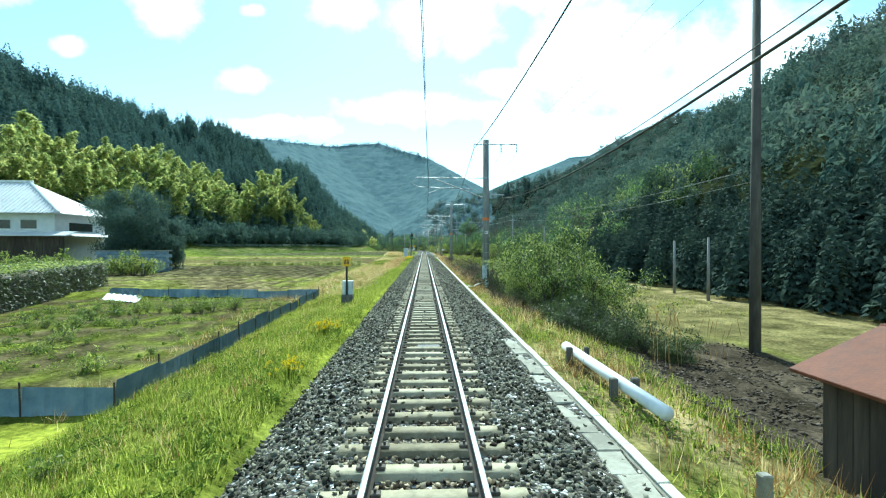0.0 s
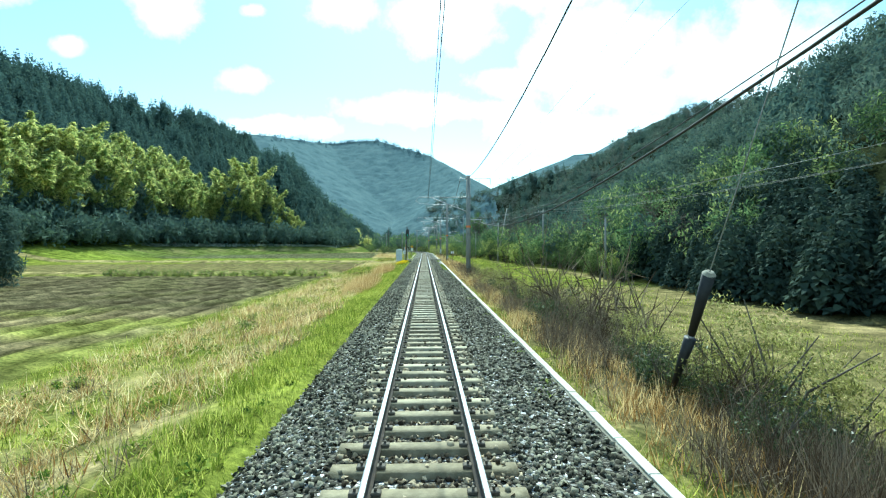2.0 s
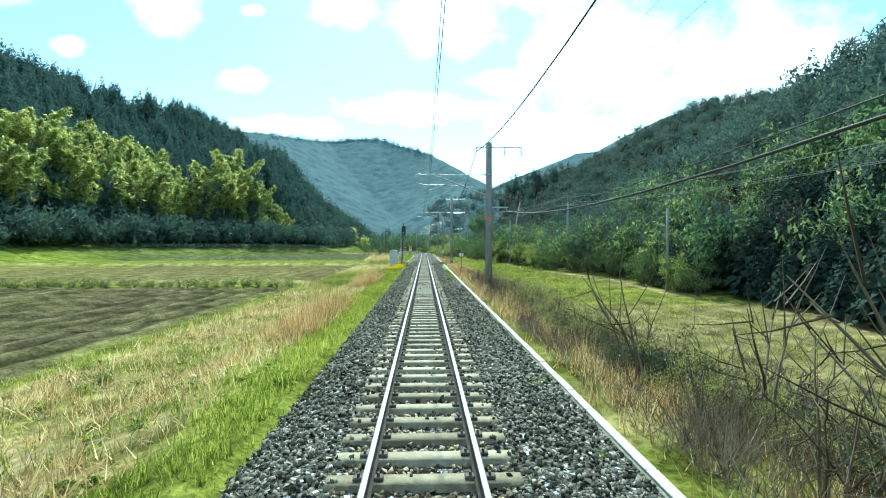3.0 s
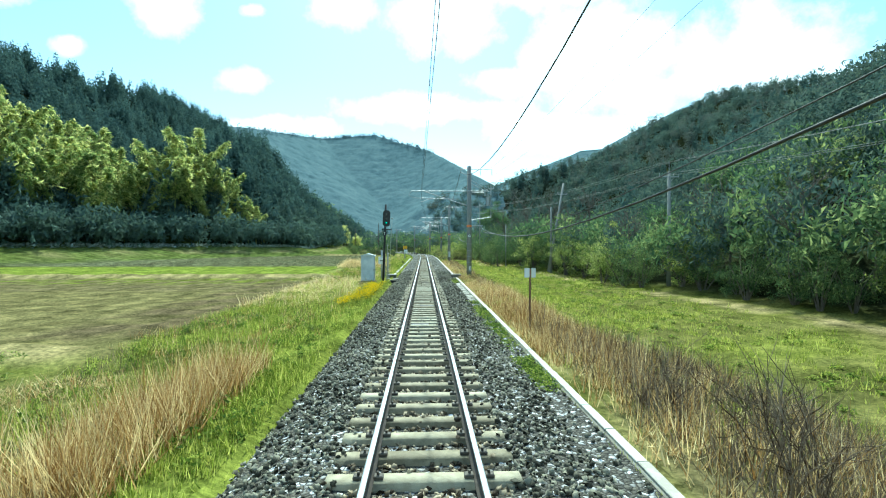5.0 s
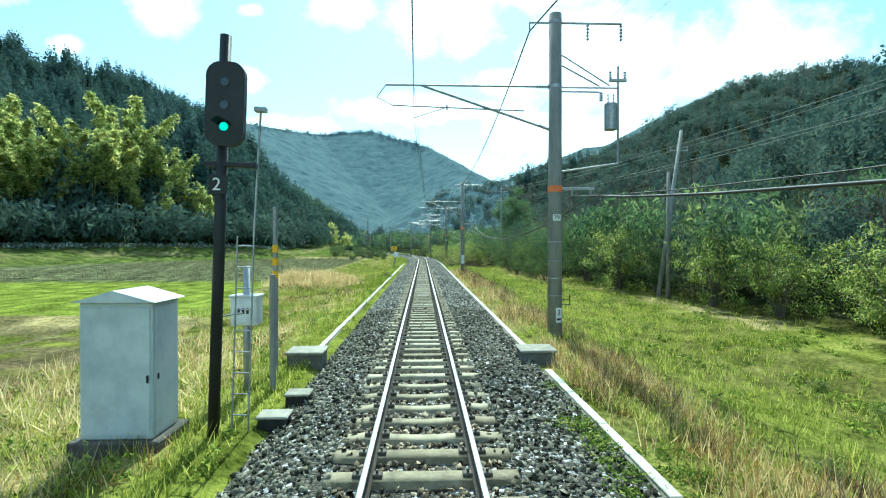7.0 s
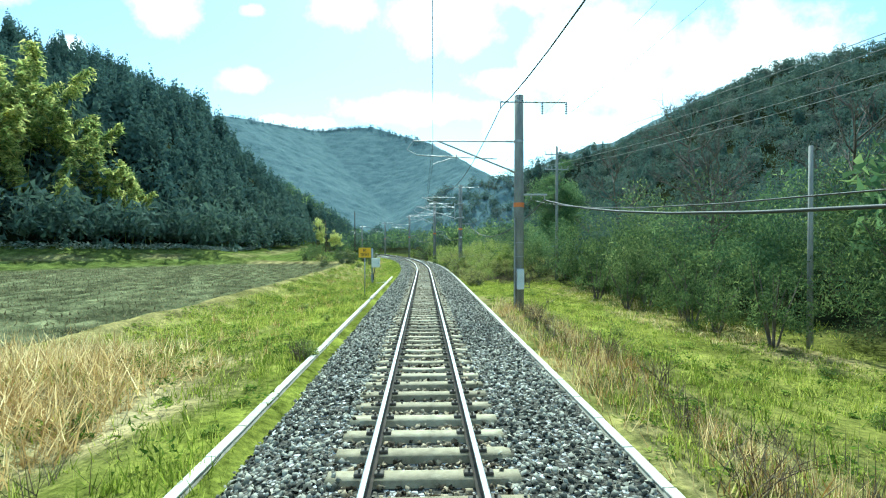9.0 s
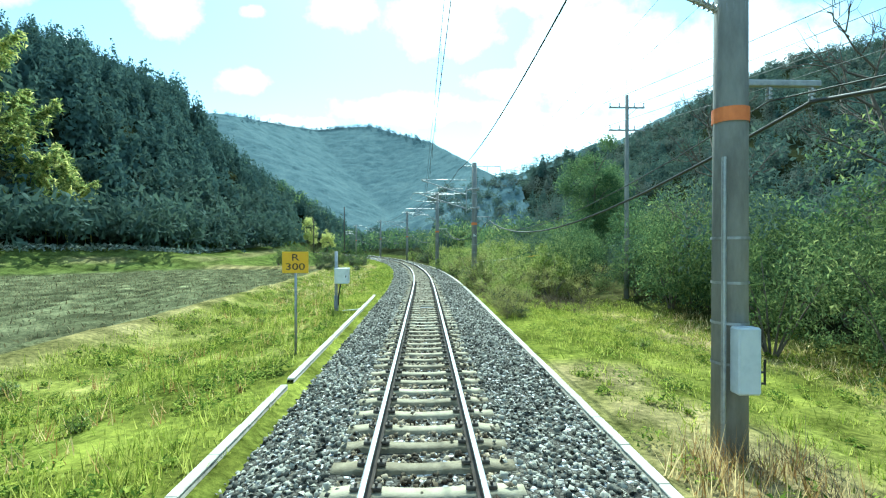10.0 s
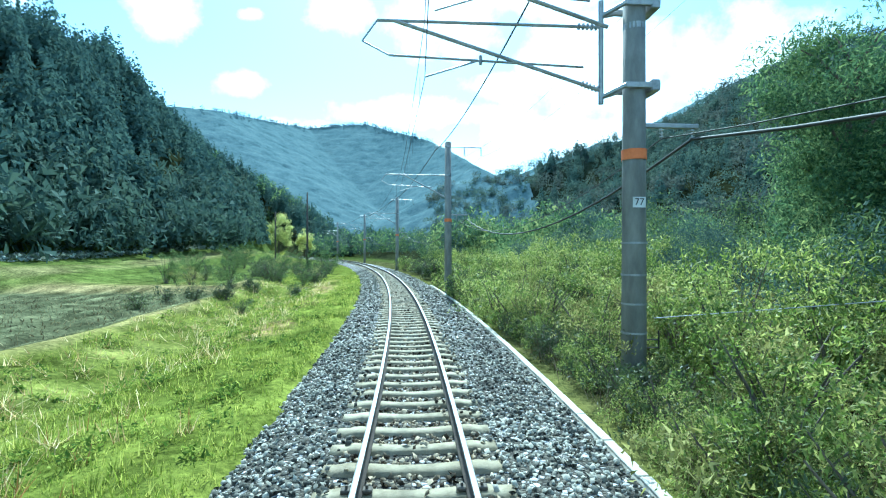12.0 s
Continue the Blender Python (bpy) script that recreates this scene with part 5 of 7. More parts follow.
def distance_post(x, y):
    t = thing("distance_post", place(x, y), "small white distance plate with a black figure on a short post", "marker post")
    g = place(x, y).z
    part("post", box(B(), (-0.03, 0.0, -0.2), (0.03, 0.05, 0.1 - g), 0.008), M["plinth"], t)
    pl = part("plate", box(B(), (-0.105, -0.02, -0.2 - g), (0.105, -0.004, 0.22 - g), 0.012), M["white"], t, "white plate")
    letters("4", 0.24, M["black"], pl, (0, -0.023, 0.09 - g), 0.002, 1.0, 0.004)
    for k in range(3):
        part("bar", box(B(), (-0.075 + 0.055 * k, -0.025, -0.15 - g), (-0.04 + 0.055 * k, -0.0205, -0.06 - g)), M["black"], pl)


distance_post(3.59, 28.6)
concrete_marker(-3.1, 32.0, -0.5, 0.35)
concrete_marker(3.45, 4.9, -0.6, 0.5)
concrete_marker(-2.7, 196.0, -0.4, 0.9)
concrete_marker(3.0, 196.0, -0.4, 0.9)


# ---------------------------------------------------------------- farmhouse
def farmhouse():
    t = thing("farmhouse", pose(-57.0, 70, -0.6, 0, 0, 6), "white-walled farmhouse with a pale hipped tile roof", "house")
    W, D, H = 9.5, 6.0, 7.0
    part("wall", box(B(), (-W, -D, 0), (W, D, H), 0.05), M["plaster"], t, "pale plaster walls")
    bm = B()
    ex, ey, rx, rz = W + 1.1, D + 1.1, W - 6.5, H + 4.4
    c = [bm.verts.new(p) for p in ((-ex, -ey, H - 0.15), (ex, -ey, H - 0.15), (ex, ey, H - 0.15), (-ex, ey, H - 0.15), (-rx, 0, rz), (rx, 0, rz))]
    for q in ((0, 1, 5, 4), (1, 2, 5), (2, 3, 4, 5), (3, 0, 4), (3, 2, 1, 0)):
        bm.faces.new([c[k] for k in q])
    bmesh.ops.recalc_face_normals(bm, faces=bm.faces)
    part("roof", bm, M["roof_white"], t, "pale hipped roof")
    ribs = []
    for k in range(40):
        x0 = -ex + 2 * ex * (k + 0.5) / 40
        top = min(1.0, (ex - abs(x0)) / (ex - rx))
        ribs.append(tube(np.array([[x0, -ey - 0.05, H - 0.12], [x0, -ey + ey * top, H - 0.12 + (rz - H + 0.15) * top]]), 0.09, 5))
    part("tile_ribs", quick_mesh("tile_ribs", *joined(ribs), M["roof_white"]), None, t, "ribs of the roof tiles")
    part("ridge", box(B(), (-rx - 0.4, -0.25, rz - 0.1), (rx + 0.4, 0.25, rz + 0.25), 0.08), M["roof_white"], t)
    for sx in (-1, 1):
        part("hip_cap", rod(B(), (sx * rx, 0, rz + 0.05), (sx * ex, -ey, H - 0.05), 0.17, seg=6), M["roof_white"], t)
    for x0 in (-7, -3.5, 0, 3.5, 6.5):
        w = part("window", box(B(), (x0 - 0.9, -D - 0.06, 4.9), (x0 + 0.9, -D - 0.01, 6.0)), M["glass"], t)
        part("frame", box(B(), (x0 - 1.0, -D - 0.08, 4.8), (x0 + 1.0, -D - 0.03, 4.9)), M["white"], w)
    part("window", box(B(), (W + 0.01, -3, 4.7), (W + 0.06, 2.5, 5.8)), M["glass"], t, "dark window band")
    part("lower_roof", box(B(), (-W - 1, -1.1, -0.06), (W + 2.5, 1.1, 0.06), 0.02), M["roof_white"], t, "pale lean-to roof", at=pose(0, -D - 0.9, 4.25, 14, 0, 0))
    part("lower_roof", box(B(), (-0.9, -D, -0.06), (1.6, D, 0.06), 0.02), M["roof_white"], t, "pale lean-to roof", at=pose(W + 0.8, 0, 4.3, 0, 14, 0))
    part("veranda_wall", box(B(), (-W - 0.6, -D - 1.4, 0), (W + 1.8, -D - 1.3, 4.0)), M["wood"], t, "dark timber veranda wall")


farmhouse()


def yard_wall():
    t = thing("block_wall", (-35.5, 62.5, -1.2), "grey concrete block wall at the farmyard's edge", "wall")
    bm = B()
    box(bm, (-0.39, -0.1, 0), (0.39, 0.1, 0.36), 0.012)
    me = bpy.data.meshes.new("block")
    bm.to_mesh(me)
    bm.free()
    me.materials.append(M["sheet"])
    for row in range(7):
        for k in range(11):
            part("block", me, None, t, at=pose(-4.4 + k * 0.8 + (0.4 if row % 2 else 0), 0, row * 0.38))
    part("coping", box(B(), (-4.9, -0.13, 2.66), (4.5, 0.13, 2.78), 0.02), M["concrete"], t)


yard_wall()


def loose_sheet():
    t = thing("loose_sheet", place(-17.5, 29.5, 0.25) , "loose pale corrugated sheet leaning in the garden", "sheet")
    vs, fs = [], []
    for i in range(25):
        x0 = -0.9 + i * 0.075
        vs += [(x0, -0.6, 0.03 * math.sin(i * 1.7)), (x0, 0.6, 0.03 * math.sin(i * 1.7))]
    for i in range(24):
        fs.append((2 * i, 2 * i + 2, 2 * i + 3, 2 * i + 1))
    part("panel", quick_mesh("panel", vs, fs, M["white"]), None, t, at=pose(0, 0, 0, 12, 8, 20))


loose_sheet()


# ---------------------------------------------------------------- guy wire and conduit at the first mast
def guy_wire():
    t = thing("guy_wire", (0, 0, 0), "steel guy wire in two black protective sleeves beside the line", "guy wire")
    foot, joint, head, top = Vector((4.5, 36.6, -0.31)), Vector((4.51, 36.05, 0.67)), Vector((4.5, 35.5, 1.76)), Vector((3.98, 31.0, 8.45))
    axis = (joint - foot).normalized()
    part("wire", rod(B(), foot - axis * 0.3, head, 0.009, seg=6), M["steel"], t)
    part("wire", rod(B(), head, top, 0.009, seg=6), M["steel"], t)
    part("sleeve", rod(B(), foot, joint - axis * 0.04, 0.05, 0.1, seg=16), M["black"], t, "tapered black sleeve", smooth=True)
    up = part("sleeve", rod(B(), joint + axis * 0.04, head, 0.06, 0.105, seg=16), M["black"], t, "tapered black sleeve", smooth=True)
    part("cap", rod(B(), head, head + axis * 0.05, 0.107, 0.06, seg=16), M["concrete"], up, "worn pale cap")


guy_wire()


def mast_conduit():
    t = thing("cable_conduit", (0, 0, 0), "white bent conduit running from the trough to the mast foot", "conduit")
    pts = np.array([[2.52, 29.6, -0.25], [2.7, 29.72, -0.24], [2.95, 29.85, -0.26], [3.1, 29.95, -0.18], [3.3, 30.3, -0.15], [3.62, 30.68, -0.1], [3.64, 30.7, 0.2]])
    part("pipe", quick_mesh("pipe", *tube(pts, 0.035, 8), M["white"], True), None, t)


mast_conduit()


# ---------------------------------------------------------------- plants
def leaf_ball(rng, n, r, leaf, squash=(1, 1, 1), shell=0.55, slim=1.0):
    """A clump of single small leaves: arrays of quads round the origin."""
    d = rng.normal(size=(n, 3))
    d /= np.linalg.norm(d, axis=1)[:, None]
    p = d * (shell + (1 - shell) * rng.uniform(0, 1, (n, 1))) * r * np.array(squash)
    tv = np.array([(-0.55, -0.17, 0), (0.7, 0, 0.05), (-0.35, 0.26, 0)]) * leaf * np.array([1, slim, 1])
    return scatter(tv, [(0, 1, 2)], p, rng.uniform(0.6, 1.4, n), rng.uniform(0, 6.28, n), rng.uniform(-1.3, 1.3, (n, 2)))


def conifer_template(rng, tiers=6, spokes=7, fine=1.0):
    """Cedar outline: drooping sprays over a ragged cone of unit height."""
    n = tiers * spokes
    z = 1 - np.sqrt(rng.uniform(0.0, 1, n)) * 0.92
    a = rng.uniform(0, 6.28, n)
    r = (0.20 * (1 - z) ** 0.8 + 0.012) * rng.uniform(0.55, 1.15, n)
    size = (0.085 + 0.10 * (1 - z)) * fine
    tv = np.array([(-0.35, -0.45, 0.15), (0.55, 0.0, -0.35), (-0.35, 0.45, 0.15)])
    pos = np.c_[np.cos(a) * r, np.sin(a) * r, z]
    lean = np.c_[rng.normal(0, 0.35, n), rng.normal(0.45, 0.35, n)]
    return scatter(tv, [(0, 1, 2)], pos, size * rng.uniform(0.7, 1.3, n), a + rng.normal(0, 0.5, n), lean)


def crown_template(rng, n=46, leafy=0.26):
    """Round broadleaf crown of ragged clumps on a unit height."""
    parts_ = []
    for k in range(7):
        a = rng.uniform(0, 6.28)
        c = np.array([0.22 * math.cos(a), 0.22 * math.sin(a), rng.uniform(0.3, 0.85)])
        v, f = leaf_ball(rng, n // 7, rng.uniform(0.16, 0.26), leafy)
        parts_.append((v + c, f))
    return joined(parts_)


def bamboo_template(rng, lean):
    """A bamboo plume: a bent stem hung with drooping sprays of leaves along its upper part."""
    parts_ = []
    t = np.linspace(0, 1, 6)
    stem = np.c_[lean * t ** 2.4, np.zeros(6), t - 0.12 * t ** 4]
    parts_.append(tube(stem, np.linspace(0.006, 0.002, 6), 3))
    tube_quads = parts_.pop()
    tri = np.concatenate([tube_quads[1][:, [0, 1, 2]], tube_quads[1][:, [0, 2, 3]]])
    parts_.append((tube_quads[0], tri))
    for k in range(40):
        q = rng.uniform(0.46, 1.0)
        c = np.array([lean * q ** 2.4, 0, q - 0.12 * q ** 4])
        a = rng.uniform(0, 6.28)
        L = rng.uniform(0.08, 0.13) * (1.5 - 1.05 * q)
        m = 18
        s = rng.uniform(0.15, 1.1, m)
        pos = c + np.c_[np.cos(a) * L * s, np.sin(a) * L * s, 0.05 * s - 0.09 * s ** 2] + rng.normal(size=(m, 3)) * 0.014
        tv = np.array([(-0.5, -0.16, 0.05), (0.7, 0, -0.2), (-0.4, 0.2, 0.05)]) * 0.042
        parts_.append(scatter(tv, [(0, 1, 2)], pos, rng.uniform(0.7, 1.5, m), a + rng.normal(0, 0.6, m), rng.normal(0, 0.5, (m, 2))))
    return joined(parts_)


def wood_stuff(name, templates, pos, hgt, width, mat, label, seed, smooth=False):
    rng = np.random.RandomState(seed)
    pick = rng.randint(0, len(templates), len(pos))
    pairs = []
    for k, (tv, tf) in enumerate(templates):
        m = pick == k
        if not m.any():
            continue
        sc = np.c_[hgt[m] * width, hgt[m] * width, hgt[m]]
        pairs.append(scatter(tv, tf, pos[m], sc, rng.uniform(0, 6.28, m.sum()), rng.uniform(-0.05, 0.05, (m.sum(), 2))))
    v, f = joined(pairs)
    return tagged(new(name, quick_mesh(name, v, f, M[mat], smooth)), label, "woodland", kind="stuff")


def sown(n, x0, x1, y0, y1, keep, seed):
    rng = np.random.RandomState(seed)
    x, y = rng.uniform(x0, x1, n), rng.uniform(y0, y1, n)
    m = keep(x, y)
    x, y = x[m], y[m]
    m = np.abs(x) < 0.95 * np.maximum(y, 0) + 6
    x, y = x[m], y[m]
    return np.c_[x, y, ground_height(x, y) - 0.3]


footR = lambda y: np.interp(y, FOOT_RIGHT_Y, FOOT_RIGHT_X)
footL = lambda y: np.interp(y, FOOT_LEFT_Y, FOOT_LEFT_X)
rngp = np.random.RandomState(11)
CON = [conifer_template(rngp, 20, 11, 0.52) for _ in range(6)]
CRO_FAR = [crown_template(rngp, 42, 0.17) for _ in range(6)]
CRO_DARK = [crown_template(rngp, 77, 0.14) for _ in range(5)]
CRO = [crown_template(rngp, 126, 0.106) for _ in range(5)]
CRO_NEAR = [crown_template(rngp, 2300, 0.023) for _ in range(4)]
CRO_FINE = [crown_template(rngp, 525, 0.058) for _ in range(5)]
CON_FINE = [conifer_template(rngp, 26, 22, 0.36) for _ in range(4)]
BAM = [bamboo_template(rngp, l) for l in (0.18, 0.3, 0.38, 0.25, 0.12)]


def clear_of_line(x, y, d=5.5):
    return np.abs(lateral(x, y)[0]) > d


def behind_crest(x, y, ridge, sign, slack):
    """True past the crest of a named ridge, where nothing is seen."""
    pts = RIDGES[ridge][0]
    return sign * (x - np.interp(y, [q[1] for q in pts], [q[0] for q in pts])) > slack


# left hill: cedar plantation above, bamboo along the foot
p = sown(6200, -215, -30, 60, 470, lambda x, y: (hill_height(x, y) > np.where(y < 200, 13, 0.3)) & ~behind_crest(x, y, "left", -1, 7) & clear_of_line(x, y, 12), 41)
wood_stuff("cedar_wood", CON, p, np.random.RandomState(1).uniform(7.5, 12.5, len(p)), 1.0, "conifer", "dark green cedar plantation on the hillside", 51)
p = sown(9000, -125, -32, 95, 207, lambda x, y: (hill_height(x, y) < 19) & (x < footL(y) - 4.5), 42)[:730]
wood_stuff("bamboo_grove", BAM, p, np.random.RandomState(2).uniform(8.0, 17.5, len(p)), 1.0, "bamboo", "bright yellow-green bamboo grove at the hill's foot", 52)
# undergrowth put in as the shaded band under the bamboo plumes
p = sown(9000, -130, -22, 60, 420, lambda x, y: (hill_height(x, y) < 8) & (hill_height(x - 5, y) > 0.2) & clear_of_line(x, y, 16), 43)[:1700]
p = np.concatenate([p, sown(4000, -100, -22, 90, 310, lambda x, y: (np.abs(x - footL(y) - 1.5) < 3.5) & clear_of_line(x, y, 16), 48)[:420]])
wood_stuff("wood_edge", CRO_DARK, p, np.random.RandomState(3).uniform(4.0, 8.3, len(p)), 0.95, "evergreen", "leafy undergrowth added for the dark shade below the bamboo", 53)

# crowns added to stand for the dark gaps between plumes
p = sown(5000, -125, -32, 95, 207, lambda x, y: (hill_height(x, y) < 17) & (x < footL(y) - 6.0), 77)[:110]
wood_stuff("wood_edge", CRO_DARK, p, np.random.RandomState(33).uniform(6.5, 12.5, len(p)), 0.7, "evergreen", "trees added to darken the gaps among the bamboo", 73)

# right hill: mixed wood
p = sown(9000, 4, 300, -20, 500, lambda x, y: (x > footR(y) + 18) & (hill_height(x, y) > 1) & ~behind_crest(x, y, "right_near", 1, np.where(y < 220, 14, 200)) & clear_of_line(x, y, 14), 44)
h = np.random.RandomState(4).uniform(5, 10, len(p))
k = np.random.RandomState(6).uniform(0, 1, len(p)) < 0.14
near = (p[:, 1] > 70) & (np.abs(p[:, 0]) < 78) & (p[:, 1] < 250)
bare = wavy(p[:, 0], p[:, 1], 34, 88) + np.random.RandomState(16).normal(0, 0.45, len(p)) > 0.35
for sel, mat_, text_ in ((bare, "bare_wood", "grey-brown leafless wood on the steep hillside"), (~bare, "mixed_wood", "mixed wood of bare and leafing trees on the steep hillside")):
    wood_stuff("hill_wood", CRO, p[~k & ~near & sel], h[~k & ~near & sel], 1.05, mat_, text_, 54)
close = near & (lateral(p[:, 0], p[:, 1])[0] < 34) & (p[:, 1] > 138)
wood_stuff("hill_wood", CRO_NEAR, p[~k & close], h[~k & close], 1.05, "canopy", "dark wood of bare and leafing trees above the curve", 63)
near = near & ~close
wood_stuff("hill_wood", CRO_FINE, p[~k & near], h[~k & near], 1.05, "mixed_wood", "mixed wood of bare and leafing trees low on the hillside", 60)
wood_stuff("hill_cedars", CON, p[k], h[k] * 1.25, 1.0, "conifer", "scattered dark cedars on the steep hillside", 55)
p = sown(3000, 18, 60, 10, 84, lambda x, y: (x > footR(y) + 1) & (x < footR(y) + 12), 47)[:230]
wood_stuff("cedar_edge", CON_FINE, p, np.random.RandomState(15).uniform(4, 7.5, len(p)), 1.3, "cedar_dark", "cedars along the field's far edge, shade in their colour", 59)
p = sown(3600, 0, 60, -10, 320, lambda x, y: (x > footR(y) + 1) & (x < footR(y) + 22) & clear_of_line(x, y, 8.5) & (y > 70), 45)[:560]
h = np.random.RandomState(5).uniform(4, 8.5, len(p))
close = (lateral(p[:, 0], p[:, 1])[0] < 24) & (p[:, 1] > 138) & (p[:, 1] < 205)
h = np.where((p[:, 1] > 160) & (p[:, 1] < 215) & (lateral(p[:, 0], p[:, 1])[0] < 22), h * 0.6, h)
third = np.random.RandomState(9).randint(0, 3, len(p))
for k_, mat_, text_ in ((0, "broadleaf", "leafing trees and shrubs along the wood's edge"), (1, "canopy", "dark leafy trees along the wood's edge"), (2, "mixed_wood", "grey-green half-bare trees along the wood's edge")):
    wood_stuff("wood_edge", CRO_FINE, p[~close & (third == k_)], h[~close & (third == k_)], 0.95, mat_, text_, 156 + k_)
for k_, mat_, text_ in ((0, "broadleaf", "leafing yellow-green trees above the curve"), (1, "shrub_mid", "dark evergreen broadleaf trees above the curve"), (2, "mixed_wood", "grey-green half-bare trees above the curve")):
    wood_stuff("wood_edge", CRO_NEAR, p[close & (third == k_)], h[close & (third == k_)], 0.95, mat_, text_, 62 + k_)
p = sown(1500, 4, 40, 139, 174, lambda x, y: (x > footR(y) + 0.8) & (x < footR(y) + 13) & clear_of_line(x, y, 7.5), 49)[:66]
h = np.random.RandomState(19).uniform(2.8, 5.5, len(p))
for k_, mat_, text_ in ((0, "canopy", "leafing trees at the meadow's end"), (1, "shrub_mid", "dark leafy trees at the meadow's end")):
    wood_stuff("wood_edge", CRO_NEAR, p[k_::2], h[k_::2], 1.0, mat_, text_, 66 + k_)
# far slopes: a closed canopy seen from afar, with single trees standing out of it
def crown_domes(X, Y, pitch, seed):
    """Height of a closed canopy of rounded crowns standing on a loose lattice, 0 to 1."""
    rng = np.random.RandomState(seed)
    table = rng.uniform(0, 1, (64, 64, 4))
    gx, gy = np.floor(X / pitch).astype(int), np.floor(Y / pitch).astype(int)
    out = np.zeros(X.shape)
    for i in (-1, 0, 1):
        for j in (-1, 0, 1):
            q = table[(gx + i) % 64, (gy + j) % 64]
            dx, dy = X - (gx + i + q[..., 0]) * pitch, Y - (gy + j + q[..., 1]) * pitch
            r = pitch * (0.7 + 0.45 * q[..., 2])
            out = np.maximum(out, (0.55 + 0.45 * q[..., 3]) * np.sqrt(np.clip(1 - (dx * dx + dy * dy) / (r * r), 0, 1)))
    return out


def far_canopy():
    step = 2.1
    xs, ys = np.arange(-480, 330, step), np.arange(400, 960, step)
    rng = np.random.RandomState(46)
    X, Y = np.meshgrid(xs, ys)
    X, Y = X + rng.uniform(-0.7, 0.7, X.shape), Y + rng.uniform(-0.7, 0.7, X.shape)
    H = hill_height(X, Y)
    Z = ground_height(X, Y) + 1.5 + 2.4 * crown_domes(X, Y, 6.0, 81) + 1.6 * crown_domes(X + 3.1, Y + 1.7, 13.0, 82) + rng.uniform(-0.35, 0.35, X.shape)
    Z = np.where(H < 4, Z - 5.5, Z)
    idx = np.arange(X.size).reshape(X.shape)
    f = np.stack([idx[:-1, :-1], idx[:-1, 1:], idx[1:, 1:], idx[1:, :-1]], -1).reshape(-1, 4)
    ok = (H > 3) & clear_of_line(X, Y, 14) & ~((X > 60) & (Y < 500)) & (np.abs(X) < 0.75 * Y)
    f = f[ok.ravel()[f].all(1)]
    used = np.unique(f)
    back = np.full(X.size, -1)
    back[used] = np.arange(len(used))
    v = np.stack([X, Y, Z], -1).reshape(-1, 3)[used]
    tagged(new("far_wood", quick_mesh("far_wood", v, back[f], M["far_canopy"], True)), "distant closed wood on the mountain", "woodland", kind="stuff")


far_canopy()
# trees round the fields beyond the curve
p = sown(2600, -130, -2, 318, 430, lambda x, y: clear_of_line(x, y, 9) & (hill_height(x, y) < 30), 50)[:300]
h = np.random.RandomState(20).uniform(5, 11, len(p))
for k_, mat_, text_ in ((0, "canopy", "dark leafy trees beyond the curve"), (1, "mixed_wood", "grey-green trees beyond the curve")):
    wood_stuff("valley_trees", CRO, p[k_::2], h[k_::2], 1.0, mat_, text_, 68 + k_)
# thin bare trees along the mountain's crest
crest = RIDGES["far"][0]
rc = np.random.RandomState(17)
pk = rc.randint(2, len(crest) - 3, 420)
q = rc.uniform(0, 1, 420)[:, None]
ca, cb = np.array(crest)[pk], np.array(crest)[pk + 1]
p = ca + (cb - ca) * q + np.c_[rc.normal(0, 7, 420), rc.normal(0, 7, 420), np.zeros(420)]
p[:, 2] = ground_height(p[:, 0], p[:, 1]) + 1.0
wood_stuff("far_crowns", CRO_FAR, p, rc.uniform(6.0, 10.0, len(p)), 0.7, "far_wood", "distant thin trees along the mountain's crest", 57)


# ---------------------------------------------------------------- shrubs and bare brush
def shrub_meshes(rng, height, width, leaves, leaf, slim=1.0):
    """Stems and a ragged leafy crown."""
    stems, pairs = [], []
    for k in range(9):
        a = rng.uniform(0, 6.28)
        r = rng.uniform(0.1, 0.45) * width
        top = np.array([math.cos(a) * r, math.sin(a) * r, height * rng.uniform(0.6, 0.95)])
        mid = top * np.array([0.45, 0.45, 0.5]) + rng.normal(size=3) * 0.08
        stems.append(tube(np.array([[0.06 * math.cos(a), 0.06 * math.sin(a), -0.15], mid, top]), np.array([0.035, 0.022, 0.008]), 5))
        for j in range(4):
            c = top * rng.uniform(0.2, 1.05) + rng.normal(size=3) * np.array([0.16, 0.16, 0.10]) * width
            c[2] = max(0.25, c[2])
            v, f = leaf_ball(rng, leaves // 36, rng.uniform(0.22, 0.42) * min(width, 2.6) * 0.5, leaf, (1, 1, 0.8), 0.2, slim)
            pairs.append((v + c, f))
    return joined(stems), joined(pairs)


def shrub_kind(seed, height, width, leaves, leaf, mat="shrub", slim=1.0):
    rng = np.random.RandomState(seed)
    st, lv = shrub_meshes(rng, height, width, leaves, leaf, slim)
    return quick_mesh("stem", *st, M["bark"]), quick_mesh("crown", *lv, M[mat])


def plant(name, kind, x, y, yaw, size, label, category="shrub", group=""):
    t = thing(name, Matrix.Translation(place(x, y)) @ pose(0, 0, 0, 0, 0, yaw) @ Matrix.Scale(size, 4), label, category, group)
    part("stem", kind[0], None, t)
    part("crown", kind[1], None, t)
    return t


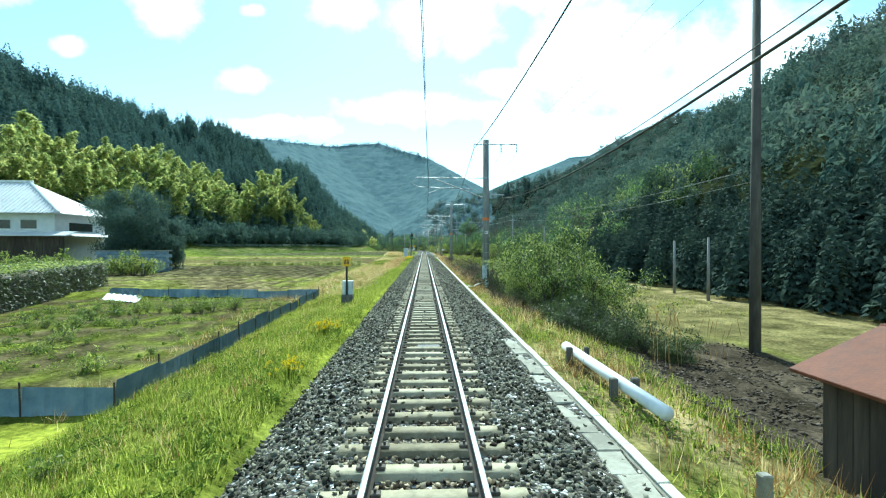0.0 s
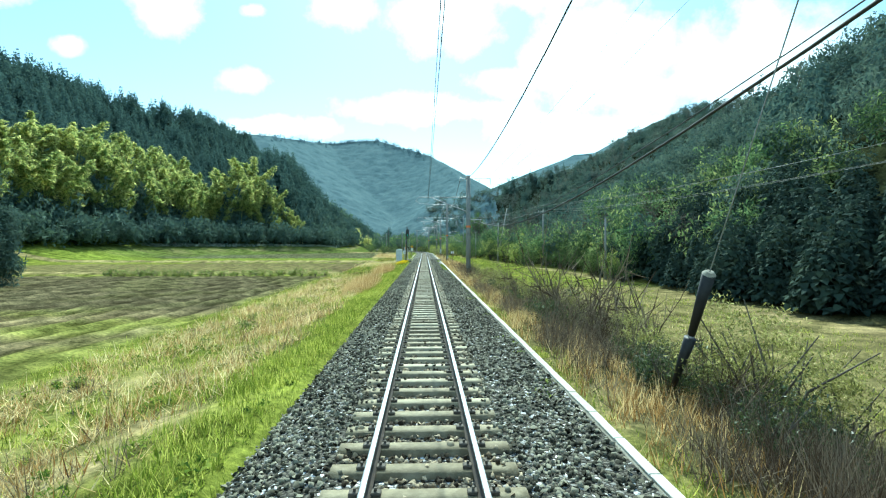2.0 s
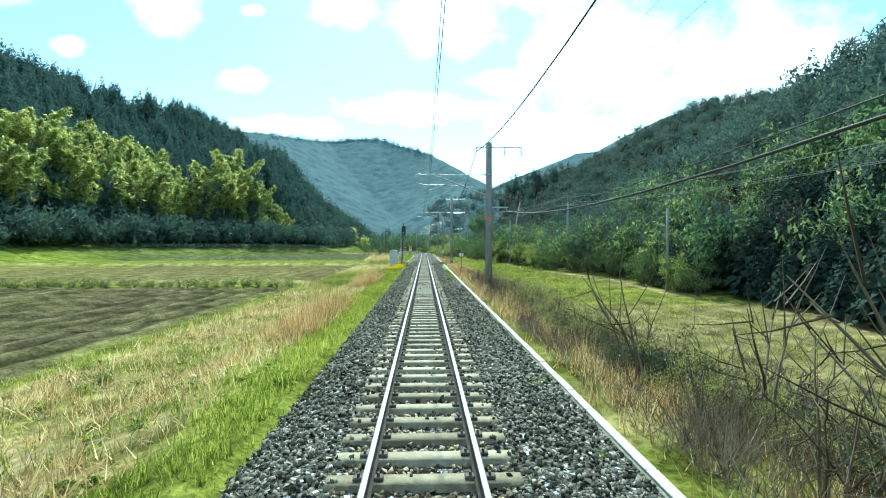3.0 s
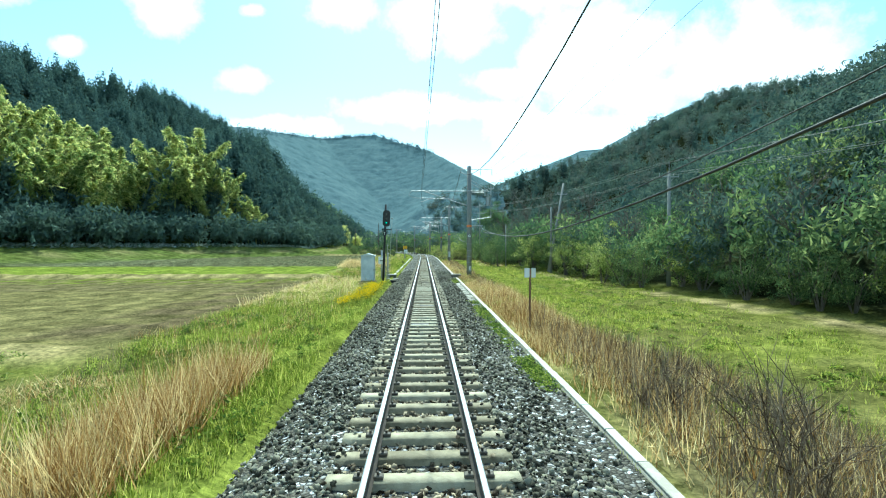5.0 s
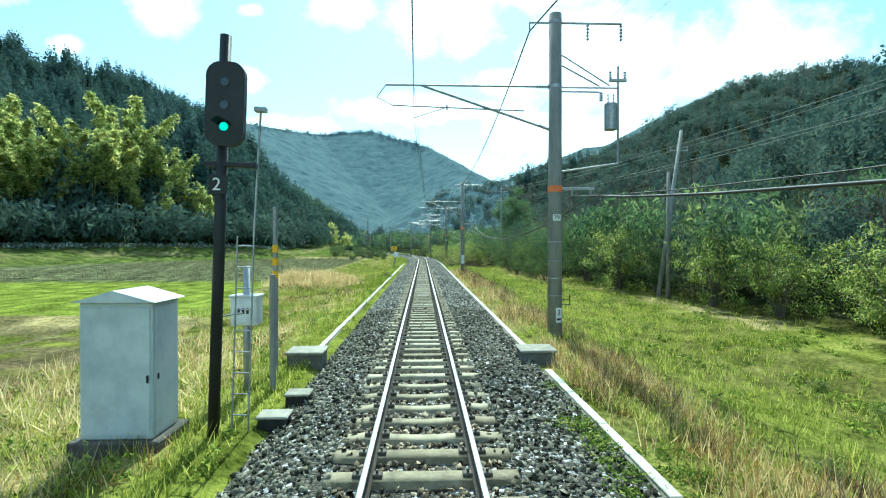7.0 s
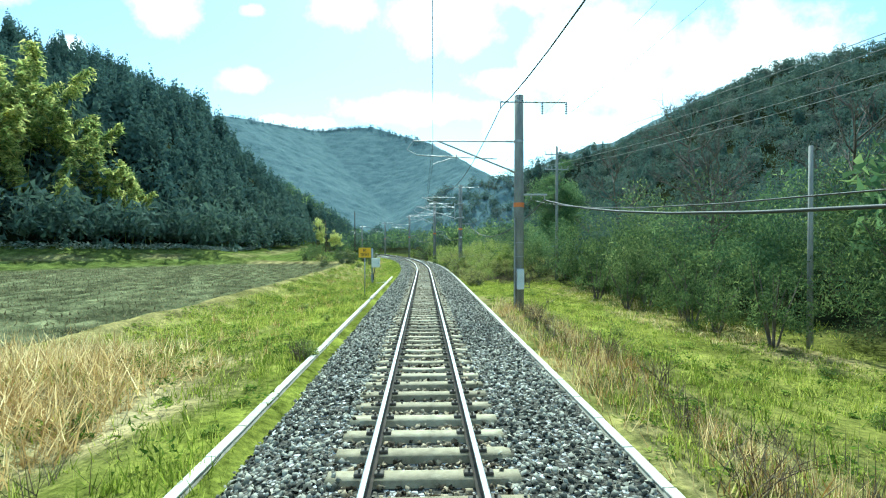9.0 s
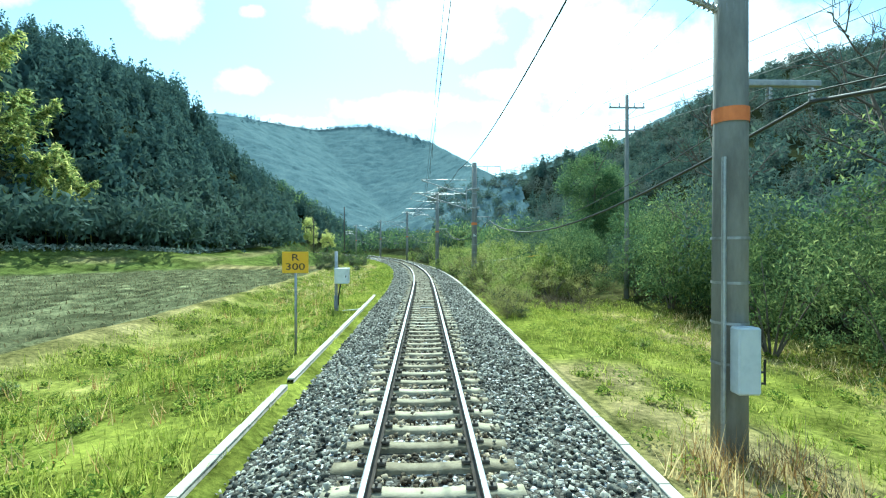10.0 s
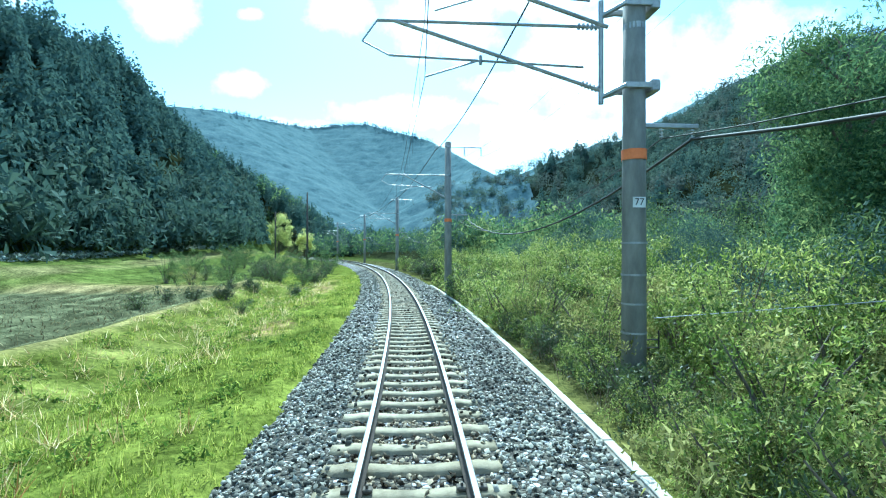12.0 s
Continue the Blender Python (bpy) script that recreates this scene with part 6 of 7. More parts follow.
BUSH = [shrub_kind(81 + k, 2.7, 2.9, 4000, 0.09) for k in range(3)]
BUSH_MID = [shrub_kind(481 + k, 2.7, 2.9, 4300, 0.085, "shrub_mid") for k in range(3)]
BUSH_NEAR = [shrub_kind(86 + k, 2.7, 2.9, 4700, 0.08) for k in range(2)]
OLIVE = [shrub_kind(186 + k, 2.3, 2.8, 4600, 0.056, "shrub_olive") for k in range(2)]
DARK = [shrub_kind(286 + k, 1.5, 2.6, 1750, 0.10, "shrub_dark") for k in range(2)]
LOW_NEAR = [shrub_kind(88 + k, 1.6, 2.3, 3600, 0.066) for k in range(2)]
LOW = [shrub_kind(91 + k, 1.6, 2.3, 1050, 0.125) for k in range(3)]
WEED = [shrub_kind(96 + k, 1.3, 2.4, 300, 0.26) for k in range(3)]
THICKET = [shrub_kind(386 + k, 2.6, 3.0, 7600, 0.078, "thicket", 0.95) for k in range(3)]
rb = random.Random(12)
# thicket by the first mast
for x, y, s in ((5.6, 22.6, 1.3), (7.4, 21.9, 1.2), (6.3, 24.3, 1.7), (8.0, 23.6, 1.5), (6.4, 26.0, 1.0), (7.4, 26.6, 1.4), (6.6, 28.6, 1.15),
                (8.2, 29.0, 1.45), (6.6, 30.4, 1.1), (8.8, 28.6, 1.3), (7.0, 31.8, 0.8), (8.0, 32.0, 1.15), (9.0, 33.0, 1.2)):
    plant("evergreen_bush", rb.choice(THICKET), x, y, rb.uniform(0, 360), s, "glossy green leafy bush in the lineside thicket", group="lineside bushes")
for x, y, s in ((5.6, 29.0, 1.25), (6.3, 30.2, 1.3), (6.2, 27.4, 0.9), (6.6, 29.8, 0.95), (6.6, 26.8, 1.3), (7.0, 28.0, 1.4), (9.0, 31.0, 1.4), (5.4, 24.4, 0.7)):
    plant("evergreen_bush", rb.choice(THICKET), x, y, rb.uniform(0, 360), s, "glossy green leafy bush in the lineside thicket", group="lineside bushes")
# dark bushes added for the shade inside and under the thicket
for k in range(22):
    plant("evergreen_bush", rb.choice(DARK), rb.uniform(3.9, 6.0), rb.uniform(17.5, 33.0), rb.uniform(0, 360), rb.uniform(0.35, 0.6), "leafy growth at the thicket's foot, coloured dark for its shade", group="lineside bushes")
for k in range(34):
    plant("evergreen_bush", rb.choice(DARK), rb.uniform(4.3, 9.0), rb.uniform(16.5, 33.0), rb.uniform(0, 360), rb.uniform(0.5, 0.95), "leafy growth at the thicket's foot, coloured dark for its shade", group="lineside bushes")
for k in range(16):
    plant("evergreen_bush", rb.choice(LOW_NEAR), rb.uniform(4.6, 9.0), rb.uniform(21.0, 34.0), rb.uniform(0, 360), rb.uniform(0.6, 1.0), "low leafy growth at the thicket's foot", group="lineside bushes")
# shrubs along the outside of the curve
for k in range(120):
    s = 166 + (k / 120) ** 1.25 * 60 + rb.uniform(-0.5, 0.5)
    o = 3.25 + rb.uniform(0, 1) ** 1.3 * (6.9 if s > 168 else 3.0) + (1.2 if s < 169 else 0)
    q = beside(s, o)
    pick = rb.uniform(0, 1)
    if pick < 0.33 and s < 190:
        plant("leafy_shrub", rb.choice(OLIVE), q.x, q.y, rb.uniform(0, 360), rb.uniform(0.65, 1.0), "olive-brown half-bare shrub beside the curve", group="lineside bushes")
    elif pick < 0.4:
        plant("leafy_shrub", rb.choice(DARK), q.x, q.y, rb.uniform(0, 360), rb.uniform(0.8, 1.3), "dark green leafy shrub beside the curve", group="lineside bushes")
    else:
        plant("leafy_shrub", rb.choice((LOW_NEAR if o < 6.0 else BUSH_NEAR) if s < 184 else (LOW if o < 6.0 else BUSH)), q.x, q.y, rb.uniform(0, 360), rb.uniform(0.75, 1.2), "yellow-green leafing shrub beside the curve", group="lineside bushes")
for k in range(44):
    q = beside(169.5 + k * 0.62, rb.uniform(3.0, 3.75))
    plant("leafy_shrub", rb.choice(LOW_NEAR + LOW_NEAR + DARK), q.x, q.y, rb.uniform(0, 360), rb.uniform(0.4, 0.75), "yellow-green leafing growth crowding the trough", group="lineside bushes")
for k in range(26):
    q = beside(162.5 + k * 0.42, rb.uniform(3.15, 5.2))
    plant("leafy_shrub", rb.choice(OLIVE + LOW_NEAR + LOW_NEAR), q.x, q.y, rb.uniform(0, 360), rb.uniform(0.3, 0.55), "low mixed scrub where the curve begins", group="lineside bushes")
for k in range(26):
    q = beside(156.5 + k * 0.26, rb.uniform(2.95, 3.5 + 0.03 * k))
    plant("leafy_shrub", rb.choice(OLIVE + DARK), q.x, q.y, rb.uniform(0, 360), rb.uniform(0.22, 0.45), "low brown and green weeds beside the trough", group="lineside bushes")
for k in range(16):
    q = beside(165.2 + k * 0.35, rb.uniform(4.6 if k < 8 else 3.7, 9.0))
    plant("leafy_shrub", rb.choice(OLIVE + LOW_NEAR), q.x, q.y, rb.uniform(0, 360), rb.uniform(0.5, 0.85), "low mixed scrub where the curve begins", group="lineside bushes")
for k in range(16):
    q = Vector((footR(140 + k * 2.0) - 0.4 + rb.uniform(-0.6, 1.5), 140 + k * 2.0 + rb.uniform(-0.8, 0.8), 0))
    if 154 < q.y < 166:
        q.x += 2.6
    plant("leafy_shrub", rb.choice(BUSH_NEAR + BUSH_MID + BUSH_MID), q.x, q.y, rb.uniform(0, 360), rb.uniform(0.7, 1.2), "leafy shrub at the wood's edge", group="wood-edge shrubs")
for k in range(26):
    yv = 78 + k * 2.4
    plant("leafy_shrub", rb.choice(BUSH_MID + BUSH_MID + BUSH), footR(yv) + rb.uniform(-0.3, 2.5), yv + rb.uniform(-1, 1), rb.uniform(0, 360), rb.uniform(0.9, 1.6), "leafy shrub at the wood's edge", group="wood-edge shrubs")
for x, y, s in ((-11.5, 206, 0.9), (-13, 209, 1.0), (-10.5, 212, 0.8), (-15, 214, 1.0), (-9.5, 217, 0.8)):
    plant("dark_shrub", rb.choice(DARK), x, y, rb.uniform(0, 360), s * 1.1, "dark shrub on the bank inside the curve", group="lineside bushes")


for k in range(11):
    plant("dark_shrub", rb.choice(DARK), rb.uniform(-14, -7.5), rb.uniform(190, 199), rb.uniform(0, 360), rb.uniform(0.4, 0.65), "dark shrub at the end of the ploughed field", group="lineside bushes")
for k in range(46):
    q = beside(203 + k * 0.75, -rb.uniform(4.6, 17.0))
    plant("dark_shrub", rb.choice(DARK + OLIVE + BUSH_MID), q.x, q.y, rb.uniform(0, 360), rb.uniform(0.45, 0.95), "grey-green scrub on the bank inside the curve", group="lineside bushes")
for x, y, s in ((6.3, 36.5, 1.15), (6.9, 37.2, 1.0), (5.9, 37.4, 0.8), (7.4, 36.2, 0.9)):
    plant("leafy_shrub", rb.choice(OLIVE), x, y, rb.uniform(0, 360), s, "tall half-bare shrub hung with dry vines", group="lineside bushes")
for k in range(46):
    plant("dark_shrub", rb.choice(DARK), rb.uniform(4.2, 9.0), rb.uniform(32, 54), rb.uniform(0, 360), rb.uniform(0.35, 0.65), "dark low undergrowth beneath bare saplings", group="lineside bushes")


def brush_mesh(seed, height, n, thick=1.0):
    rng = np.random.RandomState(seed)
    pairs = []
    for k in range(n):
        a, lean = rng.uniform(0, 6.28), rng.uniform(0.15, 0.75)
        L = height * rng.uniform(0.5, 1.1)
        t = np.linspace(0, 1, 5)
        b = np.array([rng.normal(0, 0.18), rng.normal(0, 0.18), -0.1])
        pts = b + np.c_[np.cos(a) * lean * L * t ** 1.4, np.sin(a) * lean * L * t ** 1.4, L * t * (1 - 0.25 * lean * t)] + rng.normal(0, 0.03, (5, 3)) * t[:, None]
        pairs.append(tube(pts, np.linspace(0.016, 0.004, 5) * thick, 4))
        for j in range(5):
            q = rng.uniform(0.35, 0.95)
            p0 = b + np.array([np.cos(a) * lean * L * q ** 1.4, np.sin(a) * lean * L * q ** 1.4, L * q * (1 - 0.25 * lean * q)])
            d = rng.normal(size=3) * 0.35 + np.array([np.cos(a), np.sin(a), 0.9]) * 0.35
            pairs.append(tube(np.array([p0, p0 + d * 0.5 * L * 0.5, p0 + d * L * 0.42 + np.array([0, 0, 0.05])]), np.array([0.007, 0.005, 0.002]) * thick, 3))
    return quick_mesh("brush", *joined(pairs), M["twig"])


BRUSH = [brush_mesh(101 + k, 1.7, 16) for k in range(4)]
for k in range(56):
    yv = (36 + k * 0.95 if k < 44 else 42.5 + (k - 44) * 0.42) + rb.uniform(-0.5, 0.5)
    xv = rb.uniform(3.6, 8.0) if yv < 72 else rb.uniform(3.6, 5.5)
    sz = rb.uniform(0.5, 1.0) if not 43 < yv < 54 else rb.uniform(0.6, 1.15)
    ob = new("bare_brush", rb.choice(BRUSH))
    ob.matrix_basis = Matrix.Translation(place(xv, yv)) @ pose(0, 0, 0, 0, 0, rb.uniform(0, 360)) @ Matrix.Scale(sz, 4)
    tagged(ob, "leafless grey-brown brushwood among dry grass", "shrub", "bare brush")
SAPLING = [brush_mesh(111 + k, 2.4, 7, 1.9) for k in range(2)]
for xv, yv, sz in ((5.0, 45.5, 1.0), (6.3, 47.0, 1.1), (7.6, 48.6, 1.15), (5.6, 49.5, 0.9), (8.6, 46.2, 1.1), (7.0, 44.6, 0.9), (4.6, 52.0, 0.8)):
    ob = new("bare_sapling", rb.choice(SAPLING))
    ob.matrix_basis = Matrix.Translation(place(xv, yv)) @ pose(0, 0, 0, 0, 0, rb.uniform(0, 360)) @ Matrix.Scale(sz * 1.3, 4)
    tagged(ob, "leafless dark sapling with crooked branches in the brush", "sapling", "bare brush")
for k in range(14):
    yv = 118 + k * 2.0
    ob = new("bare_brush", rb.choice(BRUSH))
    ob.matrix_basis = Matrix.Translation(place(rb.uniform(3.2, 4.6), yv)) @ pose(0, 0, 0, 0, 0, rb.uniform(0, 360)) @ Matrix.Scale(rb.uniform(0.3, 0.6), 4)
    tagged(ob, "leafless grey-brown brushwood among dry grass", "shrub", "bare brush")
for k in range(26):
    yv, xv = 15.5 + rb.uniform(0, 5), 7.6 + rb.uniform(0, 3.2)
    ob = new("dry_stalk", quick_mesh("dry_stalk", *tube(np.array([[0, 0, -0.1], [rb.uniform(-0.1, 0.1), 0.05, 0.9], [rb.uniform(-0.25, 0.25), 0.1, rb.uniform(1.2, 1.9)]]), np.array([0.006, 0.005, 0.016]), 4), M["grass_dry"]))
    ob.matrix_basis = Matrix.Translation(place(xv, yv))
    tagged(ob, "tall dry brown stalk at the thicket's edge", "stalk", "dry stalks")


for k in range(34):
    yv = 40 + k * 0.95
    plant("low_shrub", rb.choice(OLIVE + DARK), rb.uniform(4.0, 7.2), yv, rb.uniform(0, 360), rb.uniform(0.35, 0.65), "low leafy growth among dry brushwood", group="lineside bushes")


for q_, (x_, y_, s_) in enumerate(((-2.76, 136.2, 0.4), (-2.9, 136.6, 0.3))):
    ob = new("bare_brush", BRUSH[q_])
    ob.matrix_basis = Matrix.Translation(place(x_, y_)) @ Matrix.Scale(s_, 4)
    tagged(ob, "small brown dry tuft leaning over the trough", "shrub", "bare brush")
    plant("low_shrub", LOW[q_], x_ + 0.1, y_ + 0.3, 40 * q_, 0.24, "low leafy tuft leaning over the trough", group="lineside bushes")


def flower_clump(x, y, seed):
    rng = np.random.RandomState(seed)
    t = thing("flower_clump", place(x, y), "clump of yellow rape flowers in the grass", "flowers", "yellow flowers")
    n = 40
    p = np.c_[rng.normal(0, 0.16, n), rng.normal(0, 0.16, n), rng.uniform(0.18, 0.42, n)]
    st = joined([tube(np.array([[q[0] * 0.6, q[1] * 0.6, -0.03], q]), 0.004, 3) for q in p])
    part("stalk", quick_mesh("stalk", *st, M["grass_green"]), None, t)
    v, f = joined([(lb[0] + q, lb[1]) for q in p for lb in [leaf_ball(rng, 8, 0.035, 0.035)]])
    part("blossom", quick_mesh("blossom", v, f, M["flower"]), None, t, "yellow blossom")


for k, (x_, y_) in enumerate(((-2.75, 14.6), (-2.6, 9.6), (-2.9, 14.2), (-2.6, 92.5), (-2.7, 93.4), (-2.65, 96.0), (-2.8, 97.5), (-3.0, 91.0), (-2.7, 95.0), (-2.55, 99.5), (-2.9, 98.3), (-3.0, 97.8))):
    flower_clump(x_, y_, 300 + k)
for k in range(16):
    flower_clump(rb.uniform(-3.5, -2.5), 90.5 + k * 0.55, 330 + k)


def bare_tree_mesh(seed, hgt):
    rng = np.random.RandomState(seed)
    trunk, limbs = [], []
    pts = np.array([[0, 0, -0.3], [rng.normal(0, 0.1), rng.normal(0, 0.1), hgt * 0.4], [rng.normal(0, 0.3), rng.normal(0, 0.3), hgt * 0.8], [rng.normal(0, 0.4), rng.normal(0, 0.4), hgt]])
    trunk.append(tube(pts, np.array([0.13, 0.10, 0.04, 0.012]), 7))

    def grow(p0, d, L, r, depth):
        p1 = p0 + d * L * 0.5 + rng.normal(size=3) * L * 0.06
        p2 = p0 + d * L + rng.normal(size=3) * L * 0.08 + np.array([0, 0, L * 0.12])
        limbs.append(tube(np.array([p0, p1, p2]), np.array([r, r * 0.7, r * 0.3]), 4))
        if depth:
            for k in range(4):
                q = rng.uniform(0.35, 1.0)
                e = d + rng.normal(size=3) * 0.55 + np.array([0, 0, 0.25])
                grow(p0 + (p2 - p0) * q, e / np.linalg.norm(e), L * rng.uniform(0.4, 0.65), r * 0.5, depth - 1)
    for k in range(11):
        q = rng.uniform(0.3, 0.95)
        p0 = np.array([np.interp(q, [0, 0.4, 0.8, 1], pts[:, i]) for i in range(3)])
        a = k * 2.4
        e = np.array([math.cos(a), math.sin(a), 0.75])
        grow(p0, e / np.linalg.norm(e), hgt * 0.33 * (1.2 - 0.6 * q), 0.045, 2)
    return quick_mesh("trunk", *joined(trunk), M["bark"]), quick_mesh("limbs", *joined(limbs), M["bark"])


BARE = [bare_tree_mesh(201 + k, 7.0) for k in range(3)]
for k in range(30):
    yv = 74 + k * 3.0 + rb.uniform(-1, 1)
    t_ = thing("bare_tree", Matrix.Translation(place(footR(yv) + rb.uniform(3, 9), yv)) @ pose(0, 0, 0, rb.uniform(-5, 5), rb.uniform(-5, 5), rb.uniform(0, 360)) @ Matrix.Scale(rb.uniform(0.6, 1.0), 4),
               "leafless tree with fine branches at the wood's edge", "tree", "bare trees")
    m_ = rb.choice(BARE)
    part("trunk", m_[0], None, t_)
    tagged(part("branch", m_[1], None, t_), kind="stuff")


for x_, y_, s_ in ((18.5, 157.0, 1.45), (15.5, 164.5, 1.2), (21.0, 149.0, 1.3), (24.0, 141.0, 1.35)):
    t_ = thing("bare_tree", Matrix.Translation(place(x_, y_)) @ pose(0, 0, 0, rb.uniform(-4, 4), rb.uniform(-4, 4), rb.uniform(0, 360)) @ Matrix.Scale(s_, 4),
               "tall dark leafless tree rising from the wood's edge", "tree", "bare trees")
    m_ = rb.choice(BARE)
    part("trunk", m_[0], None, t_)
    tagged(part("branch", m_[1], None, t_), kind="stuff")
for k in range(60):
    yv = 4 + k * 2.9
    xv = rb.uniform(-8.5, -3.2)
    if -7.5 < xv < -5.4 and yv < 34:
        xv = -4.2
    plant("weed_clump", rb.choice(WEED), xv, yv + rb.uniform(-1, 1), rb.uniform(0, 360), rb.uniform(0.10, 0.24), "low green weed clump in the verge grass", "weed", "weed clumps")
for k in range(36):
    yv = 78 + k * 2.3
    plant("weed_clump", rb.choice(WEED), rb.uniform(4.5, 12), yv + rb.uniform(-1, 1), rb.uniform(0, 360), rb.uniform(0.10, 0.22), "low green weed clump in the meadow", "weed", "weed clumps")


# garden and field plants
def leafy_row(x0, y0, x1, y1, n, size, label):
    for k in range(n):
        q = (k + rb.uniform(0.2, 0.8)) / n
        plant("vegetable_plant", rb.choice(LOW), x0 + (x1 - x0) * q, y0 + (y1 - y0) * q + rb.uniform(-0.3, 0.3), rb.uniform(0, 360), size * rb.uniform(0.7, 1.2), label, "plant", "garden plants")


leafy_row(-15, 24.5, -9.5, 25.5, 9, 0.42, "bright green vegetable plant in the garden")
leafy_row(-17, 20, -10, 21.5, 10, 0.28, "bright green vegetable plant in the garden")
for k in range(34):
    plant("vegetable_plant", rb.choice(WEED), rb.uniform(-19, -7.4), rb.uniform(12, 31), rb.uniform(0, 360), rb.uniform(0.15, 0.4), "bright green vegetable plant in the garden", "plant", "garden plants")
leafy_row(-16, 16.5, -11, 17.5, 7, 0.2, "bright green vegetable plant in the garden")
leafy_row(-34, 81.5, -10.5, 81.5, 34, 0.5, "low dark green plant in a row at the field's end")
leafy_row(-48, 52, -30, 56, 16, 1.5, "dark green garden shrub below the farmhouse")


def big_tree(x, y, hgt, seed, mat, label, dense=False, count=170, leaf=0.2, spread=0.24):
    rng = np.random.RandomState(seed)
    t = thing("tree", place(x, y), label, "tree")
    limbs = [tube(np.array([[0, 0, -0.3], [0.1, 0.05, hgt * 0.3], [0.0, 0.15, hgt * 0.75]]), np.array([0.22, 0.17, 0.06]), 8)]
    crown = []
    for k in range(12):
        a = k * 2.4
        z0 = hgt * (0.25 + 0.05 * k)
        tip = np.array([math.cos(a) * hgt * spread, math.sin(a) * hgt * spread, z0 + hgt * 0.2 * (spread / 0.24) ** 0.5])
        limbs.append(tube(np.array([[0.05, 0.05, z0], tip * np.array([0.6, 0.6, 0.95]), tip]), np.array([0.07, 0.045, 0.02]), 5))
        for j in range(4):
            v, f = leaf_ball(rng, count, hgt * rng.uniform(0.09, 0.15) * (1.45 * min(1.0, spread / 0.2) if dense else 1), leaf, (1, 1, 0.9), 0.25)
            low = np.array([0, 0, -hgt * rng.uniform(0.0, 0.42)]) if dense else 0
            crown.append((v + tip + low + rng.normal(size=3) * hgt * 0.07, f))
    part("trunk", quick_mesh("trunk", *joined(limbs), M["bark"]), None, t)
    part("crown", quick_mesh("crown", *joined(crown), M[mat]), None, t)


big_tree(15.8, 184.5, 11.0, 5, "canopy", "tall dark leafy tree above the curve", True, 900, 0.15, 0.14)
big_tree(18.8, 188.5, 9.0, 6, "canopy", "tall dark leafy tree above the curve", True, 600, 0.16, 0.15)
for x_, y_, h_, s_ in ((-37.5, 67, 9.2, 7), (-40.5, 69, 9.8, 8), (-35.5, 68.5, 6.8, 11)):
    big_tree(x_, y_, h_, s_, "evergreen", "dark dense evergreen tree beside the farmhouse", True, 520, 0.25)


def clipped_hedge(xa, ya, xb, yb, wide, hgt):
    """A hedge whose near face runs from a to b, with its depth to the left."""
    rng = np.random.RandomState(19)
    L = math.hypot(xb - xa, yb - ya)
    z0 = place((xa + xb) / 2, (ya + yb) / 2).z
    t = thing("clipped_hedge", pose(xa, ya, z0, 0, 0, math.degrees(math.atan2(yb - ya, xb - xa))), "broad clipped hedge with shade painted into its side leaves", "hedge")
    part("core", box(B(), (0.15, 0.15, -0.2), (L - 0.15, wide - 0.15, hgt - 0.12), 0.2), M["bark"], t)
    n = 15000
    k = rng.uniform(0, 1, n)
    p = np.c_[rng.uniform(0, L, n), rng.uniform(0, wide, n), rng.uniform(0, hgt, n)]
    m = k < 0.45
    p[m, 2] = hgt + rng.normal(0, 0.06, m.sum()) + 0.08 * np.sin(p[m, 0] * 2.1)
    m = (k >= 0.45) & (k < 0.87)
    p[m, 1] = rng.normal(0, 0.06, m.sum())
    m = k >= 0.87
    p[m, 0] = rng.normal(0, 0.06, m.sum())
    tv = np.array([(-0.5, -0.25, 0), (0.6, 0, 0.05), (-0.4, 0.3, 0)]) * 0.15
    # side leaves get a darker green, painting in the shaded faces
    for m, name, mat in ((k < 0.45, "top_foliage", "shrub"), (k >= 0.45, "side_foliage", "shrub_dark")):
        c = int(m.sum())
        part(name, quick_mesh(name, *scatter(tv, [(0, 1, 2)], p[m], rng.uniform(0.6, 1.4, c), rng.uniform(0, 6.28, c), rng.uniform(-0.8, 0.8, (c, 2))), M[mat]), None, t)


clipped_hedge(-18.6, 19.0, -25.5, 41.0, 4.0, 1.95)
big_tree(-37, 297, 9.5, 9, "bamboo", "yellow-green spring tree beyond the fields", False, 260, 0.22)
big_tree(-31, 300, 6.5, 10, "bamboo", "yellow-green spring tree beyond the fields", False, 200, 0.2)


# ---------------------------------------------------------------- grass
def lean(rng, n, spread):
    """Tilt of blades: upright ones sway a little, fallen ones lie nearly flat."""
    if spread < 0.8:
        return rng.normal(0, spread, (n, 2))
    return np.c_[rng.choice((-1.25, 1.0, -1.5, -0.7, 0.6), n) + rng.normal(0, 0.2, n), rng.normal(0, 0.3, n)]


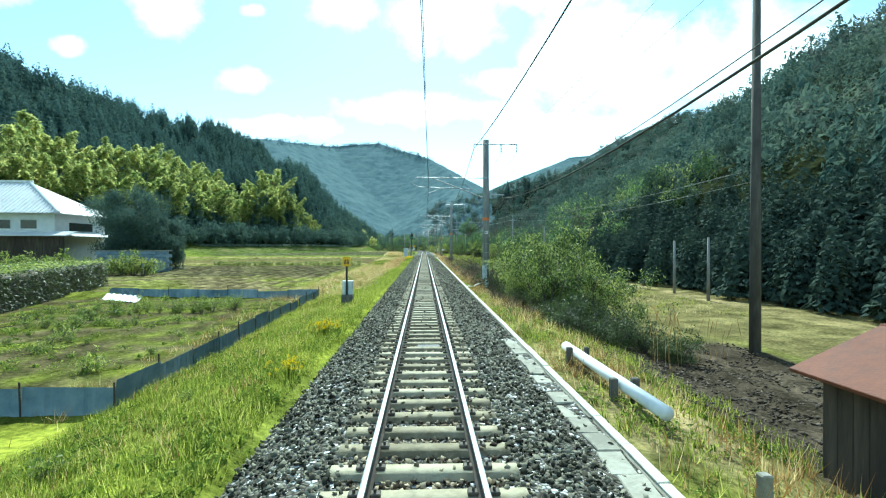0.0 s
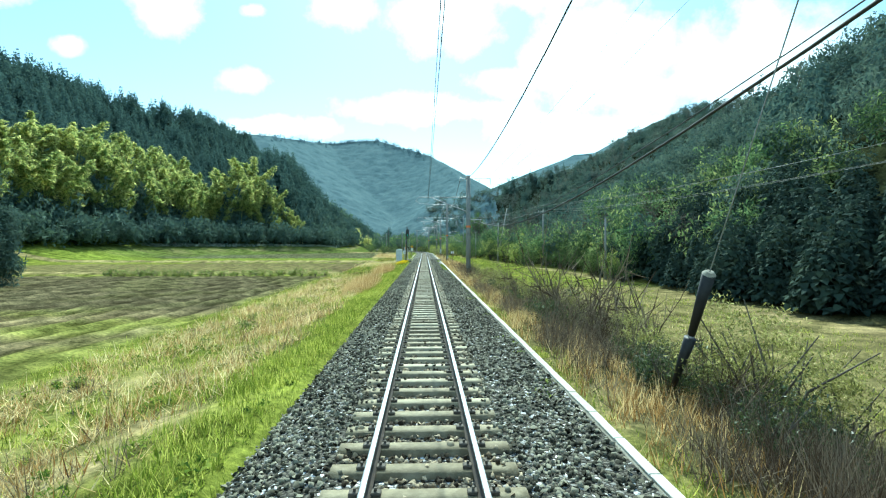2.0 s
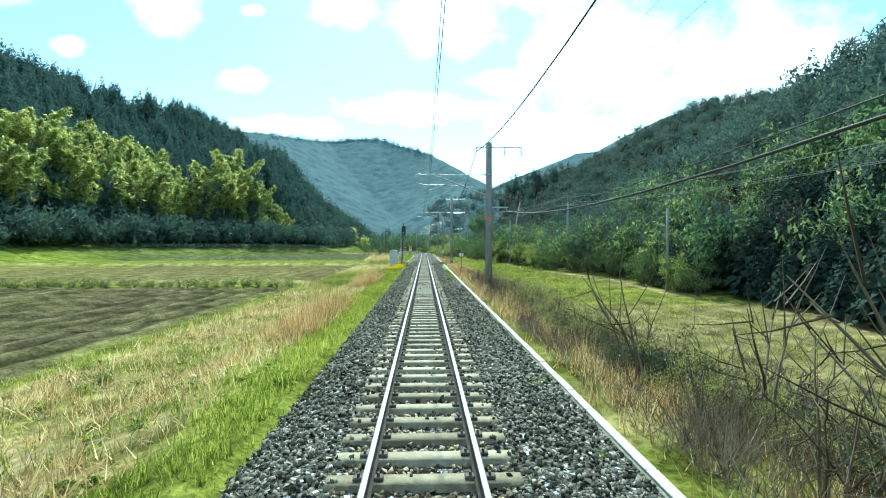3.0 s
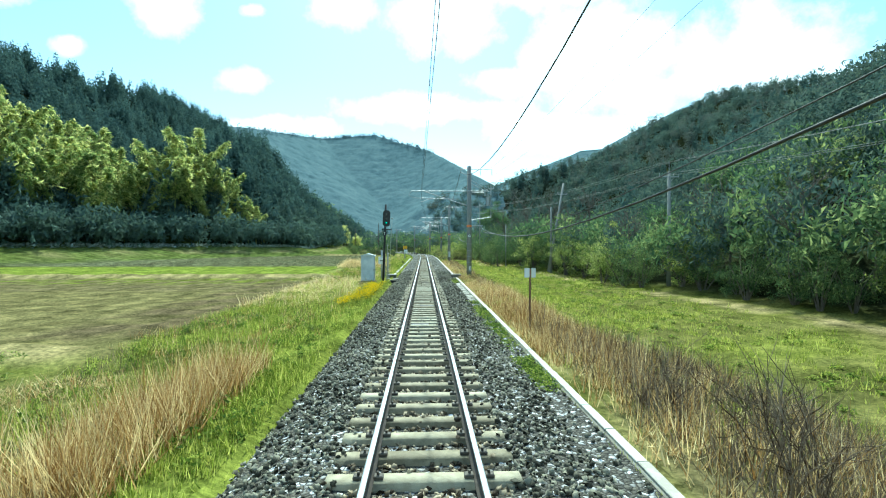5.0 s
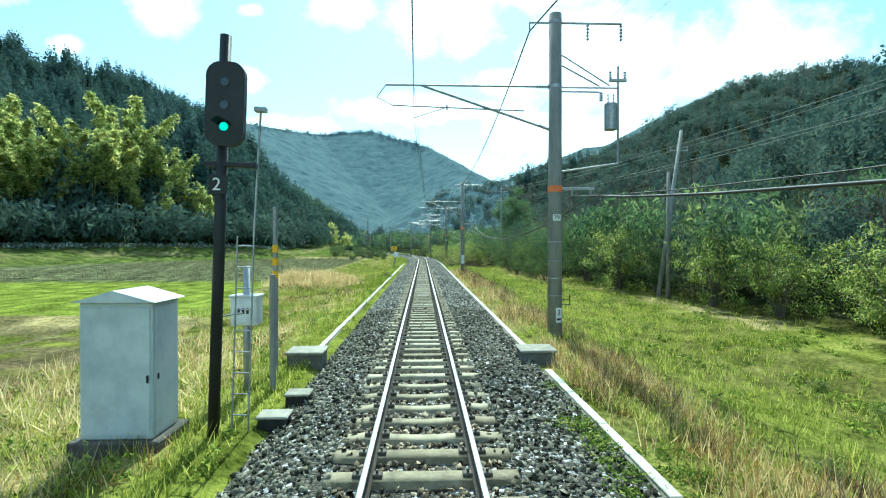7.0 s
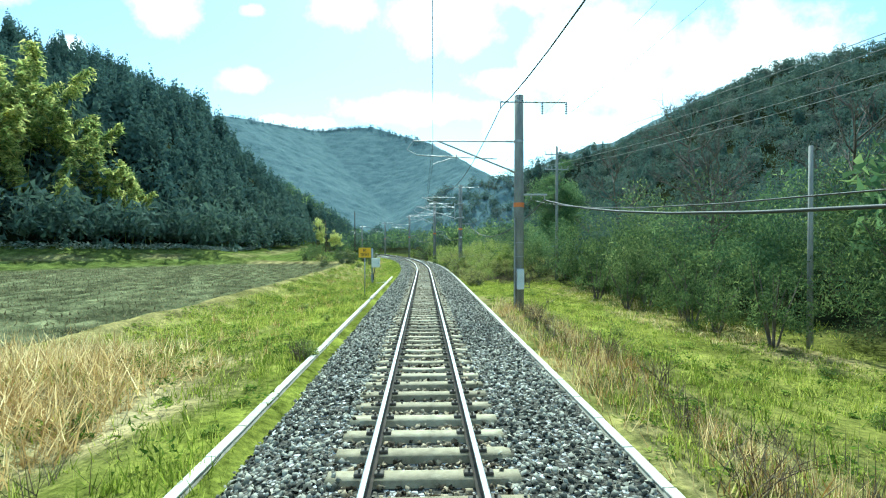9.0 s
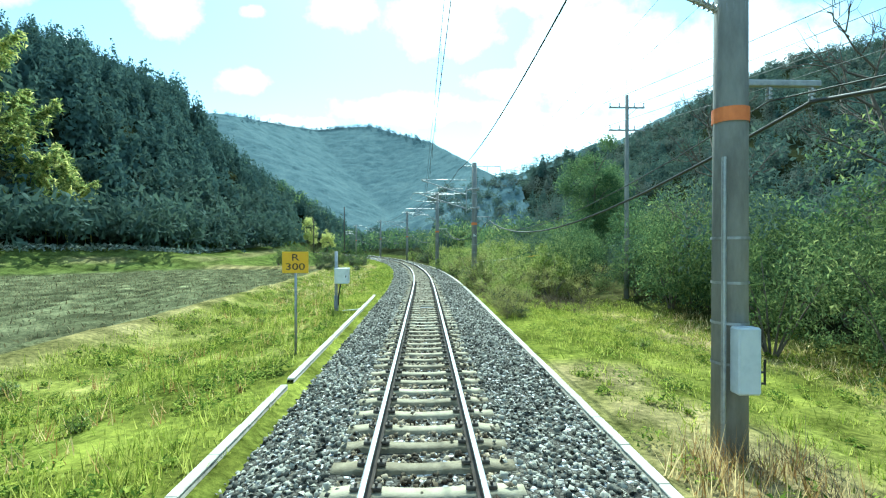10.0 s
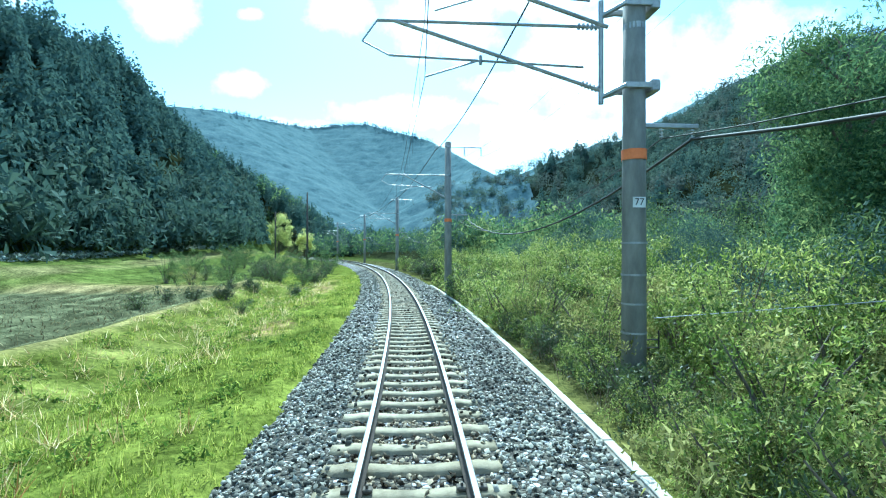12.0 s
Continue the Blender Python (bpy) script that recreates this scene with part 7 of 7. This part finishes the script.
def grass(name, mat, zones, label, seed):
    rng = np.random.RandomState(seed)
    tv, tf = np.array([(-0.5, 0, 0), (0.5, 0, 0), (0, 0.3, 1.0)]), np.array([(0, 1, 2)])
    pairs = []
    for n, u0, u1, s0, s1, h0, h1, w, prob, *flat in zones:
        # tufts: blades gather round seeds
        nt = max(1, n // 9)
        su, ss = rng.uniform(u0, u1, nt), rng.uniform(s0, s1, nt)
        i = rng.randint(0, nt, n)
        u, s = su[i] + rng.normal(0, 0.07, n), ss[i] + rng.normal(0, 0.07, n)
        keep = np.ones(n, bool) if prob is None else rng.uniform(0, 1, n) < prob(u, s)
        u, s, i = u[keep], s[keep], i[keep]
        P = np.array([beside(b, a) for a, b in zip(u, s)]) if s1 > CURVE_Y - 1 else np.c_[u, s, np.zeros(len(u))]
        z = ground_height(P[:, 0], P[:, 1])
        hh = rng.uniform(h0, h1, nt)[i] * rng.uniform(0.5, 1.15, len(u))
        sc = np.c_[np.full(len(u), w) * rng.uniform(0.6, 1.3, len(u)), hh, hh]
        pairs.append(scatter(tv, tf, np.c_[P[:, 0], P[:, 1], z - 0.02], sc, rng.uniform(0, 6.28, len(u)), lean(rng, len(u), flat[0] if flat else 0.25)))
    v, f = joined(pairs)
    return tagged(new(name, quick_mesh(name, v, f, M[mat])), label, "grass", kind="stuff")


stone_heap()
patch = lambda u, s: np.clip(0.5 + 0.9 * wavy(u, s, 5, 61) + 0.4 * wavy(u, s, 1.5, 62), 0.05, 1)
unpatch = lambda u, s: 1 - 0.8 * patch(u, s)
grass("green_grass", "grass_green", [
    (57000, -6.2, -2.2, 3, 22, 0.10, 0.26, 0.016, None),
    (30000, -3.4, -2.2, 22, 80, 0.12, 0.30, 0.018, None),
    (22000, -7.2, -3.0, 21, 32, 0.12, 0.3, 0.018, None),
    (28000, -10, -3.4, 31, 80, 0.12, 0.35, 0.018, patch),
    (35000, -9, -2.2, 76, 100, 0.15, 0.45, 0.018, patch),
    (26000, -9, -2.2, 100, 132, 0.12, 0.35, 0.018, patch),
    (52000, -9, -2.6, 126, 166, 0.12, 0.35, 0.018, patch),
    (36000, -9, -2.3, 164, 215, 0.10, 0.28, 0.02, patch),
    (24000, -7, -2.2, 162, 182, 0.05, 0.15, 0.016, None),
    (26000, 4.0, 10.5, 151, 164.5, 0.06, 0.2, 0.016, None),
    (9000, 2.6, 7, 3, 18, 0.12, 0.35, 0.018, patch),
    (5000, 2.6, 3.2, 18, 40, 0.08, 0.2, 0.016, patch),
    (20000, -9, -2.2, 92, 110, 0.12, 0.35, 0.018, None),
    (57000, 3.0, 14, 76, 166, 0.10, 0.30, 0.02, patch),
    (40000, 3.0, 11, 90, 138, 0.08, 0.3, 0.02, None),
    (14000, 10, 17, 80, 135, 0.1, 0.35, 0.03, patch),
    (24000, 3.0, 11, 138, 166, 0.06, 0.16, 0.016, None),
    (30000, 8.5, 20, 28, 76, 0.10, 0.28, 0.02, patch),
    (9000, 2.0, 2.42, 72, 93, 0.08, 0.2, 0.016, None),
    (4000, -2.45, -2.15, 108, 164, 0.06, 0.16, 0.016, patch),
], "bright green spring grass on the verges", 71)
grass("dry_grass", "grass_dry", [
    (22000, -9.5, -3.4, 30, 82, 0.15, 0.5, 0.016, unpatch),
    (3000, -9.5, -3.4, 22, 33, 0.15, 0.45, 0.016, unpatch),
    (14000, -9.5, -3.0, 84, 126, 0.15, 0.42, 0.016, unpatch),
    (5000, -4.6, -3.1, 56, 63, 0.5, 1.15, 0.016, None),
    (4500, -5.0, -3.2, 74.5, 80, 0.5, 1.2, 0.016, None),
    (7000, -8, -3.0, 4, 22, 0.15, 0.35, 0.014, unpatch),
    (4000, -8, -3.0, 136, 175, 0.2, 0.5, 0.016, unpatch),
    (33000, 2.65, 5.0, 3, 110, 0.2, 0.5, 0.015, unpatch),
    (8000, 2.7, 8.5, 32, 60, 0.25, 0.7, 0.014, unpatch),
    (10000, 2.7, 8.5, 60, 84, 0.35, 0.95, 0.016, unpatch),
    (19000, 2.7, 5.2, 80, 100, 0.25, 0.7, 0.014, unpatch),
    (5000, 2.7, 4.4, 100, 110, 0.2, 0.5, 0.014, unpatch),
    (7000, 2.7, 5.4, 80, 102, 0.25, 0.6, 0.016, None, 0.9),
    (9000, 2.7, 4.4, 112, 145, 0.25, 0.7, 0.015, unpatch),
], "pale dry grass and reeds on the verges", 72)
grass("dead_weeds", "twig", [
    (42000, 3.0, 8.5, 31, 62, 0.35, 1.15, 0.014, patch, 0.4),
    (24000, 3.1, 8.0, 62, 84, 0.4, 1.05, 0.014, unpatch, 0.3),
    (9000, 2.9, 8.0, 160, 196, 0.4, 1.0, 0.014, None, 0.4),
    (6000, 2.9, 5.0, 84, 145, 0.35, 0.8, 0.012, unpatch, 0.3),
    (7000, -8.5, -3.4, 24, 132, 0.3, 0.75, 0.012, unpatch, 0.35),
    (5000, 3.4, 9.0, 20, 34, 0.4, 0.9, 0.014, None, 0.35),
    (7000, 3.9, 6.4, 26.5, 34, 0.5, 1.25, 0.014, None, 0.25),
], "brown dead weed stalks among the grass", 73)


def soil_clods():
    rng = np.random.RandomState(77)
    n = 5200
    tv = np.array([(1, 0.1, 0), (-0.1, 1, 0.1), (-1, -0.1, -0.05), (0.1, -1, 0.05), (0.15, 0.1, 0.6), (0, 0, -0.5)]) * 0.5
    tf = np.array([(0, 1, 4), (1, 2, 4), (2, 3, 4), (3, 0, 4), (1, 0, 5), (2, 1, 5), (3, 2, 5), (0, 3, 5)])
    x, y = rng.uniform(5.0, 12.8, n), rng.uniform(3, 20.5, n)
    z = ground_height(x, y)
    v, f = scatter(tv, tf, np.c_[x, y, z + 0.01], rng.uniform(0.05, 0.2, (n, 3)) * np.array([1, 1, 0.7]), rng.uniform(0, 6.28, n), rng.uniform(-0.5, 0.5, (n, 2)))
    tagged(new("soil_clods", quick_mesh("soil_clods", v, f, M["soil"])), "dark brown clods on the dug plot", "soil", kind="stuff")


soil_clods()
grass("fallen_straw", "straw", [
    (40000, -9.5, -3.5, 30, 82, 0.25, 0.6, 0.02, unpatch, 1.0),
    (40000, -10.5, -4.6, 127, 139, 0.4, 0.9, 0.024, lambda u, s: np.clip(1.4 - np.hypot((u + 7.5) / 2.6, (s - 133) / 4.2) + 0.3 * wavy(u, s, 2, 64), 0, 1), 1.05),
    (18000, -9.5, -3.6, 94, 114, 0.3, 0.7, 0.022, lambda u, s: np.clip(0.6 + 0.6 * wavy(u, s, 3, 65), 0, 1), 1.0),
    (14000, 2.9, 7.0, 62, 86, 0.3, 0.7, 0.02, unpatch, 0.9),
    (7000, 8.5, 19, 28, 76, 0.2, 0.45, 0.02, unpatch, 0.95),
    (9000, -9.4, -4.4, 165, 205, 0.25, 0.5, 0.02, unpatch, 0.8),
    (6000, 8.5, 11.5, 140, 160, 0.25, 0.5, 0.02, unpatch, 0.9),
], "pale flattened straw lying on the banks", 74)


def herbs(zones, mat, name, label, seed):
    """Low broad leaves in loose clumps close to the ground."""
    rng = np.random.RandomState(seed)
    tv = np.array([(-0.5, -0.2, 0), (0.6, 0, 0.1), (-0.4, 0.26, 0)])
    pairs = []
    for n, u0, u1, s0, s1, tall, leaf in zones:
        nt = max(1, n // 22)
        su, ss, sr = rng.uniform(u0, u1, nt), rng.uniform(s0, s1, nt), rng.uniform(0.08, 0.34, nt)
        keep = rng.uniform(0, 1, nt) < np.clip(0.55 + 0.8 * wavy(su, ss, 4, seed), 0.08, 1)
        su, ss, sr = su[keep], ss[keep], sr[keep]
        i = rng.randint(0, len(su), n)
        d = rng.normal(0, 0.55, (n, 2))
        u, s = su[i] + d[:, 0] * sr[i], ss[i] + d[:, 1] * sr[i]
        P = np.array([beside(b, a) for a, b in zip(u, s)]) if s1 > CURVE_Y - 1 else np.c_[u, s, np.zeros(n)]
        z = np.where(np.abs(u) < 2.4, np.maximum(ground_height(P[:, 0], P[:, 1]), bed_z(u)), ground_height(P[:, 0], P[:, 1])) + tall * sr[i] / 0.34 * np.clip(1 - (d ** 2).sum(1) * 0.5, 0.05, 1) * rng.uniform(0.2, 1, n)
        pairs.append(scatter(tv, [(0, 1, 2)], np.c_[P[:, :2], z], leaf * rng.uniform(0.6, 1.5, n), rng.uniform(0, 6.28, n), rng.uniform(-0.9, 0.9, (n, 2))))
    v, f = joined(pairs)
    tagged(new(name, quick_mesh(name, v, f, M[mat])), label, "weeds", kind="stuff")


herbs([
    (16000, -6.0, -2.3, 3, 22, 0.22, 0.06),
    (9000, -9.5, -2.3, 22, 76, 0.25, 0.08),
    (22000, -9.3, -2.3, 76, 104, 0.35, 0.07),
    (12000, -9.0, -2.4, 104, 140, 0.3, 0.08),
    (22000, -9.2, -2.7, 136, 166, 0.3, 0.07),
    (14000, -9.2, -2.4, 164, 200, 0.3, 0.08),
    (22000, 4.2, 15, 78, 138, 0.25, 0.09),
    (12000, 2.9, 10.5, 128, 164, 0.3, 0.07),
    (6000, 2.7, 5.2, 3, 20, 0.25, 0.06),
    (9000, 2.0, 2.36, 78, 91.5, 0.1, 0.05),
    (900, 2.05, 2.36, 30, 76, 0.07, 0.05),
    (1600, 2.0, 2.36, 101.5, 106, 0.16, 0.05),
    (1600, 2.6, 3.3, 101.5, 106.5, 0.2, 0.05),
], "herb", "low_weeds", "low broad-leaved green weeds through the grass", 171)
herbs([(9000, -19.5, -7.2, 11, 31, 0.3, 0.08)], "herb", "garden_greens", "patchy green vegetable leaves on the garden beds", 172)


def stubble():
    """Cut tufts standing in rows on the harvested field."""
    rng = np.random.RandomState(91)
    u, s = np.meshgrid(np.arange(-44, -10.6, 0.7), np.arange(138, 198, 0.55))
    u, s = np.repeat(u.ravel(), 3) + rng.normal(0, 0.05, u.size * 3), np.repeat(s.ravel(), 3) + rng.normal(0, 0.07, s.size * 3)
    P = np.array([beside(b, a) for a, b in zip(u, s)])
    k = P[:, 0] > np.interp(P[:, 1], FOOT_LEFT_Y, FOOT_LEFT_X) + 16
    P = P[k]
    z = ground_height(P[:, 0], P[:, 1])
    n = len(P)
    h = rng.uniform(0.10, 0.24, n)
    tv = np.array([(-0.5, 0, 0), (0.5, 0, 0), (0.1, 0.3, 1.0)])
    v, f = scatter(tv, [(0, 1, 2)], np.c_[P[:, :2], z], np.c_[np.full(n, 0.05), h, h], rng.uniform(0, 6.28, n), rng.normal(0, 0.4, (n, 2)))
    tagged(new("stubble", quick_mesh("stubble", v, f, M["stubble"])), "rows of cut rice stubble on the harvested field", "stubble", kind="stuff")


stubble()


def field_edge_crop():
    """Pale leafy crop and rubble along the foot of the wood."""
    rng = np.random.RandomState(92)
    n = 7000
    y = rng.uniform(150, 284, n)
    x = np.interp(y, FOOT_LEFT_Y, FOOT_LEFT_X) + rng.uniform(0.8, 5.0, n)
    z = ground_height(x, y) + rng.uniform(0, 0.55, n)
    tv = np.array([(-0.5, -0.3, 0), (0.6, 0, 0.1), (-0.4, 0.36, 0)])
    v, f = scatter(tv, [(0, 1, 2)], np.c_[x, y, z], rng.uniform(0.25, 0.6, n), rng.uniform(0, 6.28, n), rng.uniform(-0.9, 0.9, (n, 2)))
    tagged(new("pale_crop", quick_mesh("pale_crop", v, f, M["pale_crop"])), "pale grey-green crop rows along the wood's foot", "crop", kind="stuff")


field_edge_crop()


def rubble_wall():
    """A long low wall of pale field stones at the wood's foot."""
    rng = np.random.RandomState(93)
    n = 1500
    q = rng.uniform(0, 1, n)
    x, y = -122 + 57 * q, 147 + 13.5 * q + rng.normal(0, 0.35, n)
    z = ground_height(x, y) + rng.uniform(0.0, 1.0, n)
    tv = np.array([(1, 0.1, 0), (-0.1, 1, 0.1), (-1, -0.1, -0.05), (0.1, -1, 0.05), (0.15, 0.1, 0.75), (0, 0, -0.7)]) * 0.5
    tf = np.array([(0, 1, 4), (1, 2, 4), (2, 3, 4), (3, 0, 4), (1, 0, 5), (2, 1, 5), (3, 2, 5), (0, 3, 5)])
    v, f = scatter(tv, tf, np.c_[x, y, z], rng.uniform(0.4, 1.0, (n, 3)), rng.uniform(0, 6.28, n), rng.uniform(-0.5, 0.5, (n, 2)))
    tagged(new("stone_wall", quick_mesh("stone_wall", v, f, M["trough"])), "long low wall of pale stones at the wood's foot", "stone wall", kind="stuff")


rubble_wall()
